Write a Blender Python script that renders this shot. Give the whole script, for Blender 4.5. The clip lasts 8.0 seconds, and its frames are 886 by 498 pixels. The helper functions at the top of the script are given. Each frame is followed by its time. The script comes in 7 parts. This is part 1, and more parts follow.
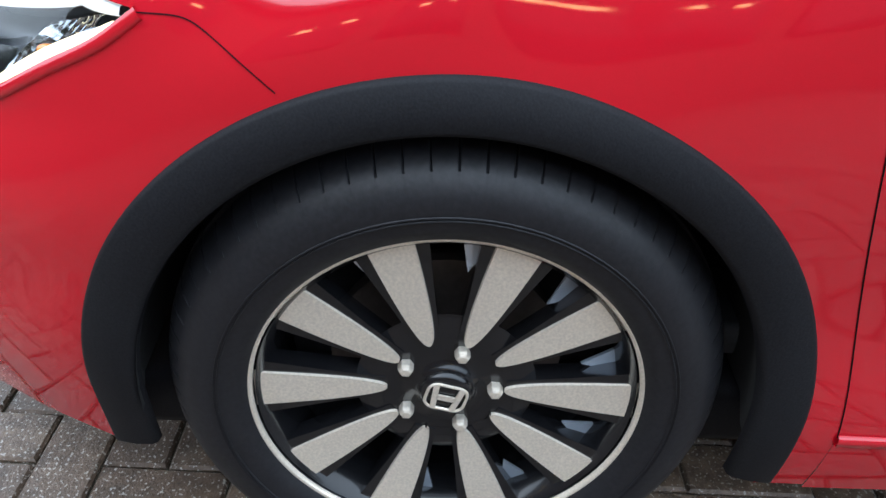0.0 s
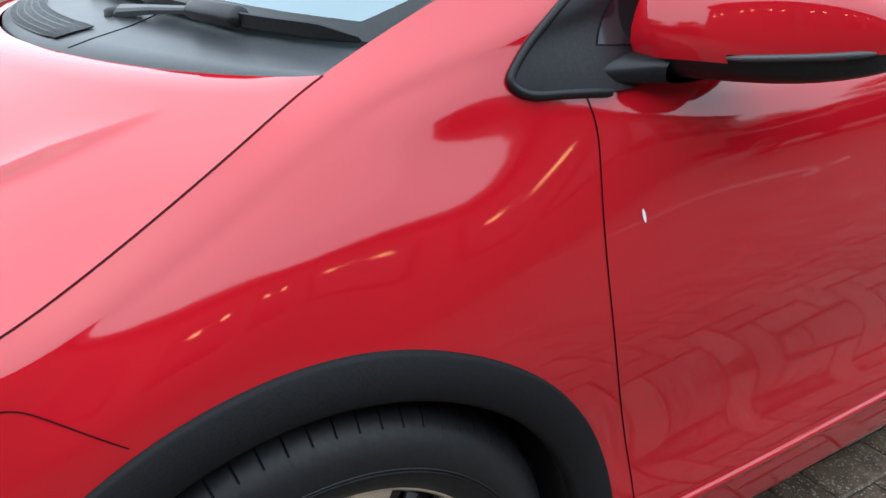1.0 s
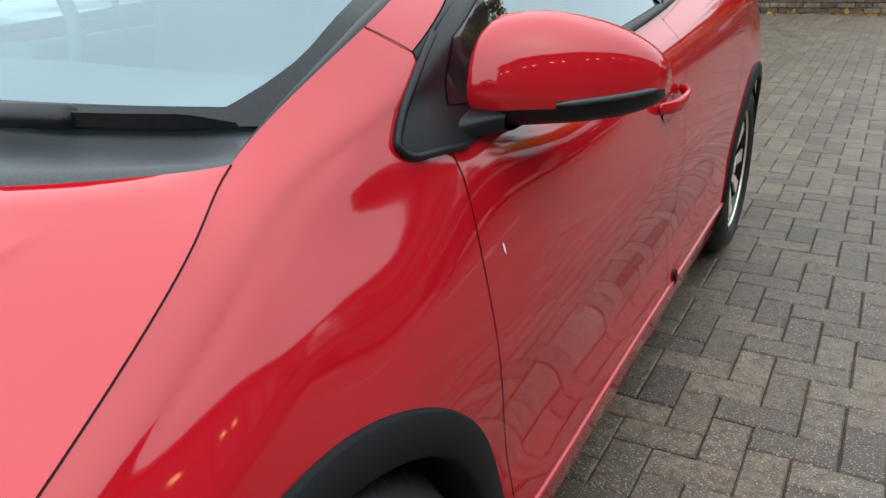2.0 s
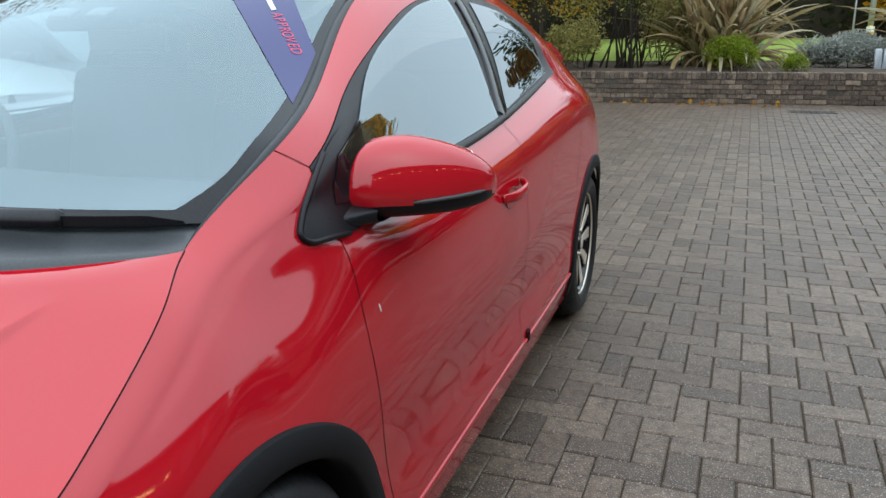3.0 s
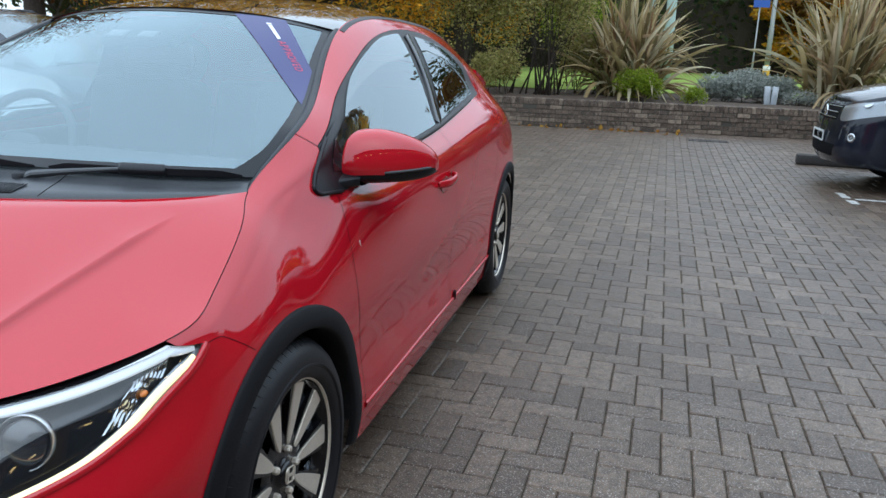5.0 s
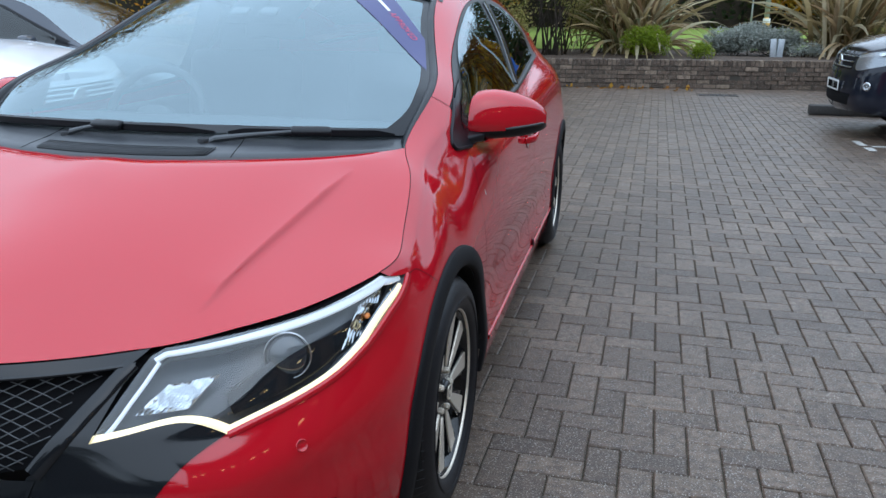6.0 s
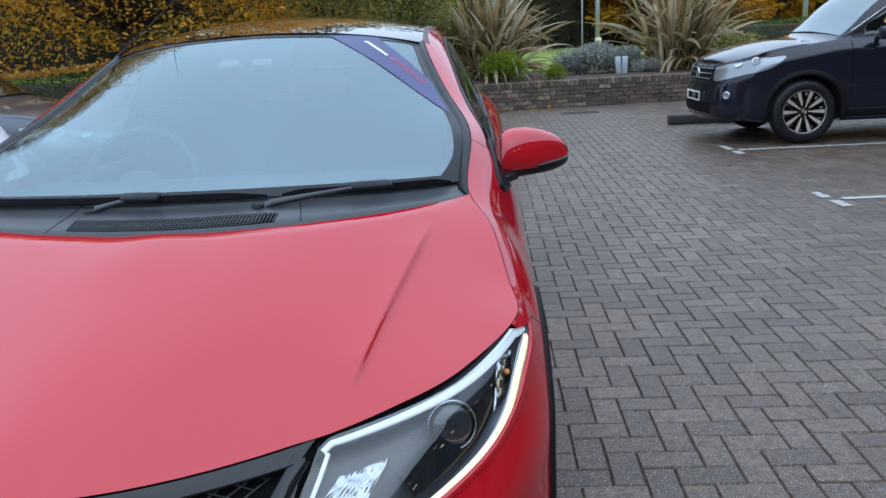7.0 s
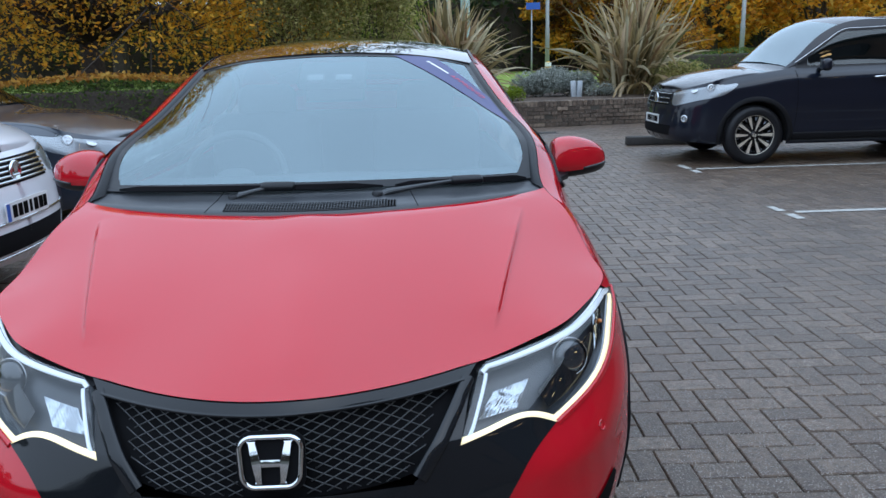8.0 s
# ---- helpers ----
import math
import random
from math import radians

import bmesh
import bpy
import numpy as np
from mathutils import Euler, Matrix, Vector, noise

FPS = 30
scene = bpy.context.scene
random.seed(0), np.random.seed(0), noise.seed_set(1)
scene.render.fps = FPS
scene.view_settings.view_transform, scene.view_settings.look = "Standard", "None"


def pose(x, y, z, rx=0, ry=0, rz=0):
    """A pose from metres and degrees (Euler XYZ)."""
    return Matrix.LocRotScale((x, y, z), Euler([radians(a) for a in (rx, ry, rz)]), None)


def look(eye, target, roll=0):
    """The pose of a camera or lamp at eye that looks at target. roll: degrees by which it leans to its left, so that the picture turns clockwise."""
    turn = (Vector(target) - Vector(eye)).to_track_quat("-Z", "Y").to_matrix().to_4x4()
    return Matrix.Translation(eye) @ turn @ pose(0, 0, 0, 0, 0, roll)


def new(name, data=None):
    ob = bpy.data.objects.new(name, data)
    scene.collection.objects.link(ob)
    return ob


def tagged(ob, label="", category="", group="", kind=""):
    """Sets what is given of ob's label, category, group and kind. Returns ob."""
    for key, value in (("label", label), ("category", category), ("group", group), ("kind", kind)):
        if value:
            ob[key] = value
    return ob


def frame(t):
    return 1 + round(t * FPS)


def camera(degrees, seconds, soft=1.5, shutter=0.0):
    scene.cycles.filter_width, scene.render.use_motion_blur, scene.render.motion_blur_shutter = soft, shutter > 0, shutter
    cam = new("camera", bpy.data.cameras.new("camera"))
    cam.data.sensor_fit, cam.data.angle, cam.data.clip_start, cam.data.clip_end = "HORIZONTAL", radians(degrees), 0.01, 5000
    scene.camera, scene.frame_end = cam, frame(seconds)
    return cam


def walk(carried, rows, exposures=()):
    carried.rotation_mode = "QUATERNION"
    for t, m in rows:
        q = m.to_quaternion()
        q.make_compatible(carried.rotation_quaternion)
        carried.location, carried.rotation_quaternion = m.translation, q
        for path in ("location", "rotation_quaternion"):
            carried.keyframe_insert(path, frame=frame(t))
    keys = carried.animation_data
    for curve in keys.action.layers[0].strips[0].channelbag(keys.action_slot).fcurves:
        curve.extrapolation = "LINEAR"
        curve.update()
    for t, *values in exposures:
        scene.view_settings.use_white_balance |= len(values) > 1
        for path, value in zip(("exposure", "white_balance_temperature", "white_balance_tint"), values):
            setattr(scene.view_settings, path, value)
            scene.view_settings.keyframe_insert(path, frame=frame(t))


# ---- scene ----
cam = camera(58.3, 8.0)
PATH = [
    (0, (1.505, -0.03, 0.98), (0.68, -0.008, 0.415), 3.1),
    (0.2, (1.552, -0.050, 1.055), (-0.114, 0.044, -0.049), 2.5),
    (0.5, (1.596, -0.038, 1.077), (-0.179, 0.191, 0.183), -0.3),
    (0.8, (1.563, -0.149, 1.132), (-0.123, 0.501, 0.275), -1.1),
    (1, (1.48, -0.206, 1.139), (-0.088, 0.705, 0.295), -1.4),
    (1.2, (1.351, -0.250, 1.118), (-0.067, 0.905, 0.306), -1.7),
    (1.5, (1.299, -0.276, 1.147), (0.043, 1.041, 0.316), -1.6),
    (1.8, (1.222, -0.371, 1.109), (0.247, 1.223, 0.395), -2.8),
    (2, (1.252, -0.47, 1.162), (0.366, 1.168, 0.431), -1.5),
    (2.2, (1.260, -0.536, 1.179), (0.452, 1.159, 0.490), -1.3),
    (3.3, (1.472, -0.91, 1.283), (0.852, 0.918, 0.76), -0.0),
    (3.5, (1.485, -0.992, 1.279), (0.895, 0.848, 0.765), 0.3),
    (4, (1.492, -1.161, 1.293), (0.983, 0.706, 0.787), 1.7),
    (4.2, (1.519, -1.241, 1.294), (1.033, 0.636, 0.801), 1.0),
    (5.3, (1.568, -1.627, 1.289), (1.107, 0.255, 0.795), 2.4),
    (5.5, (1.512, -1.716, 1.287), (1.056, 0.165, 0.781), 2.0),
    (6, (1.283, -1.868, 1.301), (0.833, -0.006, 0.724), 0.2),
    (6.5, (0.966, -1.821, 1.308), (0.58, 0.055, 0.731), -1.8),
    (7, (0.718, -1.886, 1.345), (0.631, 0.044, 0.831), -3.0),
    (7.5, (0.474, -2.077, 1.371), (0.576, -0.137, 0.894), -2.6),
    (8, (0.304, -2.336, 1.362), (0.367, -0.393, 0.891), -1.5),
]
walk(cam, [(t, look(eye, target, roll)) for t, eye, target, roll in PATH],
     exposures=[(0, 1.05, 6300, 8), (.5, .92, 6400, 7), (1, .65, 6700, 6), (1.5, .45, 7200, 4), (2.2, .39, 7200, 4), (3.3, .13, 6700, 6), (4, .10, 6500, 6),
                (5.5, .09, 6200, 7), (6.5, -.03, 6000, 8), (8, -.12, 5900, 8)])

from mathutils.geometry import delaunay_2d_cdt

# ---------------------------------------------------------------- overcast daylight
world = bpy.data.worlds.new("overcast_sky")
scene.world = world
world.use_nodes = True
_t = world.node_tree
_bg = _t.nodes["Background"]
_sky = _t.nodes.new("ShaderNodeTexSky")
_sky.sky_type, _sky.sun_disc = "NISHITA", False
_sky.sun_elevation, _sky.sun_rotation = radians(52), radians(150)
_sky.air_density, _sky.dust_density, _sky.ozone_density = 1.0, 1.0, 1.0
_hs = _t.nodes.new("ShaderNodeHueSaturation")
_hs.inputs["Saturation"].default_value = .45
_t.links.new(_sky.outputs[0], _hs.inputs["Color"])
# a cloud deck that is brighter overhead than at the horizon
_tc, _sep, _mr = _t.nodes.new("ShaderNodeTexCoord"), _t.nodes.new("ShaderNodeSeparateXYZ"), _t.nodes.new("ShaderNodeMapRange")
_t.links.new(_tc.outputs["Generated"], _sep.inputs[0])
_t.links.new(_sep.outputs["Z"], _mr.inputs["Value"])
_mr.inputs["From Min"].default_value, _mr.inputs["From Max"].default_value = 0.0, 1.0
_mr.inputs["To Min"].default_value, _mr.inputs["To Max"].default_value = 8.5, 23.5
_cl = _t.nodes.new("ShaderNodeTexNoise")
_cl.inputs["Scale"].default_value, _cl.inputs["Detail"].default_value = 2.2, 4
_t.links.new(_tc.outputs["Generated"], _cl.inputs["Vector"])
_cm = _t.nodes.new("ShaderNodeMapRange")
_cm.inputs["To Min"].default_value, _cm.inputs["To Max"].default_value = .85, 1.15
_t.links.new(_cl.outputs["Fac"], _cm.inputs["Value"])
_mu = _t.nodes.new("ShaderNodeMath")
_mu.operation = "MULTIPLY"
_t.links.new(_mr.outputs[0], _mu.inputs[0])
_t.links.new(_cm.outputs[0], _mu.inputs[1])
_vm = _t.nodes.new("ShaderNodeVectorMath")
_vm.operation = "SCALE"
_vm.inputs[0].default_value = (.74, .90, 1.10)
_t.links.new(_mu.outputs[0], _vm.inputs["Scale"])
_ad = _t.nodes.new("ShaderNodeVectorMath")
_ad.operation = "ADD"
_t.links.new(_vm.outputs[0], _ad.inputs[0])
_t.links.new(_hs.outputs[0], _ad.inputs[1])
_t.links.new(_ad.outputs[0], _bg.inputs["Color"])
_bg.inputs["Strength"].default_value = .086
_sun = new("sun", bpy.data.lights.new("sun", "SUN"))
_sun.data.energy, _sun.data.angle, _sun.data.color = .5, radians(160), (1.0, .96, .9)
_sun.matrix_basis = look((-7, 1, 15), (0, 0, 0))

# ---------------------------------------------------------------- materials
def mat(name, colour=(.5, .5, .5), rough=.5, metal=0.0, **more):
    m = bpy.data.materials.new(name)
    m.use_nodes = True
    b = m.node_tree.nodes["Principled BSDF"]
    b.inputs["Base Color"].default_value = (*colour, 1)
    b.inputs["Roughness"].default_value = rough
    b.inputs["Metallic"].default_value = metal
    for k, v in more.items():
        b.inputs[k.replace("_", " ")].default_value = v
    return m


class Nodes:
    """Short ways to wire a material."""

    def __init__(self, m):
        self.t = m.node_tree
        self.b = self.t.nodes["Principled BSDF"]

    def add(self, kind, **props):
        n = self.t.nodes.new(kind)
        for k, v in props.items():
            if k in n.inputs.keys():
                n.inputs[k].default_value = v
        return n

    def link(self, a, b):
        self.t.links.new(a, b)

    def coords(self, kind="Object"):
        return self.add("ShaderNodeTexCoord").outputs[kind]

    def noise(self, scale, detail=4.0, at=None, rough=.55):
        n = self.add("ShaderNodeTexNoise")
        n.inputs["Scale"].default_value, n.inputs["Detail"].default_value, n.inputs["Roughness"].default_value = scale, detail, rough
        self.link(at or self.coords(), n.inputs["Vector"])
        return n.outputs["Fac"]

    def ramp(self, fac, stops):
        r = self.add("ShaderNodeValToRGB")
        e = r.color_ramp.elements
        while len(e) < len(stops):
            e.new(.5)
        for el, (p, c) in zip(e, stops):
            el.position = p
            el.color = (*c, 1) if len(c) == 3 else c
        self.link(fac, r.inputs["Fac"])
        return r.outputs["Color"]

    def mix(self, fac, a, b, mode="MIX"):
        n = self.add("ShaderNodeMix")
        n.data_type, n.blend_type = "RGBA", mode
        ins = [i for i in n.inputs if i.type == "RGBA"]
        for sock, v in ((n.inputs[0], fac), (ins[0], a), (ins[1], b)):
            if hasattr(v, "is_linked"):
                self.link(v, sock)
            else:
                sock.default_value = (*v, 1) if isinstance(v, tuple) and len(v) == 3 else v
        return [o for o in n.outputs if o.type == "RGBA"][0]

    def bump(self, height, strength=.3, distance=.01):
        n = self.add("ShaderNodeBump")
        n.inputs["Strength"].default_value, n.inputs["Distance"].default_value = strength, distance
        self.link(height, n.inputs["Height"])
        self.link(n.outputs["Normal"], self.b.inputs["Normal"])

    def colour(self, sock):
        self.link(sock, self.b.inputs["Base Color"])

    def rough(self, fac, lo, hi):
        n = self.add("ShaderNodeMapRange")
        n.inputs["To Min"].default_value, n.inputs["To Max"].default_value = lo, hi
        self.link(fac, n.inputs["Value"])
        self.link(n.outputs["Result"], self.b.inputs["Roughness"])


def worn(name, colour, rough, dark=.7, scale=6.0, fine=60.0, bump=.15, metal=0.0, dist=.003, **more):
    """A surface with stains at one scale and grain at another."""
    m = mat(name, colour, rough, metal, **more)
    n = Nodes(m)
    big, small = n.noise(scale, 5), n.noise(fine, 3)
    c = n.mix(big, tuple(x * dark for x in colour), colour)
    c2 = n.mix(n.ramp(small, [(.35, (0, 0, 0)), (.75, (1, 1, 1))]), c, tuple(min(1, x * 1.2 + .004) for x in colour))
    n.colour(c2)
    n.rough(big, max(.02, rough - .08), min(1, rough + .08))
    if bump:
        n.bump(small, bump, dist)
    return m


def pane(name, tint, f0, rough=0.0, gloss=(.98, 1, 1)):
    """Glass of a car: clear, with the gloss of its surface rising towards grazing angles."""
    m = bpy.data.materials.new(name)
    m.use_nodes = True
    t = m.node_tree
    for x in list(t.nodes):
        if x.type == "BSDF_PRINCIPLED":
            t.nodes.remove(x)
    out = [x for x in t.nodes if x.type == "OUTPUT_MATERIAL"][0]
    lw, pw, mr = t.nodes.new("ShaderNodeLayerWeight"), t.nodes.new("ShaderNodeMath"), t.nodes.new("ShaderNodeMapRange")
    g, tr, mx = t.nodes.new("ShaderNodeBsdfGlossy"), t.nodes.new("ShaderNodeBsdfTransparent"), t.nodes.new("ShaderNodeMixShader")
    pw.operation = "POWER"
    pw.inputs[1].default_value = 5.0
    mr.inputs["To Min"].default_value = f0
    t.links.new(lw.outputs["Facing"], pw.inputs[0])
    t.links.new(pw.outputs[0], mr.inputs["Value"])
    g.inputs["Roughness"].default_value = rough
    g.inputs["Color"].default_value = (*gloss, 1)
    tr.inputs["Color"].default_value = (*tint, 1)
    t.links.new(mr.outputs[0], mx.inputs[0])
    t.links.new(tr.outputs[0], mx.inputs[1])
    t.links.new(g.outputs[0], mx.inputs[2])
    t.links.new(mx.outputs[0], out.inputs["Surface"])
    return m


def glow(name, colour, strength, base=(.8, .8, .8)):
    m = mat(name, base, .3)
    b = m.node_tree.nodes["Principled BSDF"]
    b.inputs["Emission Color"].default_value = (*colour, 1)
    b.inputs["Emission Strength"].default_value = strength
    m.cycles.emission_sampling = "NONE"
    return m


PAINT = mat("red_car_paint", (.46, .005, .015), .45, 0.0, Coat_Weight=1.0, Coat_Roughness=.048, Coat_IOR=1.63, Specular_IOR_Level=.0)
_n = Nodes(PAINT)
_n.colour(_n.mix(_n.noise(900, 2), (.43, .005, .013), (.49, .007, .017)))
_b = _n.add("ShaderNodeBump")
_b.inputs["Strength"].default_value, _b.inputs["Distance"].default_value = .004, .002
_n.link(_n.noise(38, 2), _b.inputs["Height"])
_n.link(_b.outputs["Normal"], _n.b.inputs["Coat Normal"])
BLACK_TRIM = worn("satin_black_trim", (.008, .0085, .011), .36, scale=9, fine=240, bump=.05, Specular_IOR_Level=.26)
COWL_PLASTIC = worn("grey_cowl_plastic", (.034, .037, .042), .36, scale=7, fine=260, bump=.12, dist=.0008, Specular_IOR_Level=.55)
ARCH_PLASTIC = worn("grained_black_plastic", (.008, .008, .0095), .62, scale=5, fine=420, bump=.25, dist=.0008, Specular_IOR_Level=.15)
GLOSS_BLACK = mat("gloss_black_plastic", (.010, .011, .013), .06, Specular_IOR_Level=.42)
ROOF_GLASS = mat("black_roof_glass", (.008, .008, .009), .04, Coat_Weight=1.0, Coat_Roughness=.01)
# body red darkened to the shade inside a gap
SEAM_SHADE_RED = mat("panel_gap_shaded_red", (.030, .003, .005), .7, Specular_IOR_Level=.1)
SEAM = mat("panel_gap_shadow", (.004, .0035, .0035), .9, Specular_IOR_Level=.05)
SCREEN_GLASS = pane("windscreen_glass", (.72, .82, .83), .205, gloss=(.76, .93, 1.0))
SIDE_GLASS = pane("door_glass", (.50, .58, .58), .27, gloss=(.84, .95, 1.0))
DARK_GLASS = pane("tinted_glass", (.10, .11, .11), .22, gloss=(.88, .96, 1.0))
LAMP_GLASS = pane("lamp_cover", (.96, .97, .98), .05)
LAMP_DARK = worn("lamp_inner_dark", (.035, .041, .05), .3, dark=.7, scale=20, fine=200, bump=0)
LAMP_GREY = mat("lamp_inner_grey", (.30, .33, .36), .25, .4)
LENS_DARK = mat("projector_glass", (.02, .024, .03), .03, Coat_Weight=1.0)
CHROME = mat("chrome", (.72, .74, .76), .07, 1.0)
CHROME_SOFT = mat("bright_metal", (.55, .56, .58), .18, 1.0)
RUNNING = glow("running_light_glow", (1.0, .84, .46), 1.2, (.55, .50, .40))
# pale guide with a faint glow added to brighten the lamp's inside
GUIDE = glow("light_guide_white", (.90, .96, 1.0), .30, (.62, .69, .76))
GRILLE_DARK = mat("grille_black", (.006, .006, .007), .85, Specular_IOR_Level=.1)
WIRE = mat("grille_wire", (.09, .093, .097), .3, .4)
RUBBER = worn("tyre_rubber", (.008, .008, .010), .48, scale=14, fine=160, bump=.2, dist=.001, Specular_IOR_Level=.34)
RIM_BLACK = mat("gloss_black_alloy", (.007, .007, .008), .22, Coat_Weight=.35, Coat_Roughness=.06, Specular_IOR_Level=.3)
ALLOY = worn("machined_alloy", (.72, .65, .55), .36, dark=.92, scale=12, fine=300, bump=.03, metal=.55)
ALLOY_REFLECTION = mat("alloy_reflection_blue", (.55, .62, .72), .25, .6)
REFLECTOR = mat("lamp_reflector_silver", (.46, .49, .52), .12, 1.0)
_n = Nodes(REFLECTOR)
_n.bump(_n.noise(26, 1), .8, .03)
SILVER_BOWL = mat("silvered_lamp_bowl", (.30, .32, .34), .3, .6)
BRAKE = worn("brake_metal", (.10, .08, .07), .45, metal=.7)
WELL = worn("wheel_well_liner", (.005, .005, .005), .9)
BAND_BLUE = mat("blue_film", (.042, .044, .150), .35, Specular_IOR_Level=.3)
WHITE_PRINT = mat("white_print", (.8, .8, .8), .5)
RED_PRINT = mat("red_print", (.60, .05, .12), .5)
CLOTH = worn("dark_seat_cloth", (.030, .031, .035), .9, scale=8, fine=300)
DASH = worn("dark_dashboard", (.030, .032, .035), .6, scale=6, fine=350)
GREY_PLASTIC = mat("grey_plastic", (.05, .055, .06), .5)
SENSOR_BLACK = mat("sensor_black", (.006, .007, .008), .6, Specular_IOR_Level=.1)
PALE_PLASTIC = mat("pale_plastic", (.07, .075, .08), .4)
AMBER = mat("amber_glass", (.75, .22, .03), .15, Coat_Weight=1.0)
TAIL_LENS = mat("tail_lamp_red", (.35, .02, .03), .08, Coat_Weight=1.0)

# ---------------------------------------------------------------- small builders
def part(name, bm, material, parent, label="", smooth=True, normals=None):
    """Links a bmesh (or a ready mesh) as one object under parent."""
    if isinstance(bm, bpy.types.Mesh):
        me = bm
    else:
        me = bpy.data.meshes.new(name)
        bm.to_mesh(me)
        bm.free()
    if material is not None and not me.materials:
        me.materials.append(material)
    if smooth is True:
        me.polygons.foreach_set("use_smooth", [True] * len(me.polygons))
    elif smooth:
        me.shade_smooth_by_angle(radians(smooth)) if hasattr(me, "shade_smooth_by_angle") else None
        me.set_sharp_from_angle(angle=radians(smooth))
    ob = new(name, me)
    if parent is not None:
        ob.parent = parent
    if label:
        tagged(ob, label)
    return ob


def thing(name, label, category, where=(0, 0, 0), turn=0.0, group="", kind=""):
    """An Empty at the base of a thing, for its parts."""
    ob = new(name)
    ob.matrix_basis = pose(*where, 0, 0, turn)
    ob.empty_display_size = 0.1
    return tagged(ob, label, category, group, kind)


def mesh_of(verts, faces, name="mesh"):
    me = bpy.data.meshes.new(name)
    me.from_pydata([tuple(map(float, v)) for v in verts], [], [tuple(map(int, f)) for f in faces])
    me.update()
    return me


def box(bm, size, where=(0, 0, 0), turn=None, bevel=0.0, seg=2):
    """A box with rounded edges, added to bm."""
    m = Matrix.Translation(where) @ (turn if turn is not None else Matrix.Identity(4)) @ Matrix.Diagonal((*size, 1))
    got = bmesh.ops.create_cube(bm, size=1.0, matrix=m)
    if bevel > 0:
        edges = list({e for v in got["verts"] for e in v.link_edges})
        bmesh.ops.bevel(bm, geom=edges, offset=bevel, segments=seg, profile=0.5, affect="EDGES", clamp_overlap=True)
    return bm


def tube(bm, pts, radius, sides=10, closed=False, caps=True):
    """A round bar along pts; radius may be a list."""
    pts = [Vector(p) for p in pts]
    n = len(pts)
    rad = radius if hasattr(radius, "__len__") else [radius] * n
    rings, side = [], None
    for i, p in enumerate(pts):
        d = (pts[(i + 1) % n] - pts[i - 1]) if closed or 0 < i < n - 1 else (pts[min(i + 1, n - 1)] - pts[max(i - 1, 0)])
        d.normalize()
        if side is None:
            side = d.orthogonal().normalized()
        side = (side - d * side.dot(d)).normalized()
        up = d.cross(side)
        rings.append([bm.verts.new(p + rad[i] * (math.cos(a) * side + math.sin(a) * up)) for a in np.linspace(0, 2 * math.pi, sides, endpoint=False)])
    for i in range(n if closed else n - 1):
        a, b = rings[i], rings[(i + 1) % n]
        for k in range(sides):
            bm.faces.new((a[k], a[(k + 1) % sides], b[(k + 1) % sides], b[k]))
    if caps and not closed:
        bm.faces.new(list(reversed(rings[0])))
        bm.faces.new(rings[-1])
    return bm


def lathe(bm, profile, steps=64, axis="x", centre=(0, 0, 0), a0=0.0, a1=2 * math.pi):
    """Turns a profile of (along the axis, radius) round an axis."""
    full = abs(a1 - a0 - 2 * math.pi) < 1e-6
    cols = []
    for a in np.linspace(a0, a1, steps, endpoint=not full):
        c, s = math.cos(a), math.sin(a)
        col = []
        for h, r in profile:
            p = (h, r * c, r * s) if axis == "x" else (r * c, h, r * s) if axis == "y" else (r * c, r * s, h)
            col.append(bm.verts.new(Vector(p) + Vector(centre)))
        cols.append(col)
    for i in range(steps if full else steps - 1):
        a, b = cols[i], cols[(i + 1) % len(cols)]
        for k in range(len(profile) - 1):
            bm.faces.new((a[k], a[k + 1], b[k + 1], b[k]))
    return bm


def prism(bm, outline, m, depth, bevel=0.0):
    """A flat plate: outline in 2D, thickness depth along its own z, laid by the pose m."""
    lo = [bm.verts.new(m @ Vector((x, y, 0))) for x, y in outline]
    hi = [bm.verts.new(m @ Vector((x, y, depth))) for x, y in outline]
    n = len(outline)
    faces = [bm.faces.new(list(reversed(lo))), bm.faces.new(hi)]
    faces += [bm.faces.new((lo[i], lo[(i + 1) % n], hi[(i + 1) % n], hi[i])) for i in range(n)]
    if bevel > 0:
        edges = [e for e in faces[1].edges]
        bmesh.ops.bevel(bm, geom=edges, offset=bevel, segments=2, profile=0.5, affect="EDGES", clamp_overlap=True)
    return bm


def rounded(w, h, r, n=5):
    """Outline of a rounded rectangle."""
    out = []
    for cx, cy, a in ((w / 2 - r, h / 2 - r, 0), (-w / 2 + r, h / 2 - r, 90), (-w / 2 + r, -h / 2 + r, 180), (w / 2 - r, -h / 2 + r, 270)):
        out += [(cx + r * math.cos(radians(a + 90 * k / n)), cy + r * math.sin(radians(a + 90 * k / n))) for k in range(n + 1)]
    return out


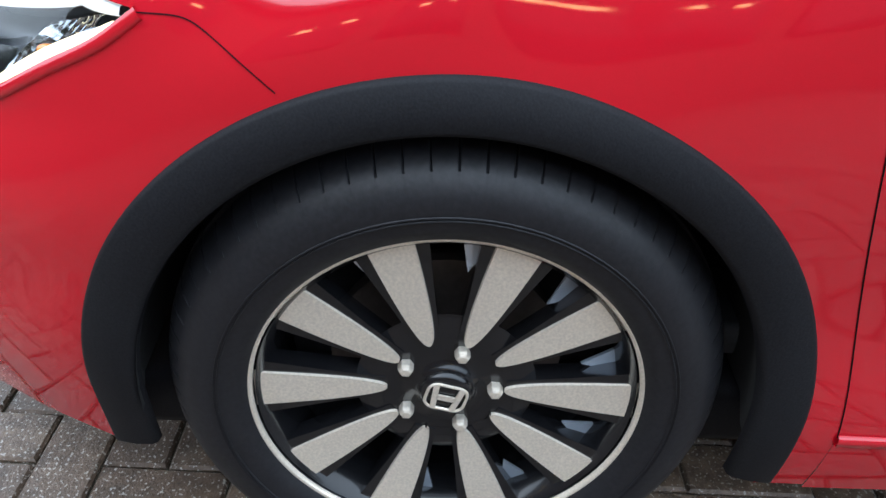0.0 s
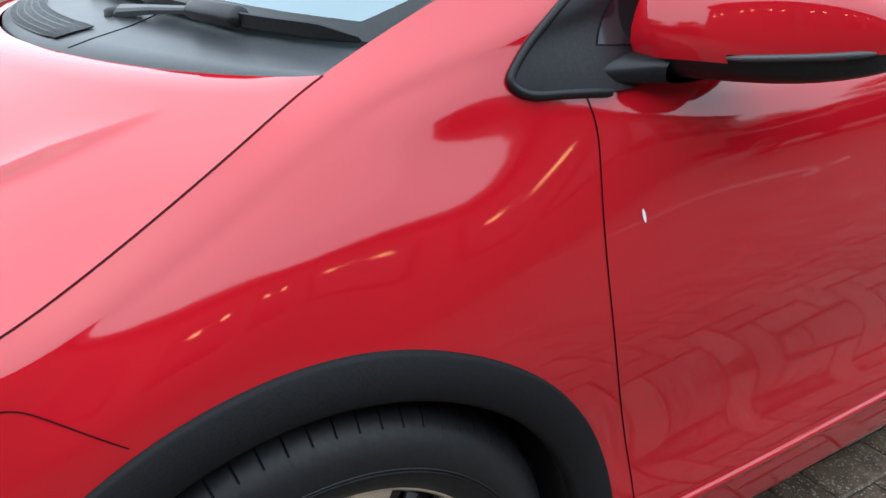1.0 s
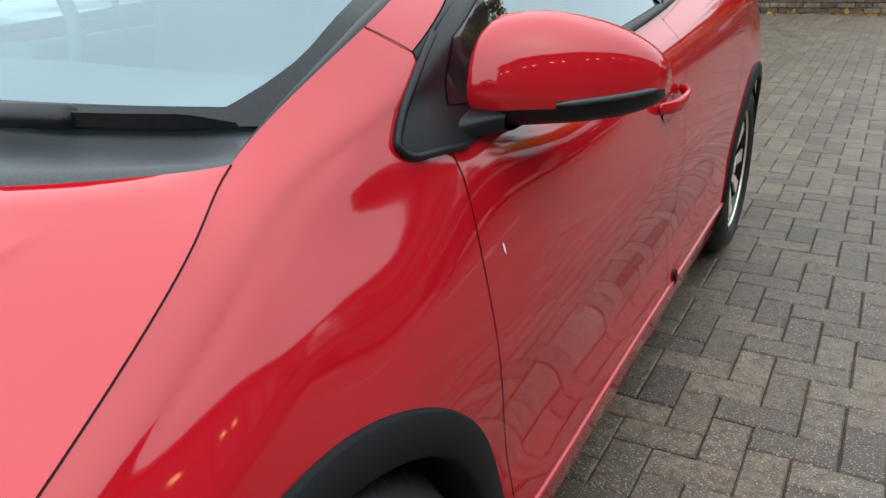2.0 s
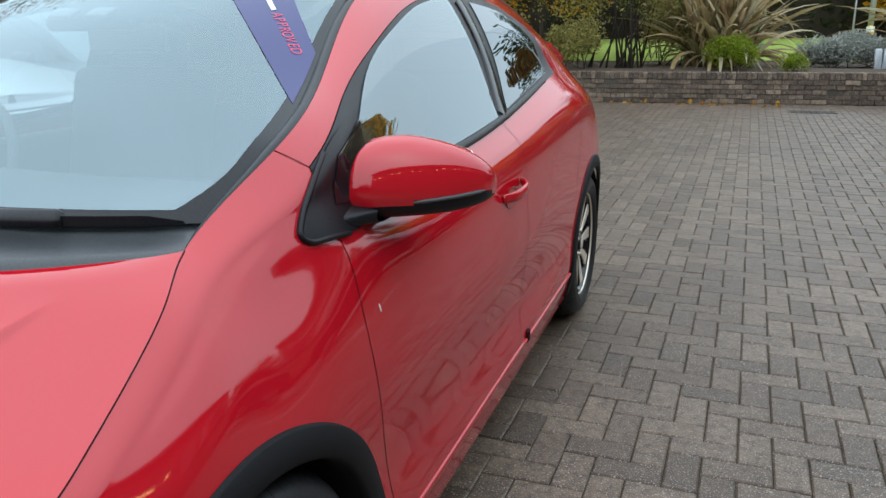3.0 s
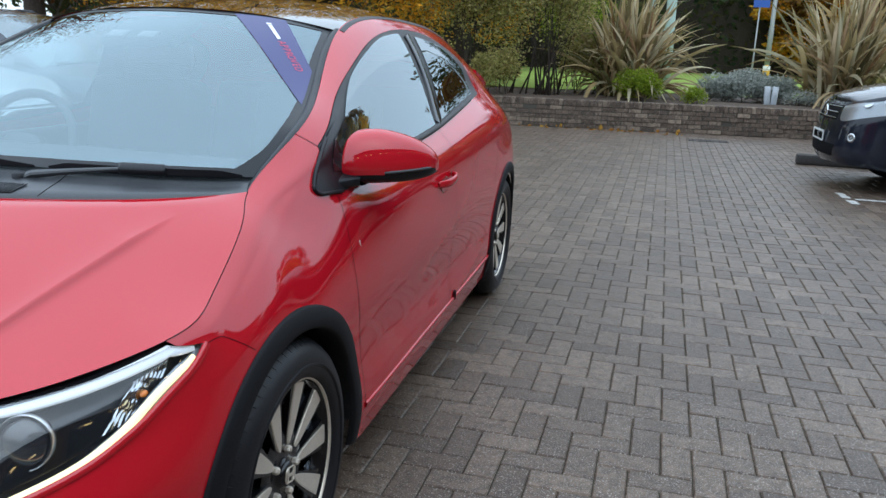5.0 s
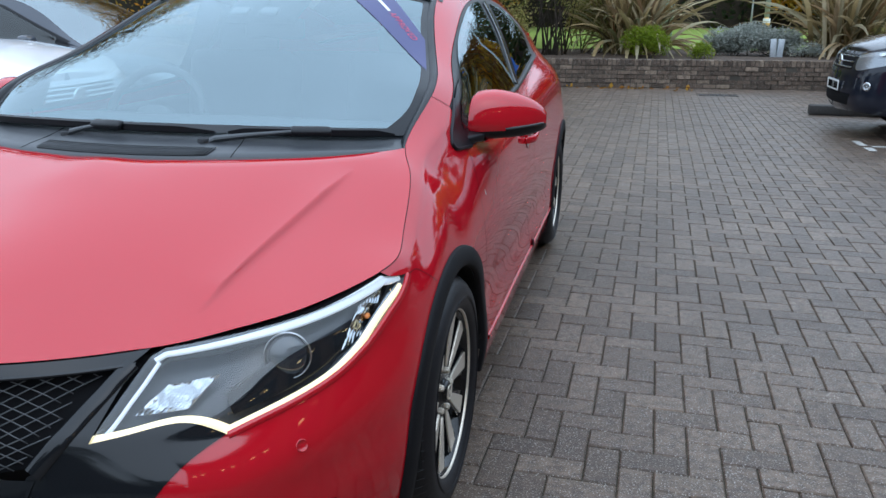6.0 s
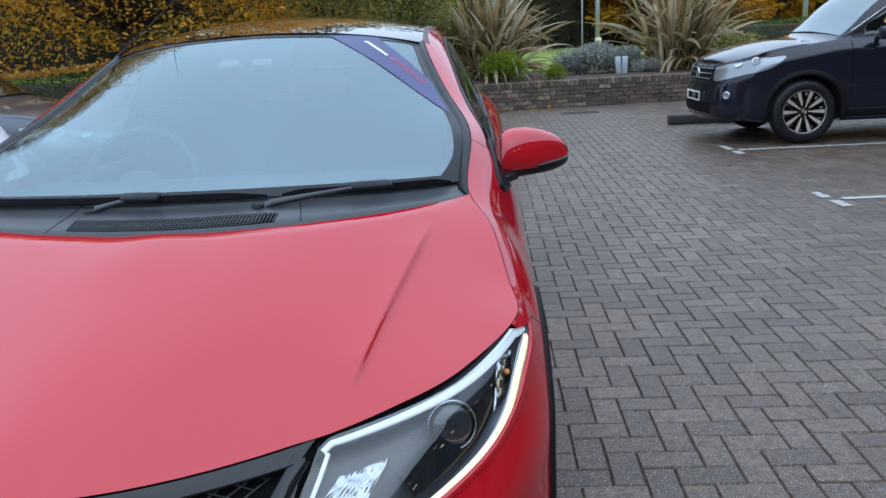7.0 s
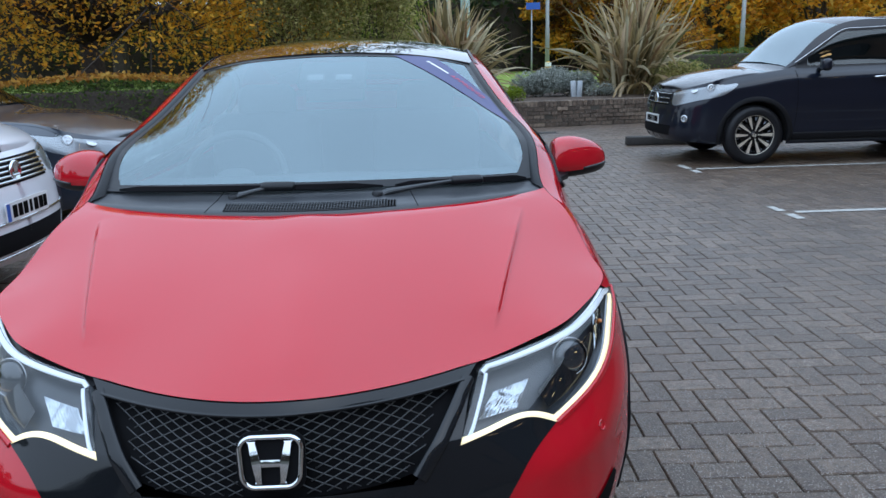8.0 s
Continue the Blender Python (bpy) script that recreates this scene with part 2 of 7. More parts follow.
def spline_basis(knots, at):
    """Natural cubic spline through knots as a matrix from the knots' values to the values at `at`."""
    k = np.asarray(knots, float)
    at = np.asarray(at, float)
    n = len(k)
    h = np.diff(k)
    A, B = np.zeros((n, n)), np.zeros((n, n))
    A[0, 0] = A[-1, -1] = 1
    for i in range(1, n - 1):
        A[i, i - 1:i + 2] = h[i - 1], 2 * (h[i - 1] + h[i]), h[i]
        B[i, i - 1:i + 2] = 6 / h[i - 1], -6 / h[i - 1] - 6 / h[i], 6 / h[i]
    M = np.linalg.solve(A, B)
    j = np.clip(np.searchsorted(k, at) - 1, 0, n - 2)
    out = np.zeros((len(at), n))
    rows = np.arange(len(at))
    hj = h[j]
    a, b = (k[j + 1] - at) / hj, (at - k[j]) / hj
    out[rows, j] += a
    out[rows, j + 1] += b
    out += ((a ** 3 - a) * hj ** 2 / 6)[:, None] * M[j] + ((b ** 3 - b) * hj ** 2 / 6)[:, None] * M[j + 1]
    return out


def smooth_line(pts, n=40):
    """A smooth line of n points through pts."""
    P = np.array(pts, float)
    if len(P) == 2:
        return P[0] + (P[1] - P[0]) * np.linspace(0, 1, n)[:, None]
    k = np.r_[0, np.cumsum(np.linalg.norm(np.diff(P, axis=0), axis=1))]
    return spline_basis(k, np.linspace(0, k[-1], n)) @ P


def inside(poly, pts):
    """Which pts lie inside a 2D polygon."""
    x, y = pts[:, 0], pts[:, 1]
    hit = np.zeros(len(pts), bool)
    for (x0, y0), (x1, y1) in zip(poly, np.roll(poly, -1, axis=0)):
        cross = (y0 > y) != (y1 > y)
        hit ^= cross & (x < (x1 - x0) * (y - y0) / (y1 - y0 + 1e-12) + x0)
    return hit


class Skin:
    """A smooth surface through a net of control points (stations x rows), addressed by (s, v) in about metres."""

    def __init__(self, net, s_knots, v_knots, s_range):
        self.net, self.sk, self.vk = np.asarray(net, float), np.asarray(s_knots, float), np.asarray(v_knots, float)
        s = np.linspace(*s_range, 500)
        v = np.linspace(self.vk[0], self.vk[-1], 180)
        S, V = np.meshgrid(s, v, indexing="ij")
        self.samples = np.stack([S.ravel(), V.ravel()], 1)
        self.points = np.einsum("ik,klc,jl->ijc", spline_basis(self.sk, s), self.net, spline_basis(self.vk, v)).reshape(-1, 3)

    def at(self, sv):
        sv = np.atleast_2d(np.asarray(sv, float))
        return np.einsum("ik,klc,il->ic", spline_basis(self.sk, sv[:, 0]), self.net, spline_basis(self.vk, sv[:, 1]))

    def normal(self, sv):
        sv = np.atleast_2d(np.asarray(sv, float))
        e = 1e-3
        a = self.at(sv + [e, 0]) - self.at(sv - [e, 0])
        b = self.at(sv + [0, e]) - self.at(sv - [0, e])
        n = np.cross(b, a)
        return n / (np.linalg.norm(n, axis=1, keepdims=True) + 1e-12)

    def find(self, pts, weights=(1, 1, 1)):
        """The (s, v) of the surface nearest to each point (x, y, z), each axis weighted."""
        w = np.asarray(weights, float)
        out = []
        for p in np.atleast_2d(np.asarray(pts, float)):
            i = np.argmin((((self.points - p) * w) ** 2).sum(1))
            sv = self.samples[i].copy()
            for _ in range(6):
                e = 1e-4
                q = self.at([sv, sv + [e, 0], sv + [0, e]])
                J = np.stack([(q[1] - q[0]) / e, (q[2] - q[0]) / e], 1) * w[:, None]
                step = np.linalg.lstsq(J, (p - q[0]) * w, rcond=None)[0]
                sv = sv + np.clip(step, -0.03, 0.03)
                sv[1] = np.clip(sv[1], self.vk[0], self.vk[-1])
            out.append(sv)
        return np.array(out)

    def panel(self, name, outline, material, parent, label="", step=0.022, lift=0.0, mirror=1, find=(1, 1, 1), both=False, sv_outline=None, holes=()):
        """A piece of the surface inside an outline (a line of points in space), as a part."""
        poly = self.find(outline, find) if sv_outline is None else np.asarray(sv_outline, float)
        keep = np.r_[True, np.linalg.norm(np.diff(poly, axis=0), axis=1) > 1e-4]
        poly = poly[keep]
        lo, hi = poly.min(0), poly.max(0)
        gs, gv = np.arange(lo[0] + step / 2, hi[0], step), np.arange(lo[1] + step / 2, hi[1], step)
        S, V = np.meshgrid(gs, gv, indexing="ij")
        grid = np.stack([S.ravel(), V.ravel()], 1)
        grid = grid[inside(poly, grid)]
        if len(grid):
            a, b = poly, np.roll(poly, -1, axis=0)
            ab = b - a
            t = np.clip(((grid[:, None] - a) * ab).sum(2) / ((ab ** 2).sum(1) + 1e-12), 0, 1)
            d = np.linalg.norm(grid[:, None] - a - t[..., None] * ab, axis=2).min(1)
            grid = grid[d > step * 0.35]
        for hole in holes:
            grid = grid[~inside(hole, grid)]
        pts = np.concatenate([poly, *holes, grid])
        edges, k = [], 0
        for loop in (poly, *holes):
            edges += [(k + i, k + (i + 1) % len(loop)) for i in range(len(loop))]
            k += len(loop)
        vs, _, fs, *_ = delaunay_2d_cdt([Vector(p) for p in pts], edges, [], 0, 1e-6)
        sv = np.array([tuple(p) for p in vs])
        cen = np.array([sv[list(f)].mean(0) for f in fs])
        ok = inside(poly, cen)
        for hole in holes:
            ok &= ~inside(hole, cen)
        faces = [list(f) for f, k in zip(fs, ok) if k]
        P, N = self.at(sv), self.normal(sv)
        P = P + N * lift
        flip = np.array([mirror, 1, 1])
        verts, norms, tris = P * flip, N * flip, [f if mirror < 0 else f[::-1] for f in faces]
        if both:
            m = len(verts)
            flip = np.array([-1, 1, 1])
            tris = tris + [[i + m for i in f[::-1]] for f in tris]
            verts, norms = np.r_[verts, verts * flip], np.r_[norms, norms * flip]
        me = mesh_of(verts, tris, name)
        # turn faces that look inwards
        fn = np.zeros(len(me.polygons) * 3)
        me.polygons.foreach_get("normal", fn)
        first = np.array([f[0] for f in tris])
        if (fn.reshape(-1, 3) * norms[first]).sum(1).mean() < 0:
            me.flip_normals()
        me.polygons.foreach_set("use_smooth", [True] * len(me.polygons))
        me.normals_split_custom_set_from_vertices([tuple(x) for x in norms])
        me.materials.append(material)
        return part(name, me, None, parent, label, smooth=None)

    def ribbon(self, name, line, width, material, parent, lift=0.0008, mirror=1, thick=0.0, find=(1, 1, 1), n=60, label="", sv=None):
        """A narrow strip along a line on the surface; with thick it stands proud with rounded shoulders."""
        L = smooth_line(line, n) if sv is None else None
        sv = self.find(L, find) if sv is None else np.asarray(sv)
        P, N = self.at(sv), self.normal(sv)
        T = np.gradient(P, axis=0)
        T /= np.linalg.norm(T, axis=1, keepdims=True) + 1e-12
        B = np.cross(N, T)
        prof = [(-0.5, 0.0), (0.5, 0.0)] if not thick else [(-0.5, -0.3), (-0.47, 0.55), (-0.36, 1.0), (0.36, 1.0), (0.47, 0.55), (0.5, -0.3)]
        w = np.asarray(width if hasattr(width, "__len__") else [width] * len(P), float)
        flip = np.array([mirror, 1, 1])
        verts = np.concatenate([(P + B * (w * a)[:, None] + N * (lift + b * thick)) * flip for a, b in prof])
        m, faces = len(P), []
        for k in range(len(prof) - 1):
            for i in range(m - 1):
                f = [k * m + i, k * m + i + 1, (k + 1) * m + i + 1, (k + 1) * m + i]
                faces.append(f if mirror > 0 else f[::-1])
        me = mesh_of(verts, faces, name)
        fn = np.array([p.normal[:] for p in me.polygons])
        if (fn[(len(prof) // 2 - 1) * (m - 1):][:m - 1] * (N[:-1] * flip)).sum(1).mean() < 0:
            me.flip_normals()
        me.materials.append(material)
        return part(name, me, None, parent, label, smooth=True)

# ---------------------------------------------------------------- materials of the place
def random_piece(n, joined):
    """A random number per piece: per object, or per island of a joined mesh."""
    if joined:
        return n.add("ShaderNodeNewGeometry").outputs["Random Per Island"]
    return n.add("ShaderNodeObjectInfo").outputs["Random"]


def stone(name, tones, rough, joined, speck=None, bump=.5, scale=7.0):
    m = mat(name, tones[1], rough, Specular_IOR_Level=.40)
    n = Nodes(m)
    at = n.add("ShaderNodeNewGeometry").outputs["Position"]
    c = n.ramp(random_piece(n, joined), [(0, tones[0]), (.5, tones[1]), (1, tones[2])])
    stain = n.noise(scale * .12, 5, at)
    c = n.mix(n.ramp(stain, [(.38, (0, 0, 0)), (.70, (.6, .6, .6))]), c, tuple(x * .62 for x in tones[1]))
    grain = n.noise(scale * 26, 4, at)
    c = n.mix(n.ramp(grain, [(.45, (0, 0, 0)), (.85, (.5, .5, .5))]), c, tuple(x * .45 for x in tones[0]))
    blot = n.noise(scale * 3.2, 4, at, .7)
    c = n.mix(n.ramp(blot, [(.38, (.70, .70, .70)), (.60, (0, 0, 0))]), c, tuple(x * .5 for x in tones[0]))
    if speck:
        s = n.noise(scale * 22, 2, at, .4)
        c = n.mix(n.ramp(s, [(.60, (0, 0, 0)), (.67, (.5, .5, .5))]), c, speck)
    n.colour(c)
    n.rough(n.noise(scale * .5, 3, at), max(.05, rough - .15), min(1, rough + .1))
    n.bump(n.mix(.5, grain, blot), bump, .004)
    return m


def leafy(name, tones, rough=.6, single=False):
    m = mat(name, tones[1], rough)
    n = Nodes(m)
    r = random_piece(n, not single)
    c = n.ramp(r, [(i / (len(tones) - 1), t) for i, t in enumerate(tones)])
    n.colour(n.mix(n.ramp(n.noise(3.0, 3), [(.48, (0, 0, 0)), (.75, (.7, .7, .7))]), c, tuple(x * .6 for x in tones[0])))
    b = n.b
    b.inputs["Specular IOR Level"].default_value = .25
    # light coming through the leaf
    tr = n.add("ShaderNodeBsdfTranslucent")
    n.link(c, tr.inputs["Color"])
    mx = n.add("ShaderNodeMixShader")
    mx.inputs[0].default_value = .48
    out = [x for x in n.t.nodes if x.type == "OUTPUT_MATERIAL"][0]
    n.link(b.outputs[0], mx.inputs[1])
    n.link(tr.outputs[0], mx.inputs[2])
    n.link(mx.outputs[0], out.inputs["Surface"])
    return m


PAVER_TONES = [(.076, .049, .033), (.133, .089, .061), (.200, .141, .099)]
PAVER = stone("paving_block", PAVER_TONES, .40, False, (.56, .53, .48), 1.0, 9.0)
PAVER_JOINED = stone("paving_block_far", PAVER_TONES, .40, True, (.56, .53, .48), 1.0, 9.0)
JOINT = worn("sandy_joint", (.044, .041, .026), .95, scale=3, fine=90, bump=.4)
BRICK_TONES = [(.070, .048, .035), (.155, .108, .078), (.32, .24, .175)]
BRICK = stone("old_brick", BRICK_TONES, .85, False, (.42, .39, .33), 1.0, 5)
BRICK_JOINED = stone("old_brick_far", BRICK_TONES, .85, True, (.42, .39, .33), 1.0, 5)
MORTAR = worn("old_mortar", (.060, .052, .041), .95, scale=3, fine=60, bump=.4)
SOIL = worn("bark_mulch", (.075, .050, .034), .95, dark=.4, scale=2.5, fine=30, bump=.8, dist=.02)
LAWN = worn("lawn_green", (.21, .29, .035), .95, dark=.55, scale=.6, fine=18, bump=.6, dist=.03)
WHITE_LINE = worn("worn_white_paint", (.46, .45, .42), .7, dark=.35, scale=14, fine=120, bump=.3)
KERB = worn("dark_kerb_timber", (.035, .031, .028), .8, scale=5, fine=40, bump=.5)
IRON = worn("cast_iron", (.016, .015, .014), .6, scale=9, fine=90, bump=.3)
BARK = worn("tree_bark", (.055, .042, .032), .95, dark=.4, scale=4, fine=24, bump=.9, dist=.02)
LEAF_ORANGE = leafy("autumn_leaf", [(.40, .16, .014), (.74, .33, .018), (.88, .48, .04), (.66, .40, .05), (.26, .23, .05)])
LEAF_RUST = leafy("rusty_leaf", [(.09, .035, .012), (.16, .07, .018), (.22, .11, .02), (.07, .06, .02)])
LEAF_GREEN = leafy("green_leaf", [(.030, .060, .014), (.065, .12, .022), (.12, .18, .035), (.18, .22, .05)])
LEAF_OLIVE = leafy("olive_leaf", [(.15, .16, .05), (.28, .27, .08), (.42, .39, .12), (.53, .48, .20), (.26, .17, .07)])
LEAF_BRIGHT = leafy("bright_shrub_leaf", [(.11, .16, .012), (.21, .28, .02), (.31, .39, .03)])
LEAF_GREY = leafy("grey_foliage", [(.22, .24, .21), (.36, .38, .34), (.52, .54, .49)])
LEAF_DARK = leafy("dark_wood_leaf", [(.018, .034, .014), (.040, .064, .022), (.075, .095, .032), (.11, .085, .03)])
FLAX = leafy("flax_blade", [(.09, .075, .035), (.38, .29, .14), (.62, .50, .29), (.26, .14, .065), (.76, .66, .45), (.10, .10, .04), (.48, .35, .17), (.18, .15, .06)], single=True)
LITTER = leafy("fallen_leaf", [(.22, .09, .015), (.45, .20, .03), (.55, .33, .06), (.16, .08, .03)])
POST_GREEN = worn("pale_green_post", (.32, .42, .38), .5, scale=6, fine=80)
POST_GREY = worn("galvanised_post", (.33, .34, .33), .45, scale=6, fine=80, metal=.4)
SIGN_BLUE = mat("blue_sign", (.03, .10, .42), .4)
YELLOW = mat("yellow_post", (.75, .42, .05), .5)
PALE_METAL = worn("pale_metal", (.46, .50, .53), .4, scale=7, fine=90, metal=.3)
ROOF_TILE = worn("slate_roof", (.07, .07, .075), .7)

# ---------------------------------------------------------------- ground and paving
rng = np.random.default_rng(7)
ground = tagged(new("ground", mesh_of([(-600, -600, -.0085), (600, -600, -.0085), (600, 600, -.0085), (-600, 600, -.0085)], [(0, 1, 2, 3)], "ground")), "sandy ground under the block paving", "ground", kind="structure")
ground.data.materials.append(JOINT)


def wall_y(x):
    """Where the planter wall stands."""
    return 12.62 + .115 * x


def block_shape(w, d, h=.055, b=.0065):
    """Vertices and faces of a paving block, top at z = 0, with a chamfer."""
    x, y = w / 2, d / 2
    V = [(-x, -y, -h), (x, -y, -h), (x, y, -h), (-x, y, -h), (-x, -y, -b), (x, -y, -b), (x, y, -b), (-x, y, -b), (-x + b, -y + b, 0), (x - b, -y + b, 0), (x - b, y - b, 0), (-x + b, y - b, 0)]
    F = [(8, 9, 10, 11)] + [(4 + i, 4 + (i + 1) % 4, 8 + (i + 1) % 4, 8 + i) for i in range(4)] + [(i, (i + 1) % 4, 4 + (i + 1) % 4, 4 + i) for i in range(4)]
    return np.array(V), F


def herringbone(x0, x1, y0, y1, unit=.1):
    """Centres and directions of 2 x 1 blocks laid in herringbone."""
    for i in range(int(x0 / unit) - 2, int(x1 / unit) + 3):
        for j in range(int(y0 / unit) - 2, int(y1 / unit) + 3):
            k = (i + j) % 4
            if k == 0:
                yield (i + 1) * unit, (j + .5) * unit, 0
            elif k == 2:
                yield (i + .5) * unit, (j + 1) * unit, 1


def paving():
    V, F = block_shape(.1968, .0968, b=.0045)
    shared = [mesh_of(V, F, "block")]
    shared[0].materials.append(PAVER)
    allV, allF, near = [], [], []
    turn = Matrix.Rotation(radians(-1.0), 2)
    for x, y, up in herringbone(-9.5, 10.5, -6.0, 15.0):
        p = turn @ Vector((x, y))
        if p.y > wall_y(p.x) - .02:
            continue
        dz, tx, ty = rng.uniform(-.0025, .0012), rng.normal(0, .006), rng.normal(0, .006)
        a = radians(-1.0 + 90 * up + rng.normal(0, .35))
        if .95 < p.x < 2.45 and -.15 < p.y < 3.75 and len(near) < 290:
            near.append((p.x, p.y, dz, tx, ty, a))
            continue
        c, s = math.cos(a), math.sin(a)
        Q = np.stack([V[:, 0] * c - V[:, 1] * s + p.x, V[:, 0] * s + V[:, 1] * c + p.y, V[:, 2] + dz + V[:, 0] * tx + V[:, 1] * ty], 1)
        allF += [[v + len(allV) * 12 for v in f] for f in F]
        allV.append(Q)
    big = new("paving", mesh_of(np.concatenate(allV), allF, "paving"))
    big.data.materials.append(PAVER_JOINED)
    pav = tagged(new("pavement"), "grey-brown concrete block paving in herringbone bond, damp and mossy in the joints", "paving", kind="structure")
    tagged(big, kind="stuff")
    big.parent = pav
    for x, y, dz, tx, ty, a in near:
        ob = new("paving_block", shared[0])
        ob.matrix_basis = pose(x, y, dz, math.degrees(ty), -math.degrees(tx), math.degrees(a))
        ob.parent = pav


def painted_line(pts, width=.085):
    """A worn white line over the blocks, in short pieces with gaps at the joints."""
    ln = thing("parking_line", "worn white parking bay line on the paving", "road marking", kind="structure", group="bay lines")
    bm = bmesh.new()
    for (x0, y0), (x1, y1) in pts:
        d = math.hypot(x1 - x0, y1 - y0)
        n = max(1, int(d / .1))
        a = math.atan2(y1 - y0, x1 - x0)
        for k in range(n):
            if rng.random() < .03:
                continue
            f = (k + .5) / n
            w = width * rng.uniform(.82, 1.0)
            m = Matrix.Translation((x0 + (x1 - x0) * f, y0 + (y1 - y0) * f, .0035)) @ Matrix.Rotation(a + rng.normal(0, .02), 4, "Z")
            bmesh.ops.create_grid(bm, x_segments=1, y_segments=1, size=.5, matrix=m @ Matrix.Diagonal((.104, w, 1, 1)))
    part("paint", bm, WHITE_LINE, ln, smooth=None)


# ---------------------------------------------------------------- planter wall and bed
def planter_wall():
    w = tagged(new("planter_wall"), "low weathered brick planter wall with a soldier course on top", "wall", kind="structure")
    L, H, D = .215, .065, .1025
    J = .010
    shape, F = block_shape(L, D, H, .004)
    shared = mesh_of(shape + [0, 0, H / 2 - 0], F, "brick")
    cap_shape, _ = block_shape(.065, .215, .1025, .004)
    cap_mesh = mesh_of(cap_shape + [0, 0, .05], F, "brick")
    for me in (shared, cap_mesh):
        me.materials.append(BRICK)
    allV, n = [], 0
    allF, near = [], 0
    def put(x, z, base, ang_extra, me, proud):
        nonlocal n, near
        y = wall_y(x) + .051 + proud
        a = math.atan(.115) + ang_extra
        if -.95 < x < 4.55 and near < 295 and (me is shared or 0 < x < 3.2):
            ob = new("brick", me)
            ob.matrix_basis = Matrix.Translation((x, y, z)) @ Matrix.Rotation(a, 4, "Z") @ Matrix.Rotation(rng.normal(0, .012), 4, "Y") @ Matrix.Diagonal((rng.uniform(.93, 1.02), rng.uniform(.97, 1.12), rng.uniform(.92, 1.04), 1))
            ob.parent = w
            near += 1
        else:
            c, s = math.cos(a), math.sin(a)
            Q = np.stack([base[:, 0] * c - base[:, 1] * s + x, base[:, 0] * s + base[:, 1] * c + y, base[:, 2] + z], 1)
            allV.append(Q)
            allF.extend([[v + n * 12 for v in f] for f in F])
            n += 1
    step = L + J
    for row in range(5):
        z = .005 + (H + J) * row + H / 2
        for k in range(-46, 60):
            x = step * (k + .5 * (row % 2))
            put(x, z, shape + [0, 0, H / 2], rng.normal(0, .014), shared, rng.normal(0, .008))
    for k in range(-140, 180):
        put(.075 * k, .005 + (H + J) * 5 + .0525, cap_shape + [0, 0, .05], rng.normal(0, .01), cap_mesh, .054 + rng.normal(0, .004))
    rest = new("brickwork", mesh_of(np.concatenate(allV), allF, "brickwork"))
    rest.data.materials.append(BRICK_JOINED)
    rest.parent = w
    tagged(rest, kind="stuff")
    # mortar core just behind the faces of the bricks
    bm = bmesh.new()
    box(bm, (24.6, .205, .46), (1.5, wall_y(1.5) + .116, .215), Matrix.Rotation(math.atan(.115), 4, "Z"), bevel=.005)
    part("mortar", bm, MORTAR, w)


def bed_height(x, y):
    d = y - wall_y(x)
    return .40 + .05 * min(1, max(0, d) / 1.5) + .012 * max(0, min(d, 9) - 2.5) + .03 * noise.noise((x * .8, y * .8, 0))


def planting_ground():
    xs = np.linspace(-14, 20, 90)
    def sheet(name, d0, d1, rows, material, label, cat, rise=0.0):
        ds = np.linspace(d0, d1, rows)
        P = np.array([[(x * (1 + .05 * max(0, d - 4) if d > 4 else 1), wall_y(x) + d, bed_height(x, wall_y(x) + d) + rise) for x in xs] for d in ds])
        ob = new(name, grid_mesh(name, P))
        ob.data.materials.append(material)
        ob.data.polygons.foreach_set("use_smooth", [True] * len(ob.data.polygons))
        tagged(ob, label, cat, kind="structure")
    sheet("planting_bed", .15, 4.2, 16, SOIL, "brown bark mulch bed behind the wall", "soil")
    sheet("lawn", 3.9, 40, 40, LAWN, "green lawn beyond the planting bed", "lawn", .02)


def grid_mesh(name, P):
    """A mesh of a net of points P[i, j], facing up."""
    n, m = P.shape[:2]
    F = [[i * m + j, (i + 1) * m + j, (i + 1) * m + j + 1, i * m + j + 1] for i in range(n - 1) for j in range(m - 1)]
    me = mesh_of(P.reshape(-1, 3), F, name)
    if sum(p.normal.z for p in me.polygons) < 0:
        me.flip_normals()
    return me


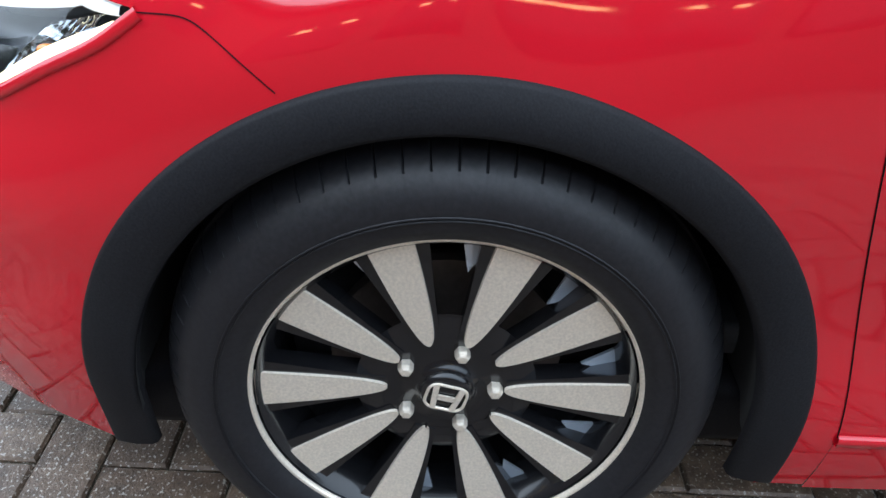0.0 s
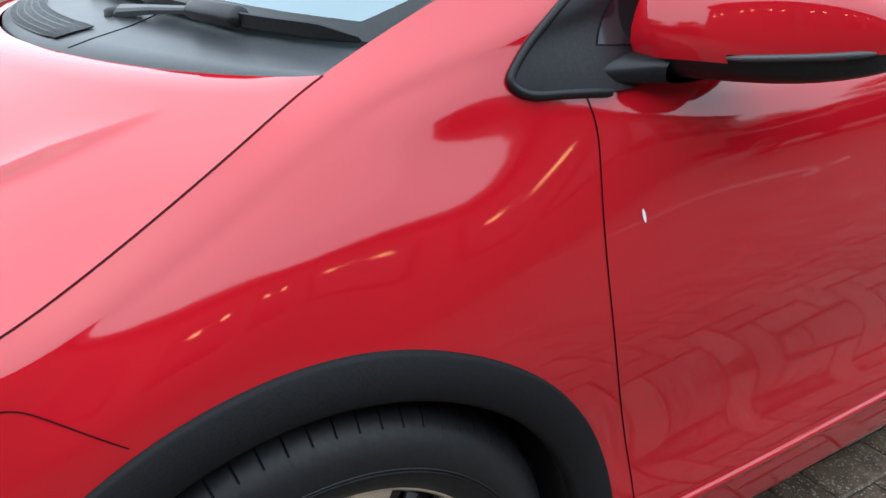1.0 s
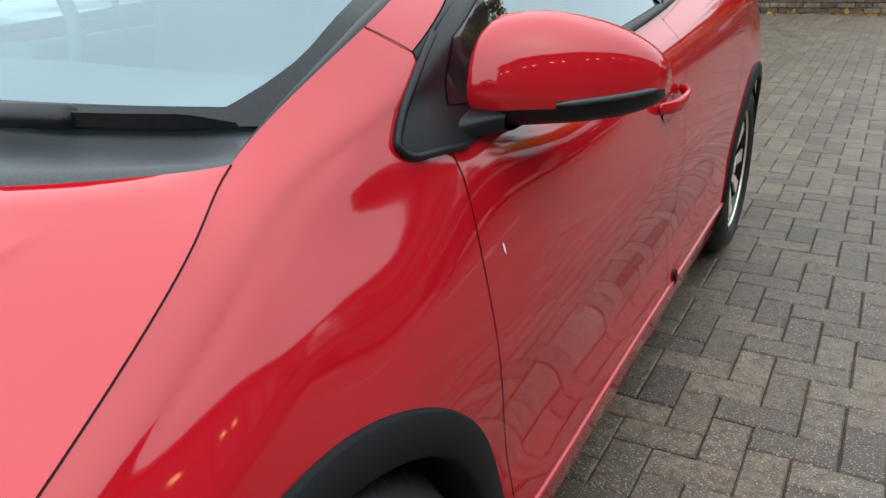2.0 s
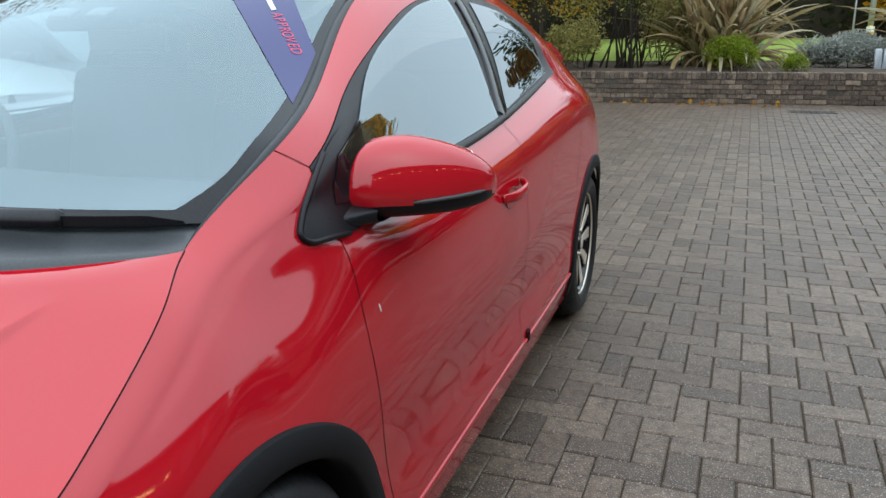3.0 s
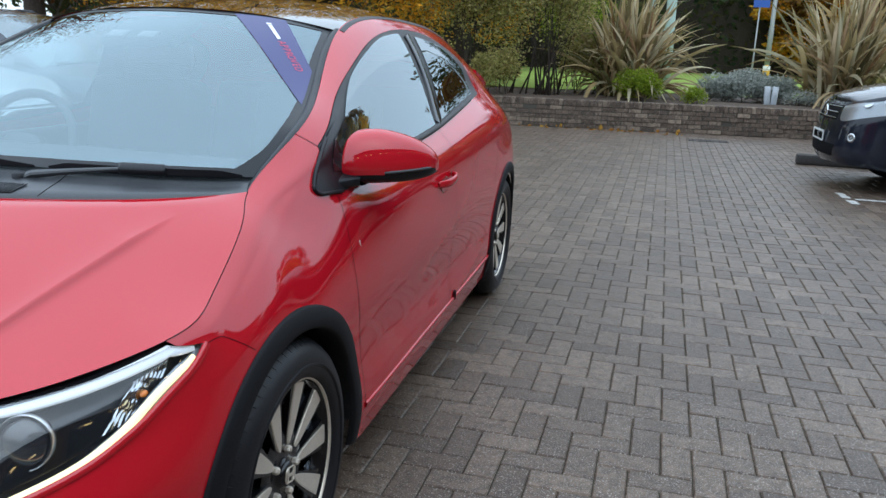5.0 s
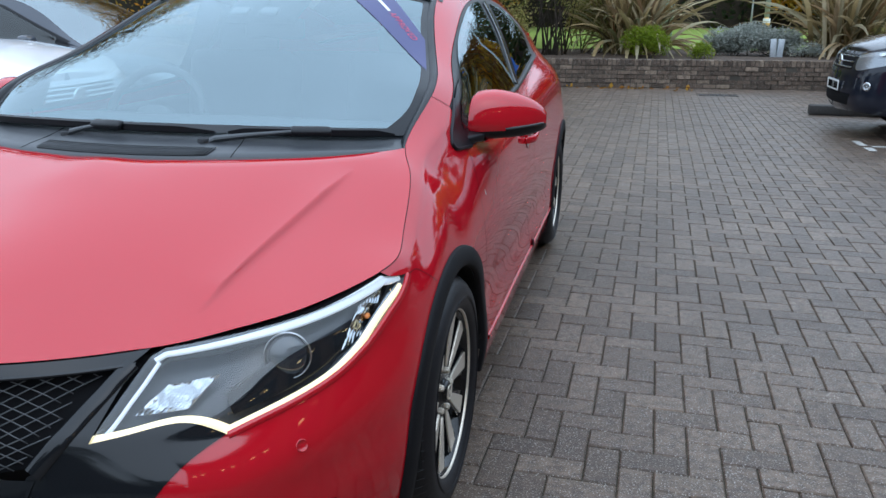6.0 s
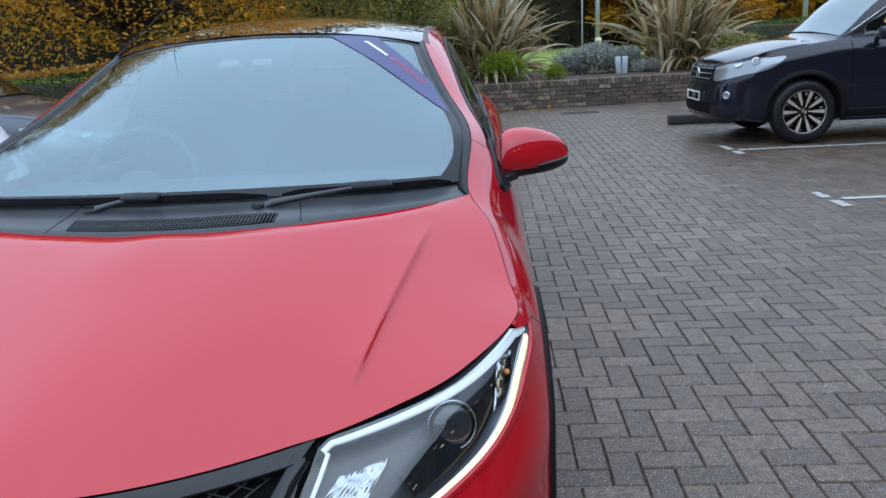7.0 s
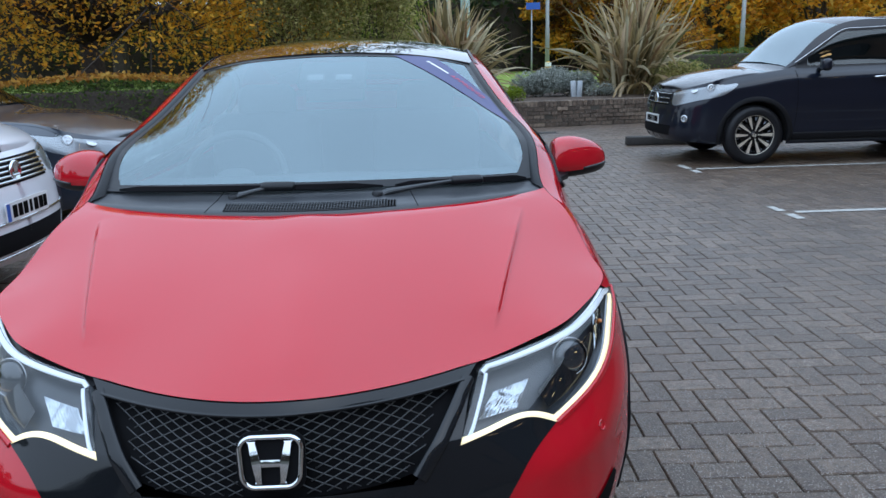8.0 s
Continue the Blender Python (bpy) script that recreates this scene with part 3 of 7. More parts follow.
# ---------------------------------------------------------------- plants
def leaves_mesh(name, centres, size, spread=.5, ratio=.5, up=.3, seed=1, bend=.25):
    """Many small leaves, each a folded blade of two quads, at the centres."""
    g = np.random.default_rng(seed)
    n = len(centres)
    L = size * g.uniform(.6, 1.35, n)
    d = g.normal(0, 1, (n, 3))
    d[:, 2] = d[:, 2] * .6 - up
    d /= np.linalg.norm(d, axis=1, keepdims=True)
    s = np.cross(d, g.normal(0, 1, (n, 3)))
    s /= np.linalg.norm(s, axis=1, keepdims=True) + 1e-9
    u = np.cross(s, d)
    W = L * ratio * g.uniform(.7, 1.2, n)
    c = np.asarray(centres)
    a, b = c, c + d * L[:, None]
    m = c + d * (L * .5)[:, None] + u * (L * bend * .3)[:, None]
    l, r = m + s * (W / 2)[:, None] - u * (L * .08)[:, None], m - s * (W / 2)[:, None] - u * (L * .08)[:, None]
    V = np.stack([a, l, b, r, m], 1).reshape(-1, 3)
    i = np.arange(n) * 5
    F = np.concatenate([np.stack([i, i + 1, i + 4], 1), np.stack([i + 1, i + 2, i + 4], 1), np.stack([i + 2, i + 3, i + 4], 1), np.stack([i + 3, i, i + 4], 1)])
    me = bpy.data.meshes.new(name)
    me.vertices.add(len(V))
    me.vertices.foreach_set("co", V.ravel())
    me.loops.add(F.size)
    me.loops.foreach_set("vertex_index", F.ravel())
    me.polygons.add(len(F))
    me.polygons.foreach_set("loop_start", np.arange(len(F)) * 3)
    me.polygons.foreach_set("loop_total", np.full(len(F), 3))
    me.update(calc_edges=True)
    return me


def blob_points(centre, radii, n, seed, hollow=.55, lumps=9):
    """Leaf places over an uneven crown: lumps of different size over an ellipsoid."""
    g = np.random.default_rng(seed)
    out = []
    for k in range(lumps):
        a = g.normal(0, 1, 3)
        a /= np.linalg.norm(a)
        a[2] = abs(a[2]) * .9 - .15
        c = np.asarray(centre) + a * np.asarray(radii) * g.uniform(.35, .80)
        r = np.asarray(radii) * g.uniform(.26, .50)
        m = int(n / lumps)
        q = g.normal(0, 1, (m, 3))
        q /= np.linalg.norm(q, axis=1, keepdims=True)
        out.append(c + q * r * (g.uniform(hollow ** 3, 1, (m, 1)) ** (1 / 3)))
    return np.concatenate(out)


def limb_lines(base, tips, seed, sag=.0):
    g = np.random.default_rng(seed)
    lines = []
    for t in tips:
        b, t = Vector(base), Vector(t)
        mid = b.lerp(t, .5) + Vector(g.normal(0, .10, 3)) * (t - b).length + Vector((0, 0, .12 * (t - b).length))
        lines.append([b, b.lerp(mid, .5) + Vector(g.normal(0, .03, 3)) * (t - b).length, mid, mid.lerp(t, .5) + Vector(g.normal(0, .03, 3)) * (t - b).length, t])
    return lines


def tree(label, where, height, spread, material, seed, leaves=9000, leaf=.11, low=.35, trunk_r=.16, category="tree", name="tree", lumps=16, group="", squash=1.0, lean=(0, 0)):
    """Tapered trunk, limbs, twigs and a crown of many small leaves in uneven lumps."""
    g = np.random.default_rng(seed)
    t = thing(name, label, category, where, group=group)
    bm = bmesh.new()
    fork = height * low
    tube(bm, [(0, 0, -.1), (.03, 0, fork * .3), (lean[0] * .3, lean[1] * .3, fork), (lean[0], lean[1], height * .72)], [trunk_r * 1.25, trunk_r, trunk_r * .85, trunk_r * .25], 10)
    part("trunk", bm, BARK, t)
    tips, pts = [], []
    for k in range(lumps):
        a = 2 * math.pi * (k * .618 + g.uniform(0, .1))
        h = height * (low * .9 + (1.0 - low * .9) * ((k + .5) / lumps) ** .9)
        f = math.sin(math.pi * min(1, max(.12, (h / height - low * .55) / (1.06 - low * .55)))) ** .6
        r = spread * f * g.uniform(.45, 1.0)
        tip = Vector((lean[0] + r * math.cos(a), lean[1] + r * math.sin(a) * squash, h))
        tips.append(tip)
        rad = spread * g.uniform(.24, .42)
        m = leaves // lumps
        q = g.normal(0, 1, (m, 3))
        q /= np.linalg.norm(q, axis=1, keepdims=True)
        pts.append(np.array(tip) + q * [rad, rad, rad * .62] * (g.uniform(.08, 1, (m, 1)) ** .45))
    bm = bmesh.new()
    near = leaves >= 8000
    for tip, line in zip(tips, limb_lines((lean[0] * .2, lean[1] * .2, fork * .9), tips, seed)):
        if near and len(bm.verts):
            part("limb", bm, BARK, t)
            bm = bmesh.new()
        tube(bm, line, [trunk_r * .42, trunk_r * .3, trunk_r * .2, trunk_r * .12, trunk_r * .05], 6)
        for _ in range(5):
            e = tip + Vector(g.normal(0, spread * .2, 3))
            tube(bm, [line[3], line[3].lerp(e, .5) + Vector(g.normal(0, .05, 3)), e], [trunk_r * .08, trunk_r * .05, .004], 4, caps=False)
    part("limb" if near else "branchwork", bm, BARK, t)
    part("crown", leaves_mesh("crown", np.concatenate(pts), leaf, seed=seed), material, t, smooth=None)
    return t


def bush(label, where, radii, material, seed, leaves=3500, leaf=.05, lumps=14, name="shrub", stems=7, hollow=.5, ratio=.5, group=""):
    g = np.random.default_rng(seed)
    t = thing(name, label, "shrub", where, group=group)
    pts = blob_points((0, 0, radii[2] * (.72 if name == "tall_shrub" else .55)), radii, leaves, seed, hollow, lumps)
    pts = pts[pts[:, 2] > .0]
    part("foliage", leaves_mesh("foliage", pts, leaf, seed=seed, ratio=ratio, up=-.1), material, t, smooth=None)
    bm = bmesh.new()
    for k in range(stems):
        e = pts[g.integers(len(pts))]
        b = Vector((g.normal(0, radii[0] * .28), g.normal(0, radii[1] * .25), -.05))
        tube(bm, [b, b.lerp(Vector(e), .5) + Vector(g.normal(0, .03, 3)), Vector(e)], [.010 + .004 * radii[2], .008, .003], 5)
    part("stemwork", bm, BARK, t)
    return t


def flax(label, where, height, radius, seed, n=190):
    """Sword-leaved flax: long arching blades from one crown, some broken over."""
    g = np.random.default_rng(seed)
    t = thing("flax_plant", label, "plant", where, group="flax plants")
    for k in range(n):
        a = g.uniform(0, 2 * math.pi)
        tilt = min(abs(g.normal(0, .90)) + .04, 1.7)
        L = height * g.uniform(.68, 1.12) * (1 - .10 * tilt)
        p = np.array([g.normal(0, radius * .12), g.normal(0, radius * .12), -.03])
        out = np.array([math.cos(a), math.sin(a), 0])
        side = np.array([-math.sin(a), math.cos(a), 0])
        w = g.uniform(.024, .052)
        droop = g.uniform(.05, .6) * tilt
        kink = g.uniform(.45, .8) if g.random() < .20 else 2
        twist = g.normal(0, .5)
        m, ang = 9, tilt * .55
        V, F = [], []
        for i in range(m):
            f = i / (m - 1)
            ww = w * (1 - .25 * f) * (min(1, (1 - f) * 5 + .06)) * (.55 + .45 * min(1, f * 5))
            d = out * math.sin(ang) + np.array([0, 0, math.cos(ang)])
            nrm = np.cross(side, d)
            sd = side * math.cos(twist) + nrm * math.sin(twist)
            V += [p + sd * ww, p - nrm * ww * .3, p - sd * ww]
            p = p + d * L / (m - 1)
            ang += tilt * .45 / (m - 1) * 1.6 + droop / (m - 1) * f * 3
            if f > kink:
                ang += .95
                kink = 3
            ang = min(ang, 2.7)
            if i:
                o = 3 * i
                F += [[o - 3, o - 2, o + 1, o], [o - 2, o - 1, o + 2, o + 1]]
        part("blade", mesh_of(V, F, "blade"), FLAX, t, smooth=None)
    return t


def hedge(label, a, b, depth, height, material, seed, leaves=9000, leaf=.06):
    """A clipped hedge along a line, its faces uneven."""
    g = np.random.default_rng(seed)
    t = thing("hedge", label, "hedge")
    a, b = np.array(a, float), np.array(b, float)
    d = (b - a) / np.linalg.norm(b - a)
    s = np.array([-d[1], d[0], 0])
    L = np.linalg.norm(b - a)
    u, v, h = g.uniform(0, L, leaves), g.uniform(-1, 1, leaves), g.uniform(0, 1, leaves)
    face = g.integers(0, 3, leaves)
    v = np.where(face == 0, -1 + abs(g.normal(0, .12, leaves)), np.where(face == 1, 1 - abs(g.normal(0, .12, leaves)), v))
    h = np.where(face == 2, 1 - abs(g.normal(0, .10, leaves)), h)
    bumps = 1 + .10 * np.sin(u * 2.1 + 3 * h) + .06 * np.sin(u * 5.3)
    P = a + d * u[:, None] + s * (v * depth / 2 * bumps)[:, None]
    P[:, 2] += h * height * (1 + .05 * np.sin(u * 1.7))
    part("foliage", leaves_mesh("foliage", P, leaf, seed=seed), material, t, smooth=None)
    bm = bmesh.new()
    box(bm, (L, depth * .72, height * .86), tuple((a + b) / 2 + [0, 0, height * .43]), Matrix.Rotation(math.atan2(d[1], d[0]), 4, "Z"), bevel=.08)
    part("core", bm, BARK, t)
    return t


paving()
planter_wall()
planting_ground()
painted_line([((3.60, 6.84), (8.6, 6.86)), ((3.52, 7.19), (3.54, 6.55))])
painted_line([((3.52, 4.18), (8.6, 4.20)), ((3.42, 4.45), (3.44, 3.90))])

kerb = thing("wheel_stop", "dark timber wheel stop lying on the paving", "kerb")
bm = bmesh.new()
box(bm, (2.3, .17, .125), (4.62, 9.42, .0645), Matrix.Rotation(radians(-4), 4, "Z"), bevel=.018)
part("beam", bm, KERB, kerb, smooth=40)

drain = thing("drain_cover", "iron channel drain grate set in the paving", "drain", (2.53, 11.74, 0), 3)
bm = bmesh.new()
for k in range(9):
    box(bm, (.035, .20, .012), (-.26 + .065 * k, 0, .002), bevel=.004)
box(bm, (.62, .03, .012), (0, .11, .001), bevel=.004)
box(bm, (.62, .03, .012), (0, -.11, .001), bevel=.004)
part("grate", bm, IRON, drain, smooth=None)

flax("bronze flax with arching straw-coloured blades behind the wall", (1.08, 15.3, .44), 2.15, 1.6, 3, 420)
flax("large bronze flax with broken pale blades behind the wall", (5.20, 15.6, .44), 2.35, 1.7, 5, 430)
bush("rounded bright green clipped shrub beside the wall", (1.38, 14.0, .42), (.50, .42, .50), LEAF_BRIGHT, 11, 5200, .040, 26, hollow=.8, name="round_shrub")
bush("small bright green shrub beside the wall", (2.36, 14.2, .42), (.24, .22, .26), LEAF_BRIGHT, 12, 1500, .036, 12, hollow=.8, name="round_shrub")
bush("silver-grey lavender mound behind the wall", (3.45, 15.4, .42), (.95, .55, .47), LEAF_GREY, 13, 14000, .075, 26, hollow=.75, ratio=.34, name="lavender")
bush("low silver-grey cushion plant", (4.35, 14.9, .42), (.38, .30, .22), LEAF_GREY, 14, 1600, .045, 10, hollow=.7, ratio=.3, name="lavender")
bush("low green shrub behind the wall", (6.35, 15.2, .42), (.55, .45, .55), LEAF_GREEN, 15, 3000, .05, 14, name="round_shrub")
bush("tall open olive-green shrub with bare stems", (-.55, 14.6, .42), (1.05, .85, 2.9), LEAF_OLIVE, 16, 19000, .072, 46, stems=22, hollow=.3, name="tall_shrub")
bush("tall olive-green shrub with bare stems", (-2.05, 14.9, .42), (1.15, .9, 3.0), LEAF_OLIVE, 17, 17000, .072, 44, stems=20, hollow=.3, name="tall_shrub")
bush("tall yellow-green leafy shrub", (-.35, 17.6, .45), (1.3, 1.0, 2.2), LEAF_BRIGHT, 18, 5000, .07, 20, name="tall_shrub")

for k, (x, y, r, h) in enumerate(((-1.35, 14.0, .62, .75), (-2.6, 14.0, .7, .8), (.15, 15.4, .7, 1.1))):
    bush("low olive-green shrub among the taller ones", (x, y, .42), (r, r * .8, h), LEAF_OLIVE, 190 + k, 4200, .062, 16, hollow=.4, name="low_shrub", group="low shrubs")
bush("brown-green shrub below the large flax", (6.0, 14.9, .42), (.75, .5, .55), LEAF_OLIVE, 198, 4200, .06, 16, name="low_shrub", group="low shrubs")

bollard = thing("bed_light", "pale metal double light box on a short stand in the bed", "garden light", (3.78, 14.75, .42))
for dx in (-.065, .065):
    bm = bmesh.new()
    box(bm, (.11, .10, .34), (dx, 0, .20), Matrix.Rotation(radians(3 if dx > 0 else -3), 4, "Y"), bevel=.012)
    part("light_box", bm, PALE_METAL, bollard, smooth=40)
bm = bmesh.new()
tube(bm, [(0, 0, -.1), (0, 0, .1)], .02, 8)
part("stand", bm, IRON, bollard)

# ---------------------------------------------------------------- the red hatchback
# Net of the left side: stations from the nose to the tail, rows from the hood, windscreen and roof edge down to the sill.
# Each station: rows of (x, z), and its y per row as (first, last) or one value.
def station(xs, zs, ys):
    ys = ys if hasattr(ys, "__len__") else [ys] * 10
    return list(zip(xs, ys, zs))


NOSE = station([0] * 10, [.700, .676, .646, .612, .577, .541, .49, .42, .30, .20], [-.850, -.866, -.876, -.885, -.890, -.896, -.906, -.925, -.93, -.89])
LAMP_IN = station([.410, .407, .402, .396, .388, .380, .38, .38, .38, .37], [.690, .667, .641, .615, .589, .560, .50, .42, .30, .20], [-.665, -.695, -.722, -.750, -.776, -.800, -.822, -.845, -.855, -.82])
LAMP_MID = station([.598, .602, .602, .600, .595, .590, .603, .606, .605, .59], [.722, .700, .672, .640, .603, .563, .50, .42, .30, .20], [-.569, -.600, -.630, -.660, -.690, -.716, -.752, -.766, -.77, -.74])
LAMP_OUT = station([.715, .735, .748, .757, .760, .760, .775, .776, .768, .745], [.747, .728, .705, .676, .645, .612, .54, .44, .32, .20], [-.445, -.452, -.466, -.481, -.500, -.520, -.556, -.570, -.575, -.56])
LAMP_TIP = station([.795, .808, .818, .826, .832, .838, .851, .852, .846, .825], [.780, .765, .748, .723, .690, .645, .57, .46, .33, .20], [-.310, -.305, -.302, -.310, -.322, -.340, -.36, -.38, -.39, -.38])
ARCH_FRONT = station([.784, .801, .813, .824, .838, .855, .866, .869, .866, .85], [.818, .803, .788, .770, .745, .700, .62, .48, .32, .20], [-.190, -.188, -.186, -.184, -.182, -.180, -.185, -.20, -.20, -.20])
AXLE = station([.746, .770, .788, .806, .8265, .851, .871, .875, .872, .85], [.913, .893, .870, .845, .810, .745, .65, .50, .30, .20], 0.0)
COWL = station([.704, .739, .761, .778, .800, .8415, .871, .875, .872, .85], [.957, .942, .922, .898, .862, .775, .66, .50, .30, .20], [.105, .108, .112, .116, .122, .13, .14, .15, .16, .16])
WING_A = station([.700, .741, .762, .779, .797, .843, .871, .873, .871, .85], [.987, .968, .945, .919, .881, .786, .66, .488, .298, .198], [.170, .182, .182, .184, .190, .198, .211, .226, .246, .246])
WING_B = station([.707, .7515, .772, .787, .804, .847, .871, .869, .870, .85], [1.027, 1.001, .970, .935, .896, .792, .655, .468, .294, .193], [.256, .281, .272, .269, .273, .278, .289, .309, .340, .340])
PILLAR = station([.713, .759, .7785, .798, .816, .8505, .872, .866, .870, .85], [1.065, 1.033, .990, .945, .903, .795, .65, .45, .29, .19], [.345, .376, .362, .355, .355, .357, .365, .385, .42, .42])
DOOR_A = station([.665, .718, .755, .794, .830, .862, .875, .864, .871, .85], [1.152, 1.120, 1.035, .948, .903, .79, .64, .44, .287, .19], .60)
DOOR_B = station([.560, .642, .722, .795, .837, .867, .876, .861, .870, .85], [1.335, 1.275, 1.115, .957, .908, .79, .63, .43, .287, .19], 1.02)
DOOR_C = station([.566, .612, .705, .790, .838, .871, .880, .865, .873, .85], [1.390, 1.347, 1.165, .990, .938, .80, .63, .43, .290, .19], 1.60)
REAR_A = station([.560, .640, .705, .766, .833, .872, .885, .880, .876, .85], [1.368, 1.285, 1.165, 1.052, .985, .84, .66, .45, .30, .19], 2.15)
REAR_B = station([.550, .632, .698, .758, .826, .866, .886, .885, .875, .85], [1.290, 1.220, 1.140, 1.060, .990, .86, .70, .50, .30, .19], 2.60)
REAR_C = station([.530, .605, .665, .718, .768, .822, .846, .848, .84, .82], [1.170, 1.120, 1.065, 1.005, .950, .85, .70, .50, .30, .20], 3.00)
TAIL = station([.500, .560, .610, .655, .695, .738, .765, .772, .765, .75], [1.050, 1.010, .970, .930, .890, .82, .68, .50, .33, .24], 3.32)
SIDE = [NOSE, LAMP_IN, LAMP_MID, LAMP_OUT, LAMP_TIP, ARCH_FRONT, AXLE, COWL, WING_A, WING_B, PILLAR, DOOR_A, DOOR_B, DOOR_C, REAR_A, REAR_B, REAR_C, TAIL]


def other_side(st):
    return [(-x, y, z) for x, y, z in st]


_net = np.array([other_side(LAMP_MID), other_side(LAMP_IN)] + SIDE)
_mid = _net[:, 5]
_sk = np.r_[0, np.cumsum(np.linalg.norm(np.diff(_mid, axis=0), axis=1))]
_sk -= _sk[2]
_vk = [0, .05, .13, .23, .30, .43, .57, .77, .93, 1.03]
skin = Skin(_net, _sk, _vk, (0.0, _sk[-1]))
V_END = _vk[-1]


def edge_s(y):
    """Where the top row of the side net passes the place y."""
    s = np.linspace(0.3, skin.sk[-1], 900)
    return float(np.interp(y, skin.at(np.stack([s, s * 0], 1))[:, 1], s))


def top_edge(s0, s1, n=40):
    s = np.linspace(s0, s1, n)
    return np.stack([s, s * 0], 1)


def sv_line(pts, n=30, find=(.35, 1, 1)):
    return skin.find(smooth_line(pts, n), find)


def arch_line(cy, radius, a0, a1, n=50, cz=0.322):
    a = np.radians(np.linspace(a0, a1, n))
    return [(.88, cy + radius * math.cos(t), cz + radius * math.sin(t)) for t in a]


S_COWL, S_PILLAR = edge_s(.105), edge_s(.345)

# lines on the left side
S_CORNER = edge_s(-.350)
lamp_top = np.concatenate([[(.431, -.668, .674)], skin.at(top_edge(float(skin.find([(.45, -.645, .69)])[0, 0]), S_CORNER, 26) + np.stack([np.zeros(26), np.linspace(.012, .030, 26)], 1))])
lamp_tip = skin.at(np.linspace([S_CORNER + .010, .046], [1.100, .140], 8))
lamp_low = [(.8215, -.291, .747), (.8235, -.330, .722), (.819, -.386, .698), (.797, -.459, .657), (.755, -.517, .621), (.703, -.578, .593), (.65, -.637, .573), (.597, -.706, .558)]
lamp_foot = [(.597, -.706, .558), (.565, -.718, .576), (.53, -.732, .586), (.49, -.75, .583), (.44, -.776, .573), (.380, -.802, .561)]
seam_bumper = [(.8215, -.289, .748), (.8255, -.264, .749), (.8285, -.245, .747), (.836, -.224, .736), (.847, -.198, .718), (.859, -.166, .694)]
door_front = [(.757, .378, 1.033), (.775, .362, .985), (.800, .364, .94), (.823, .375, .893), (.840, .374, .85), (.858, .370, .786), (.871, .376, .68), (.872, .394, .58), (.866, .437, .40), (.868, .452, .305)]
door_rear = [(.783, 1.475, .985), (.828, 1.48, .93), (.87, 1.47, .80), (.878, 1.46, .63), (.866, 1.44, .43), (.872, 1.43, .305)]
rear_door_back = [(.757, 2.36, 1.075), (.80, 2.38, 1.0), (.865, 2.36, .86), (.884, 2.28, .75), (.886, 2.22, .66)]
belt = [(.786, .36, .94), (.794, .60, .948), (.796, 1.02, .957), (.789, 1.5, .985), (.766, 2.15, 1.053), (.757, 2.36, 1.075)]
glass_top = [(.757, .378, 1.033), (.732, .50, 1.082), (.705, .66, 1.15), (.67, .88, 1.228), (.638, 1.12, 1.300), (.617, 1.38, 1.340), (.612, 1.62, 1.349), (.622, 1.90, 1.331), (.650, 2.17, 1.275), (.70, 2.34, 1.19), (.757, 2.36, 1.075)]
sill_top = [(.868, .452, .305), (.868, .70, .300), (.868, 1.02, .300), (.871, 1.43, .303), (.873, 1.8, .306), (.876, 2.18, .312)]

car = thing("hatchback_car", "glossy red five-door hatchback parked on block paving, headlamps lit", "car")


def mirrored(make):
    """The same part for the left and the right side."""
    for side in (1, -1):
        make(side)


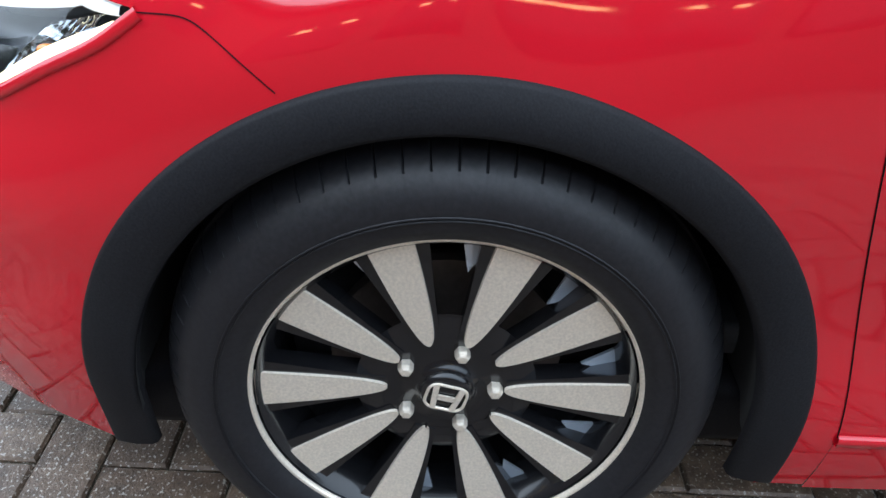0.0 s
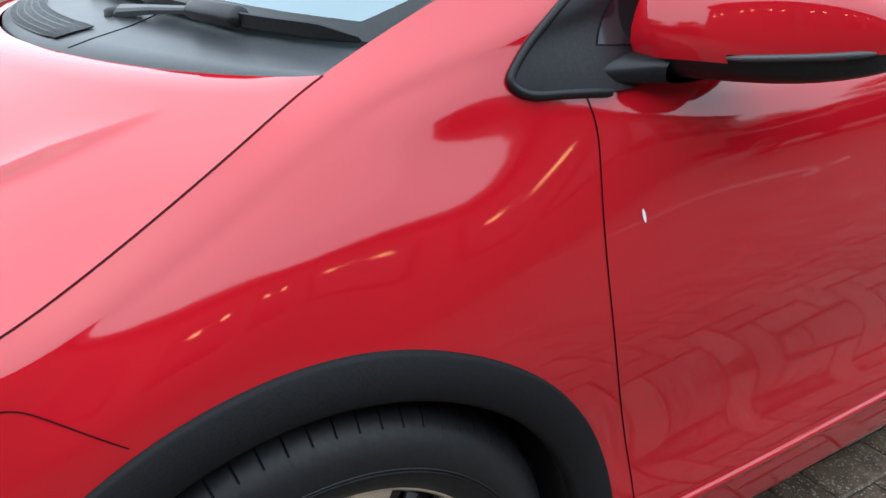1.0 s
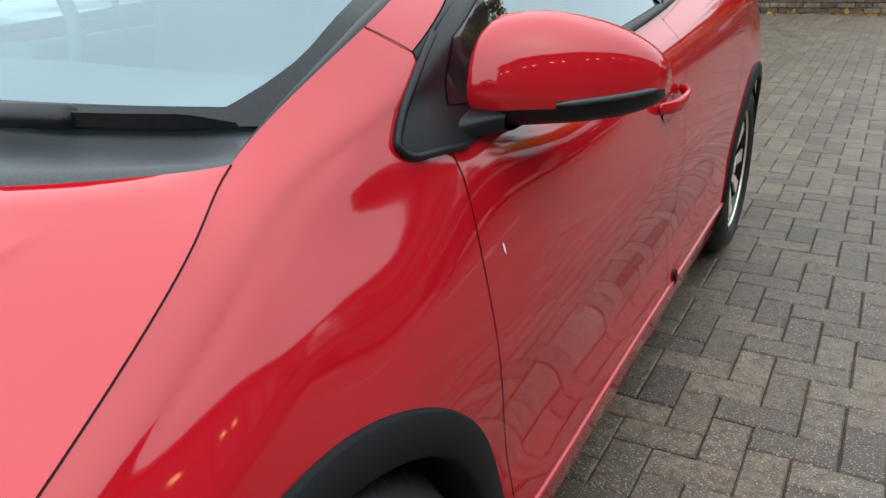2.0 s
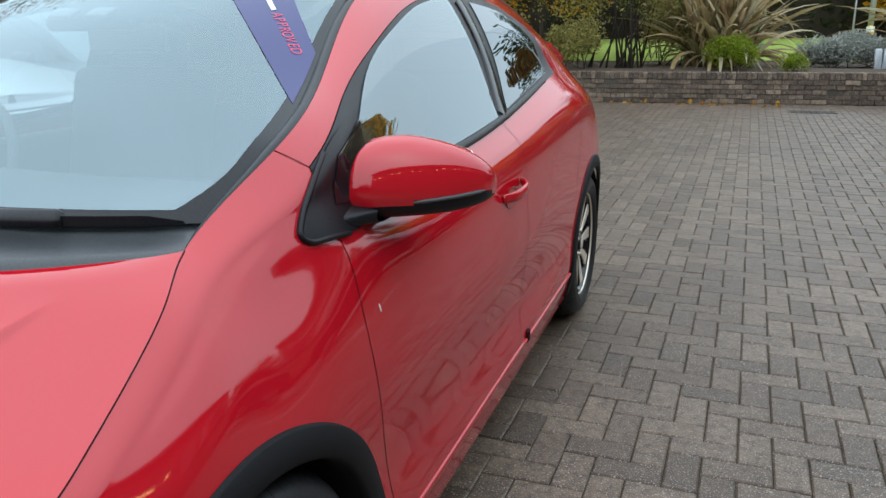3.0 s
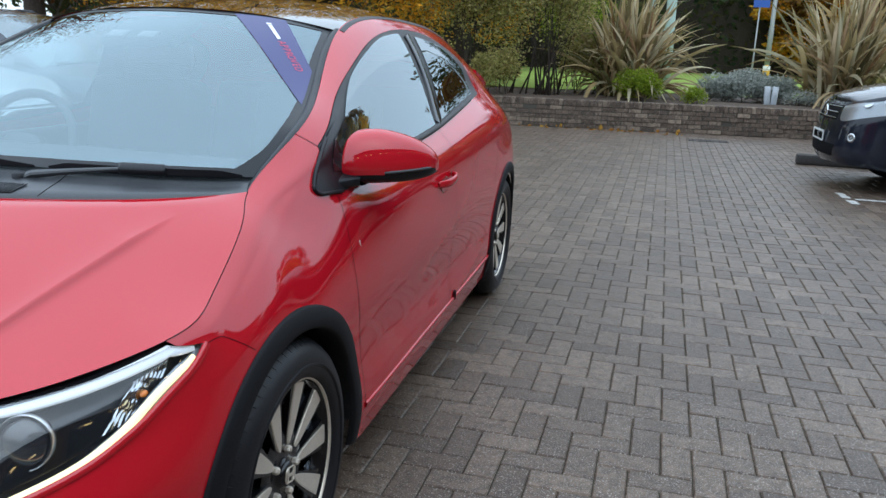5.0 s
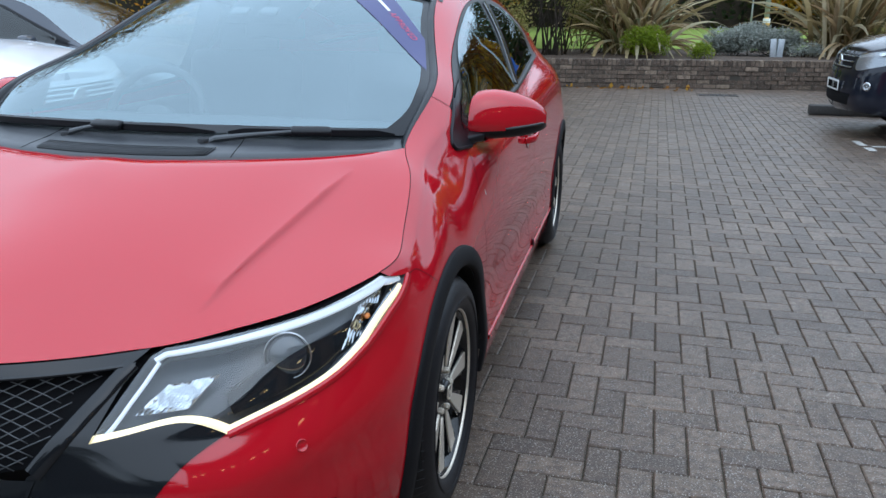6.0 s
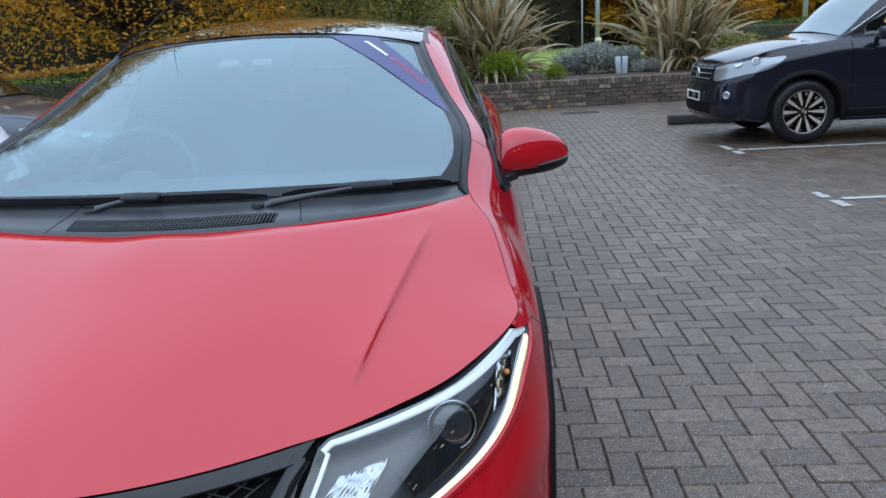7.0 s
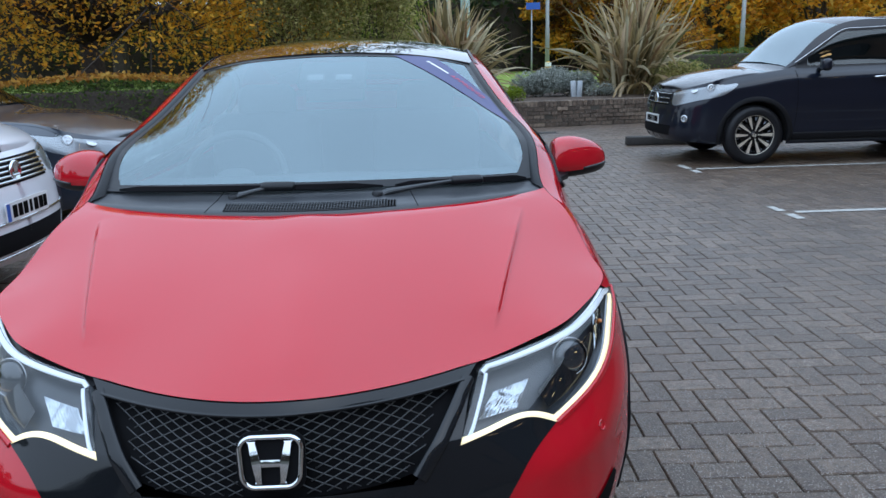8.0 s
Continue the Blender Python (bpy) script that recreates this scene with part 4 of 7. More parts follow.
def body_panels(m):
    arch = sv_line(arch_line(0, .386, 168, 12), 60)
    # fender
    k = np.argmin(np.abs(skin.at(arch)[:, 1] + .168) + (skin.at(arch)[:, 2] < .6))
    leg = sv_line([(.875, .378, .40), (.872, .385, .30), (.85, .388, .20)], 8)
    skin.panel("front_wing", None, PAINT, car, mirror=m, sv_outline=np.concatenate([
        top_edge(S_CORNER, S_PILLAR, 60), sv_line(door_front, 50), sv_line([(.868, .452, .305), (.85, .45, .20)], 6)[1:],
        leg[::-1], arch[k:][::-1], sv_line(seam_bumper, 16)[::-1][1:], skin.find(lamp_tip)[::-1][1:] + [0, -.006]]))
    # bumper
    low = [(.868, -.385, .40), (.862, -.39, .30), (.84, -.39, .20)]
    skin.panel("front_bumper", None, PAINT, car, mirror=m, sv_outline=np.concatenate([
        sv_line(lamp_low, 40, (1, 1, 1)), sv_line([(.597, -.706, .558), (.545, -.748, .52), (.50, -.79, .47), (.46, -.83, .40), (.43, -.84, .32), (.42, -.82, .21)], 24, (1, 1, 1))[1:],
        skin.find([(.55, -.77, .2), (.70, -.62, .2)]), sv_line(low, 8)[::-1], arch[:k + 1], sv_line(seam_bumper, 16)[::-1]]))
    # doors
    skin.panel("front_door", None, PAINT, car, mirror=m, sv_outline=np.concatenate([
        sv_line(door_front, 50)[8:], sv_line(sill_top, 60)[:34], sv_line(door_rear, 40)[::-1], sv_line(belt, 70)[:39][::-1]]))
    rarch = sv_line(arch_line(2.595, .386, 168, 12), 60)
    j = np.argmin(np.abs(skin.at(rarch)[:, 1] - 2.22) + (skin.at(rarch)[:, 1] > 2.5))
    skin.panel("rear_door", None, PAINT, car, mirror=m, sv_outline=np.concatenate([
        sv_line(door_rear, 40), sv_line(sill_top, 60)[35:], rarch[:j + 1], sv_line(rear_door_back, 30)[::-1], sv_line(belt, 70)[40:][::-1]]))
    # roof rail, rear wing
    s_end = skin.sk[-1]
    skin.panel("rear_wing", None, PAINT, car, mirror=m, sv_outline=np.concatenate([
        top_edge(S_PILLAR, s_end, 120), [(s_end, v) for v in np.linspace(0.03, V_END, 30)],
        sv_line([(.83, 3.2, .2), (.85, 3.0, .2)], 6), sv_line([(.85, 2.985, .2), (.875, 2.98, .30), (.885, 2.978, .40)], 6), rarch[j:][::-1],
        sv_line(rear_door_back, 30)[::-1], sv_line(glass_top, 120)[::-1]]))
    skin.panel("sill", None, PAINT, car, mirror=m, sv_outline=np.concatenate([
        sv_line(sill_top, 60), sv_line([(.876, 2.18, .312), (.86, 2.2, .2)], 6)[1:], sv_line([(.85, 2.2, .192), (.85, 1.4, .192), (.85, .452, .192)], 40), sv_line([(.85, .452, .2), (.868, .452, .305)], 6)[1:-1]]))
    # window band: a black surround with two openings
    fg = [(.742, .59, 1.072), (.705, .75, 1.168), (.657, 1.00, 1.257), (.629, 1.23, 1.312), (.620, 1.46, 1.332)]
    front = np.concatenate([
        sv_line(fg, 40), sv_line([(.620, 1.462, 1.332), (.70, 1.49, 1.17), (.782, 1.455, 1.000)], 30)[1:], sv_line([(.782, 1.455, 1.000), (.792, 1.0, .975), (.786, .56, .966)], 30)[1:], sv_line([(.786, .56, .966), (.742, .59, 1.072)], 8)[1:-1]])
    rear = np.concatenate([
        sv_line([(.625, 1.66, 1.325), (.632, 1.88, 1.307), (.655, 2.10, 1.262), (.69, 2.24, 1.19)], 30), sv_line([(.69, 2.24, 1.19), (.742, 2.23, 1.082)], 10)[1:],
        sv_line([(.742, 2.23, 1.082), (.78, 1.57, 1.012)], 24)[1:], sv_line([(.78, 1.57, 1.012), (.72, 1.66, 1.16), (.625, 1.66, 1.325)], 24)[1:-1]])
    inner = [np.array([q.mean(0) + (p - q.mean(0)) * .965 for p in q]) for q in (front, rear)]
    skin.panel("window_trim", None, BLACK_TRIM, car, mirror=m, lift=.0015, label="satin black window surround", holes=inner, sv_outline=np.concatenate([
        sv_line(glass_top, 90), sv_line(belt, 70)[::-1][1:-1]]))
    skin.panel("front_door_glass", None, SIDE_GLASS, car, mirror=m, lift=.004, label="clear door glass mirroring trees and sky", sv_outline=front)
    skin.panel("rear_door_glass", None, DARK_GLASS, car, mirror=m, lift=.004, label="tinted rear door glass", sv_outline=rear)
    for name, line, w in (("b_pillar_cover", [(.626, 1.56, 1.33), (.70, 1.58, 1.17), (.784, 1.51, 1.0)], .075), ("waist_strip", [(.789, .50, .952), (.795, 1.02, .965), (.788, 1.5, .993), (.765, 2.15, 1.061)], .022)):
        skin.ribbon(name, line, w, GLOSS_BLACK if name[0] == "b" else BLACK_TRIM, car, lift=.003, thick=.004, mirror=m, find=(.35, 1, 1))
    corner = part("window_corner_trim", mesh_of([], []), None, car, "triangular black corner trim of the door mirror")
    front_edge = [(.758, .425, 1.048), (.7635, .390, 1.029), (.769, .354, 1.006), (.774, .320, .980), (.779, .291, .952)]
    foot_edge = [(.779, .291, .952), (.784, .284, .941), (.793, .290, .931), (.808, .330, .923), (.818, .400, .918), (.82, .50, .930), (.80, .575, .950)]
    skin.panel("corner_plate", None, BLACK_TRIM, corner, mirror=m, lift=.006, step=.012, sv_outline=np.concatenate([
        sv_line(front_edge, 20), sv_line(foot_edge, 40)[1:],
        sv_line([(.80, .575, .950), (.767, .590, 1.00), (.734, .606, 1.094)], 14)[1:], sv_line([(.734, .606, 1.094), (.742, .52, 1.082), (.758, .425, 1.048)], 12)[1:-1]]))
    skin.panel("corner_pane", None, GLOSS_BLACK, corner, mirror=m, lift=.008, step=.012, label="gloss black quarter panel", sv_outline=np.concatenate([
        sv_line([(.755, .455, 1.040), (.765, .415, 1.000), (.776, .395, .965)], 12), sv_line([(.776, .395, .965), (.79, .48, .958), (.785, .570, .963)], 12)[1:],
        sv_line([(.785, .570, .963), (.767, .583, 1.00), (.738, .600, 1.086)], 12)[1:], sv_line([(.738, .600, 1.086), (.755, .455, 1.040)], 10)[1:-1]]))
    skin.ribbon("corner_seal", front_edge[:-1] + foot_edge[:-2], .010, BLACK_TRIM, corner, lift=.002, thick=.006, mirror=m, find=(.35, 1, 1), n=90)
    # gaps: dark strips laid on the panels, shade put into their colour
    gap = lambda name, line, w=.0018: skin.ribbon(name, line, w, SEAM, car, mirror=m, find=(.35, 1, 1))
    gap("panel_gap", door_front)
    gap("panel_gap", door_rear)
    gap("panel_gap", rear_door_back)
    skin.ribbon("panel_gap", seam_bumper, .0015, SEAM_SHADE_RED, car, mirror=m, find=(.35, 1, 1))
    gap("panel_gap", [(.713, .345, 1.065), (.735, .357, 1.055), (.757, .378, 1.033)])
    skin.ribbon("sill_edge", [(.868, .452, .300), (.868, .70, .298), (.868, 1.02, .298), (.871, 1.43, .301), (.876, 2.18, .310)], .016, PAINT, car, lift=-.001, thick=.0065, mirror=m, find=(.35, 1, 1))
    # a block in the shaded red stands for the notch
    jack = bmesh.new()
    box(jack, (.028, .036, .042), (m * .867, 1.505, .312), bevel=.008)
    part("jack_point", jack, SEAM_SHADE_RED, car, "small dark red block for the notch in the sill")
    gap("panel_gap", glass_top, .004)
    skin.ribbon("panel_gap", None, .0021, SEAM_SHADE_RED, car, mirror=m, sv=top_edge(S_CORNER, S_COWL, 60) + [0, .0012])
    # black arch mouldings
    for cy in (0, 2.595):
        arch_moulding(cy, m)


def arch_moulding(cy, m):
    """Black plastic edge round a wheel opening, with its inner return."""
    a = np.radians(np.linspace(196, -16, 90))
    rows = []
    for r, lift, flat in ((.406, .000, .978), (.405, .005, .978), (.401, .008, .979), (.374, .010, .985), (.352, .009, .994), (.345, .005, 1), (.343, -.006, 1)):
        line = [(.88, cy + (r * math.cos(t) if math.sin(t) > 0 else math.copysign(r, math.cos(t))), .322 + (r * flat * math.sin(t) if math.sin(t) > 0 else r * math.sin(t) * 1.0)) for t in a]
        sv = skin.find(line, (.2, 1, 1))
        P = skin.at(sv)
        P[:, 1:] = np.array(line)[:, 1:]
        P[:, 0] += lift
        rows.append(P * [m, 1, 1])
    V = np.concatenate(rows)
    n = len(a)
    F = [[k * n + i, k * n + i + 1, (k + 1) * n + i + 1, (k + 1) * n + i] for k in range(len(rows) - 1) for i in range(n - 1)]
    me = mesh_of(V, F if m < 0 else [f[::-1] for f in F], "arch_moulding")
    part("arch_moulding", me, ARCH_PLASTIC, car, "matt black plastic wheel arch moulding")



HOOD_MID = smooth_line([(0, -.850, .702), (0, -.80, .729), (0, -.70, .774), (0, -.56, .828), (0, -.36, .896), (0, -.25, .936), (0, -.195, .951), (0, -.155, .956)], 60)


def thin_plate(xy, z, soft=1e-5):
    """A smooth sheet z(x, y) through scattered points."""
    xy = np.asarray(xy, float)
    n = len(xy)
    def kern(a, b):
        r2 = ((a[:, None] - b[None]) ** 2).sum(2) + 1e-12
        return .5 * r2 * np.log(r2)
    A = np.zeros((n + 3, n + 3))
    A[:n, :n] = kern(xy, xy) + soft * np.eye(n)
    A[:n, n:] = np.c_[np.ones(n), xy]
    A[n:, :n] = A[:n, n:].T
    w = np.linalg.solve(A, np.r_[z, 0, 0, 0])
    return lambda q: kern(q, xy) @ w[:n] + np.c_[np.ones(len(q)), q] @ w[n:]


def hood_rear(a):
    """Rear edge of the bonnet at a share a of its half width."""
    e = skin.at([[S_COWL, 0]])[0]
    a = np.abs(a)
    return e[0] * a, -.155 + (e[1] + .155) * a ** 1.9, .956 + (e[2] - .956) * a ** 2.5


def hood():
    n = 110
    t = np.linspace(0, 1, n)
    C = np.stack([np.interp(t, np.linspace(0, 1, 60), HOOD_MID[:, k]) for k in range(3)], 1)
    s = spline_basis([0, .10, .30, .45, 1], t) @ np.array([.02, .42, skin.find([(.70, -.46, .745)])[0, 0], S_CORNER + .06, S_COWL])
    E = skin.at(np.stack([s, s * 0], 1))
    ks = np.linspace(.0, S_COWL, 34)
    B = skin.at(np.stack([ks, ks * 0], 1))
    R = np.array([hood_rear(a) for a in np.linspace(.12, .9, 7)])
    pts = np.concatenate([B, B[1:] * [-1, 1, 1], R, R * [-1, 1, 1], HOOD_MID[8::6]])
    sheet = thin_plate(pts[:, :2], pts[:, 2])
    u = np.concatenate([np.linspace(0, .58, 24), np.linspace(.58, .95, 110)[1:], np.linspace(.95, 1, 8)[1:]])
    u = np.concatenate([-u[:0:-1], u])
    P = np.zeros((n, len(u), 3))
    for i in range(n):
        a = np.abs(u)
        P[i, :, 0] = E[i, 0] * u
        P[i, :, 1] = C[i, 1] + (E[i, 1] - C[i, 1]) * a ** 1.9
        P[i, :, 2] = sheet(P[i, :, :2])
        # the two pressed creases, fading towards the nose
        run = np.clip((P[i, :, 1] + .57) / .07, 0, 1) * np.clip((-.04 - P[i, :, 1]) / .12, 0, 1)
        off = np.abs(P[i, :, 0]) - (.482 + .262 * (P[i, :, 1] + .55))
        P[i, :, 2] += run * .013 * np.where(off < 0, np.exp(off / .05), np.exp(-np.maximum(off, 0) / .0045))
        # the rear edge rolls down towards the cowl
        P[i, :, 2] -= .013 * np.clip((t[i] - .915) / .085, 0, 1) ** 1.7 * (1 - a ** 8)
        P[i, 0], P[i, -1] = E[i] * [-1, 1, 1], E[i]
    me = grid_mesh("hood", P)
    part("hood", me, PAINT, car, "smooth red bonnet with two pressed creases")


GLASS_LOW = [(.683, .192, .974), (.56, .118, .980), (.35, .055, .985), (0, .015, .988)]
GLASS_HIGH = [(.543, 1.020, 1.338), (.40, .975, 1.362), (.2, .943, 1.378), (0, .932, 1.384)]


def both_ways(line, n):
    """A line given for x >= 0 continued to the other side."""
    pts = [(-x, y, z) for x, y, z in line] + [p for p in reversed(line[:-1])]
    return smooth_line(pts, n)


EDGE_LINE = skin.at(top_edge(S_COWL - .05, edge_s(1.15), 200))
LOW_LINE, HIGH_LINE = both_ways(GLASS_LOW, 61), both_ways(GLASS_HIGH, 61)


def screen_point(u, w):
    """A place on the windscreen: u across from -1 to 1, w from the foot 0 to the top 1."""
    lo, hi = LOW_LINE, HIGH_LINE
    k = (u + 1) / 2 * 60
    a = np.array([np.interp(k, np.arange(61), lo[:, c]) for c in range(3)])
    b = np.array([np.interp(k, np.arange(61), hi[:, c]) for c in range(3)])
    p = a + (b - a) * w
    p = Vector(p) + Vector((0, -.010, .022)) * 4 * w * (1 - w)
    # the sides follow the pillars at an even distance, never standing above them
    edge = Vector(lo[60] + (hi[60] - lo[60]) * w) + Vector((0, -.010, .022)) * 4 * w * (1 - w)
    q = [float(np.interp(edge.y, EDGE_LINE[:, 1], EDGE_LINE[:, c])) for c in range(3)]
    k = abs(u) ** 3
    p.x += (q[0] - .024 - edge.x) * math.copysign(k, u)
    p.z += min(0, q[2] - .004 - edge.z) * k
    return p


def windscreen():
    U, W = np.linspace(-1, 1, 41), np.linspace(0, 1, 25)
    P = np.array([[screen_point(u, w) for u in U] for w in W])
    part("windscreen", grid_mesh("windscreen", P), SCREEN_GLASS, car, "windscreen mirroring a pale sky")
    # black printed edge under the glass
    for a, b, c, d in ((-1, 1, 0, .035), (-1, 1, .965, 1)):
        Q = np.array([[screen_point(u, w) + Vector((0, -.0009, .0012)) for u in np.linspace(a, b, 41)] for w in np.linspace(c, d, 4)])
        part("screen_border", grid_mesh("screen_border", Q), BLACK_TRIM, car)
    # printed border along the sides, widening into the lower corners
    for m in (1, -1):
        Q = np.array([[screen_point(m * (1 - (1 - a) * f), w) + Vector((0, -.0006, .0008)) for f in np.linspace(0, 1, 5)]
                      for w, a in ((w, .962 - .075 * max(0, 1 - w / .16) ** 2 - .05 * max(0, (w - .93) / .07) ** 2) for w in np.linspace(0, 1, 40))])
        part("screen_border", grid_mesh("screen_border", Q), BLACK_TRIM, car)
    # black strip between glass and pillar
    def strip(m):
        s = np.linspace(S_COWL - .03, edge_s(1.03), 40)
        E = skin.at(np.stack([s, s * 0], 1))
        G = np.array([screen_point(1, w) for w in np.linspace(-.02, 1.0, 40)])
        G[:, 0] -= .006
        rows = []
        for f, h in ((0, -.004), (.12, .001), (.5, .003), (.88, .001), (1, -.004)):
            Q = G + (E - G) * f
            Q[:, 2] += h
            rows.append(Q * [m, 1, 1])
        part("pillar_strip", grid_mesh("pillar_strip", np.array(rows)), BLACK_TRIM, car, "black strip along the windscreen")
    mirrored(strip)
    # cowl panel
    n = 61
    s_edge = np.linspace(-1, 1, n)
    Ec = skin.at([[S_COWL, 0]])[0]
    rear = np.stack([Ec[0] * s_edge, -.155 + (Ec[1] + .155) * np.abs(s_edge) ** 1.9, .956 + (Ec[2] - .956) * np.abs(s_edge) ** 2.5], 1)
    rear = rear + [0, .004, -.006]
    foot = np.array([screen_point(u, .02) for u in s_edge])
    rows = []
    for f, dz in ((0, -.02), (.02, -.004), (.25, -.006), (.6, -.012), (.9, -.012), (1, -.010)):
        Q = rear + (foot - rear) * f
        Q[:, 2] += dz
        rows.append(Q)
    part("cowl_panel", grid_mesh("cowl_panel", np.array(rows)), COWL_PLASTIC, car, "grey-black plastic cowl below the windscreen")
    # air grille: a fine lattice over a dark sheet coloured as the slot's shade, and the seams of the cowl's three
    # pieces
    def on_cowl(x, f, up=.0):
        u = x / Ec[0]
        i = (u + 1) / 2 * (n - 1)
        r, g = (Vector([np.interp(i, np.arange(n), q[:, c]) for c in range(3)]) for q in (rear, foot))
        z = np.interp(f, [0, .02, .25, .6, .9, 1], [-.02, -.004, -.006, -.012, -.012, -.010])
        p = r.lerp(g, f)
        p.z += z + up
        return p
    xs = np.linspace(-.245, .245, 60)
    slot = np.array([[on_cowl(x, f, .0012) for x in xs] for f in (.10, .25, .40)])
    part("grille_slot_shade", grid_mesh("grille_slot_shade", slot), SEAM, car, "dark sheet for the shade in the cowl's air intake")
    bm = bmesh.new()
    for x in xs:
        tube(bm, [on_cowl(x, .09, .003), on_cowl(x, .25, .003), on_cowl(x, .41, .003)], .0015, 5)
    for f in np.linspace(.09, .41, 6):
        tube(bm, [on_cowl(x, f, .003) for x in xs[::4]], .0013, 5)
    part("cowl_grille", bm, COWL_PLASTIC, car, "fine lattice over the air intake")
    for x in (-.30, .31):
        bm = bmesh.new()
        tube(bm, [on_cowl(x + .03 * math.copysign(f, x) * -1, f, -.0002) for f in np.linspace(.03, .97, 10)], .0013, 5)
        part("cowl_seam", bm, SEAM, car)


def roof():
    ss = np.linspace(edge_s(1.015), edge_s(3.15), 50)
    E = skin.at(np.stack([ss, ss * 0], 1))
    mid = smooth_line([(0, .925, 1.387), (0, 1.25, 1.436), (0, 1.65, 1.458), (0, 2.15, 1.440), (0, 2.6, 1.372), (0, 3.2, 1.20)], 50)
    u = np.linspace(-1, 1, 41)
    P = np.zeros((50, 41, 3))
    for i in range(50):
        a = np.abs(u)
        P[i, :, 0] = E[i, 0] * u
        P[i, :, 1] = mid[i, 1] + (E[i, 1] - mid[i, 1]) * a ** 2
        P[i, :, 2] = mid[i, 2] + (E[i, 2] - .004 - mid[i, 2]) * a ** 2.4
    part("roof", grid_mesh("roof", P), ROOF_GLASS, car, "gloss black panoramic roof")
    def gutter(m):
        skin.ribbon("roof_strip", None, .018, BLACK_TRIM, car, lift=.0005, thick=.001, mirror=m, sv=top_edge(edge_s(1.02), edge_s(3.0), 60) + [0, .006])
    mirrored(gutter)
    # tailgate and spoiler close the rear
    P = []
    for z, y, x in ((1.20, 3.16, .50), (1.05, 3.36, .52), (.95, 3.40, .60), (.8, 3.43, .70), (.6, 3.44, .74), (.4, 3.44, .74), (.24, 3.40, .72)):
        P.append([(x * k, y - .10 * abs(k) ** 2, z) for k in np.linspace(-1, 1, 21)])
    part("tailgate", grid_mesh("tailgate", np.array(P)), PAINT, car)
    bm = bmesh.new()
    prof = [(2.88, 1.235), (3.02, 1.205), (3.14, 1.168), (3.165, 1.156), (3.14, 1.148), (3.0, 1.170), (2.88, 1.20)]
    cols = []
    for k in np.linspace(-1, 1, 25):
        x = .665 * k
        cols.append([bm.verts.new((x, y - .17 * abs(k) ** 3, z - .058 * abs(k) ** 2.5)) for y, z in prof])
    for i in range(24):
        for j in range(len(prof)):
            bm.faces.new((cols[i][j], cols[i + 1][j], cols[i + 1][(j + 1) % len(prof)], cols[i][(j + 1) % len(prof)]))
    bm.faces.new(cols[0])
    bm.faces.new(list(reversed(cols[-1])))
    bmesh.ops.recalc_face_normals(bm, faces=bm.faces)
    part("rear_spoiler", bm, PAINT, car, "red rear spoiler", smooth=50)
    def lamp(m):
        skin.panel("tail_lamp", None, TAIL_LENS, car, mirror=m, lift=.004, sv_outline=np.concatenate([
            sv_line([(.70, 2.80, 1.075), (.70, 3.0, 1.03), (.66, 3.2, .97)], 14), sv_line([(.70, 3.2, .87), (.77, 3.0, .95), (.76, 2.85, 1.03)], 14)]))
    mirrored(lamp)
    # underbody
    bm = bmesh.new()
    box(bm, (1.56, 3.5, .10), (0, 1.28, .235), bevel=.02)
    part("underbody", bm, ARCH_PLASTIC, car)


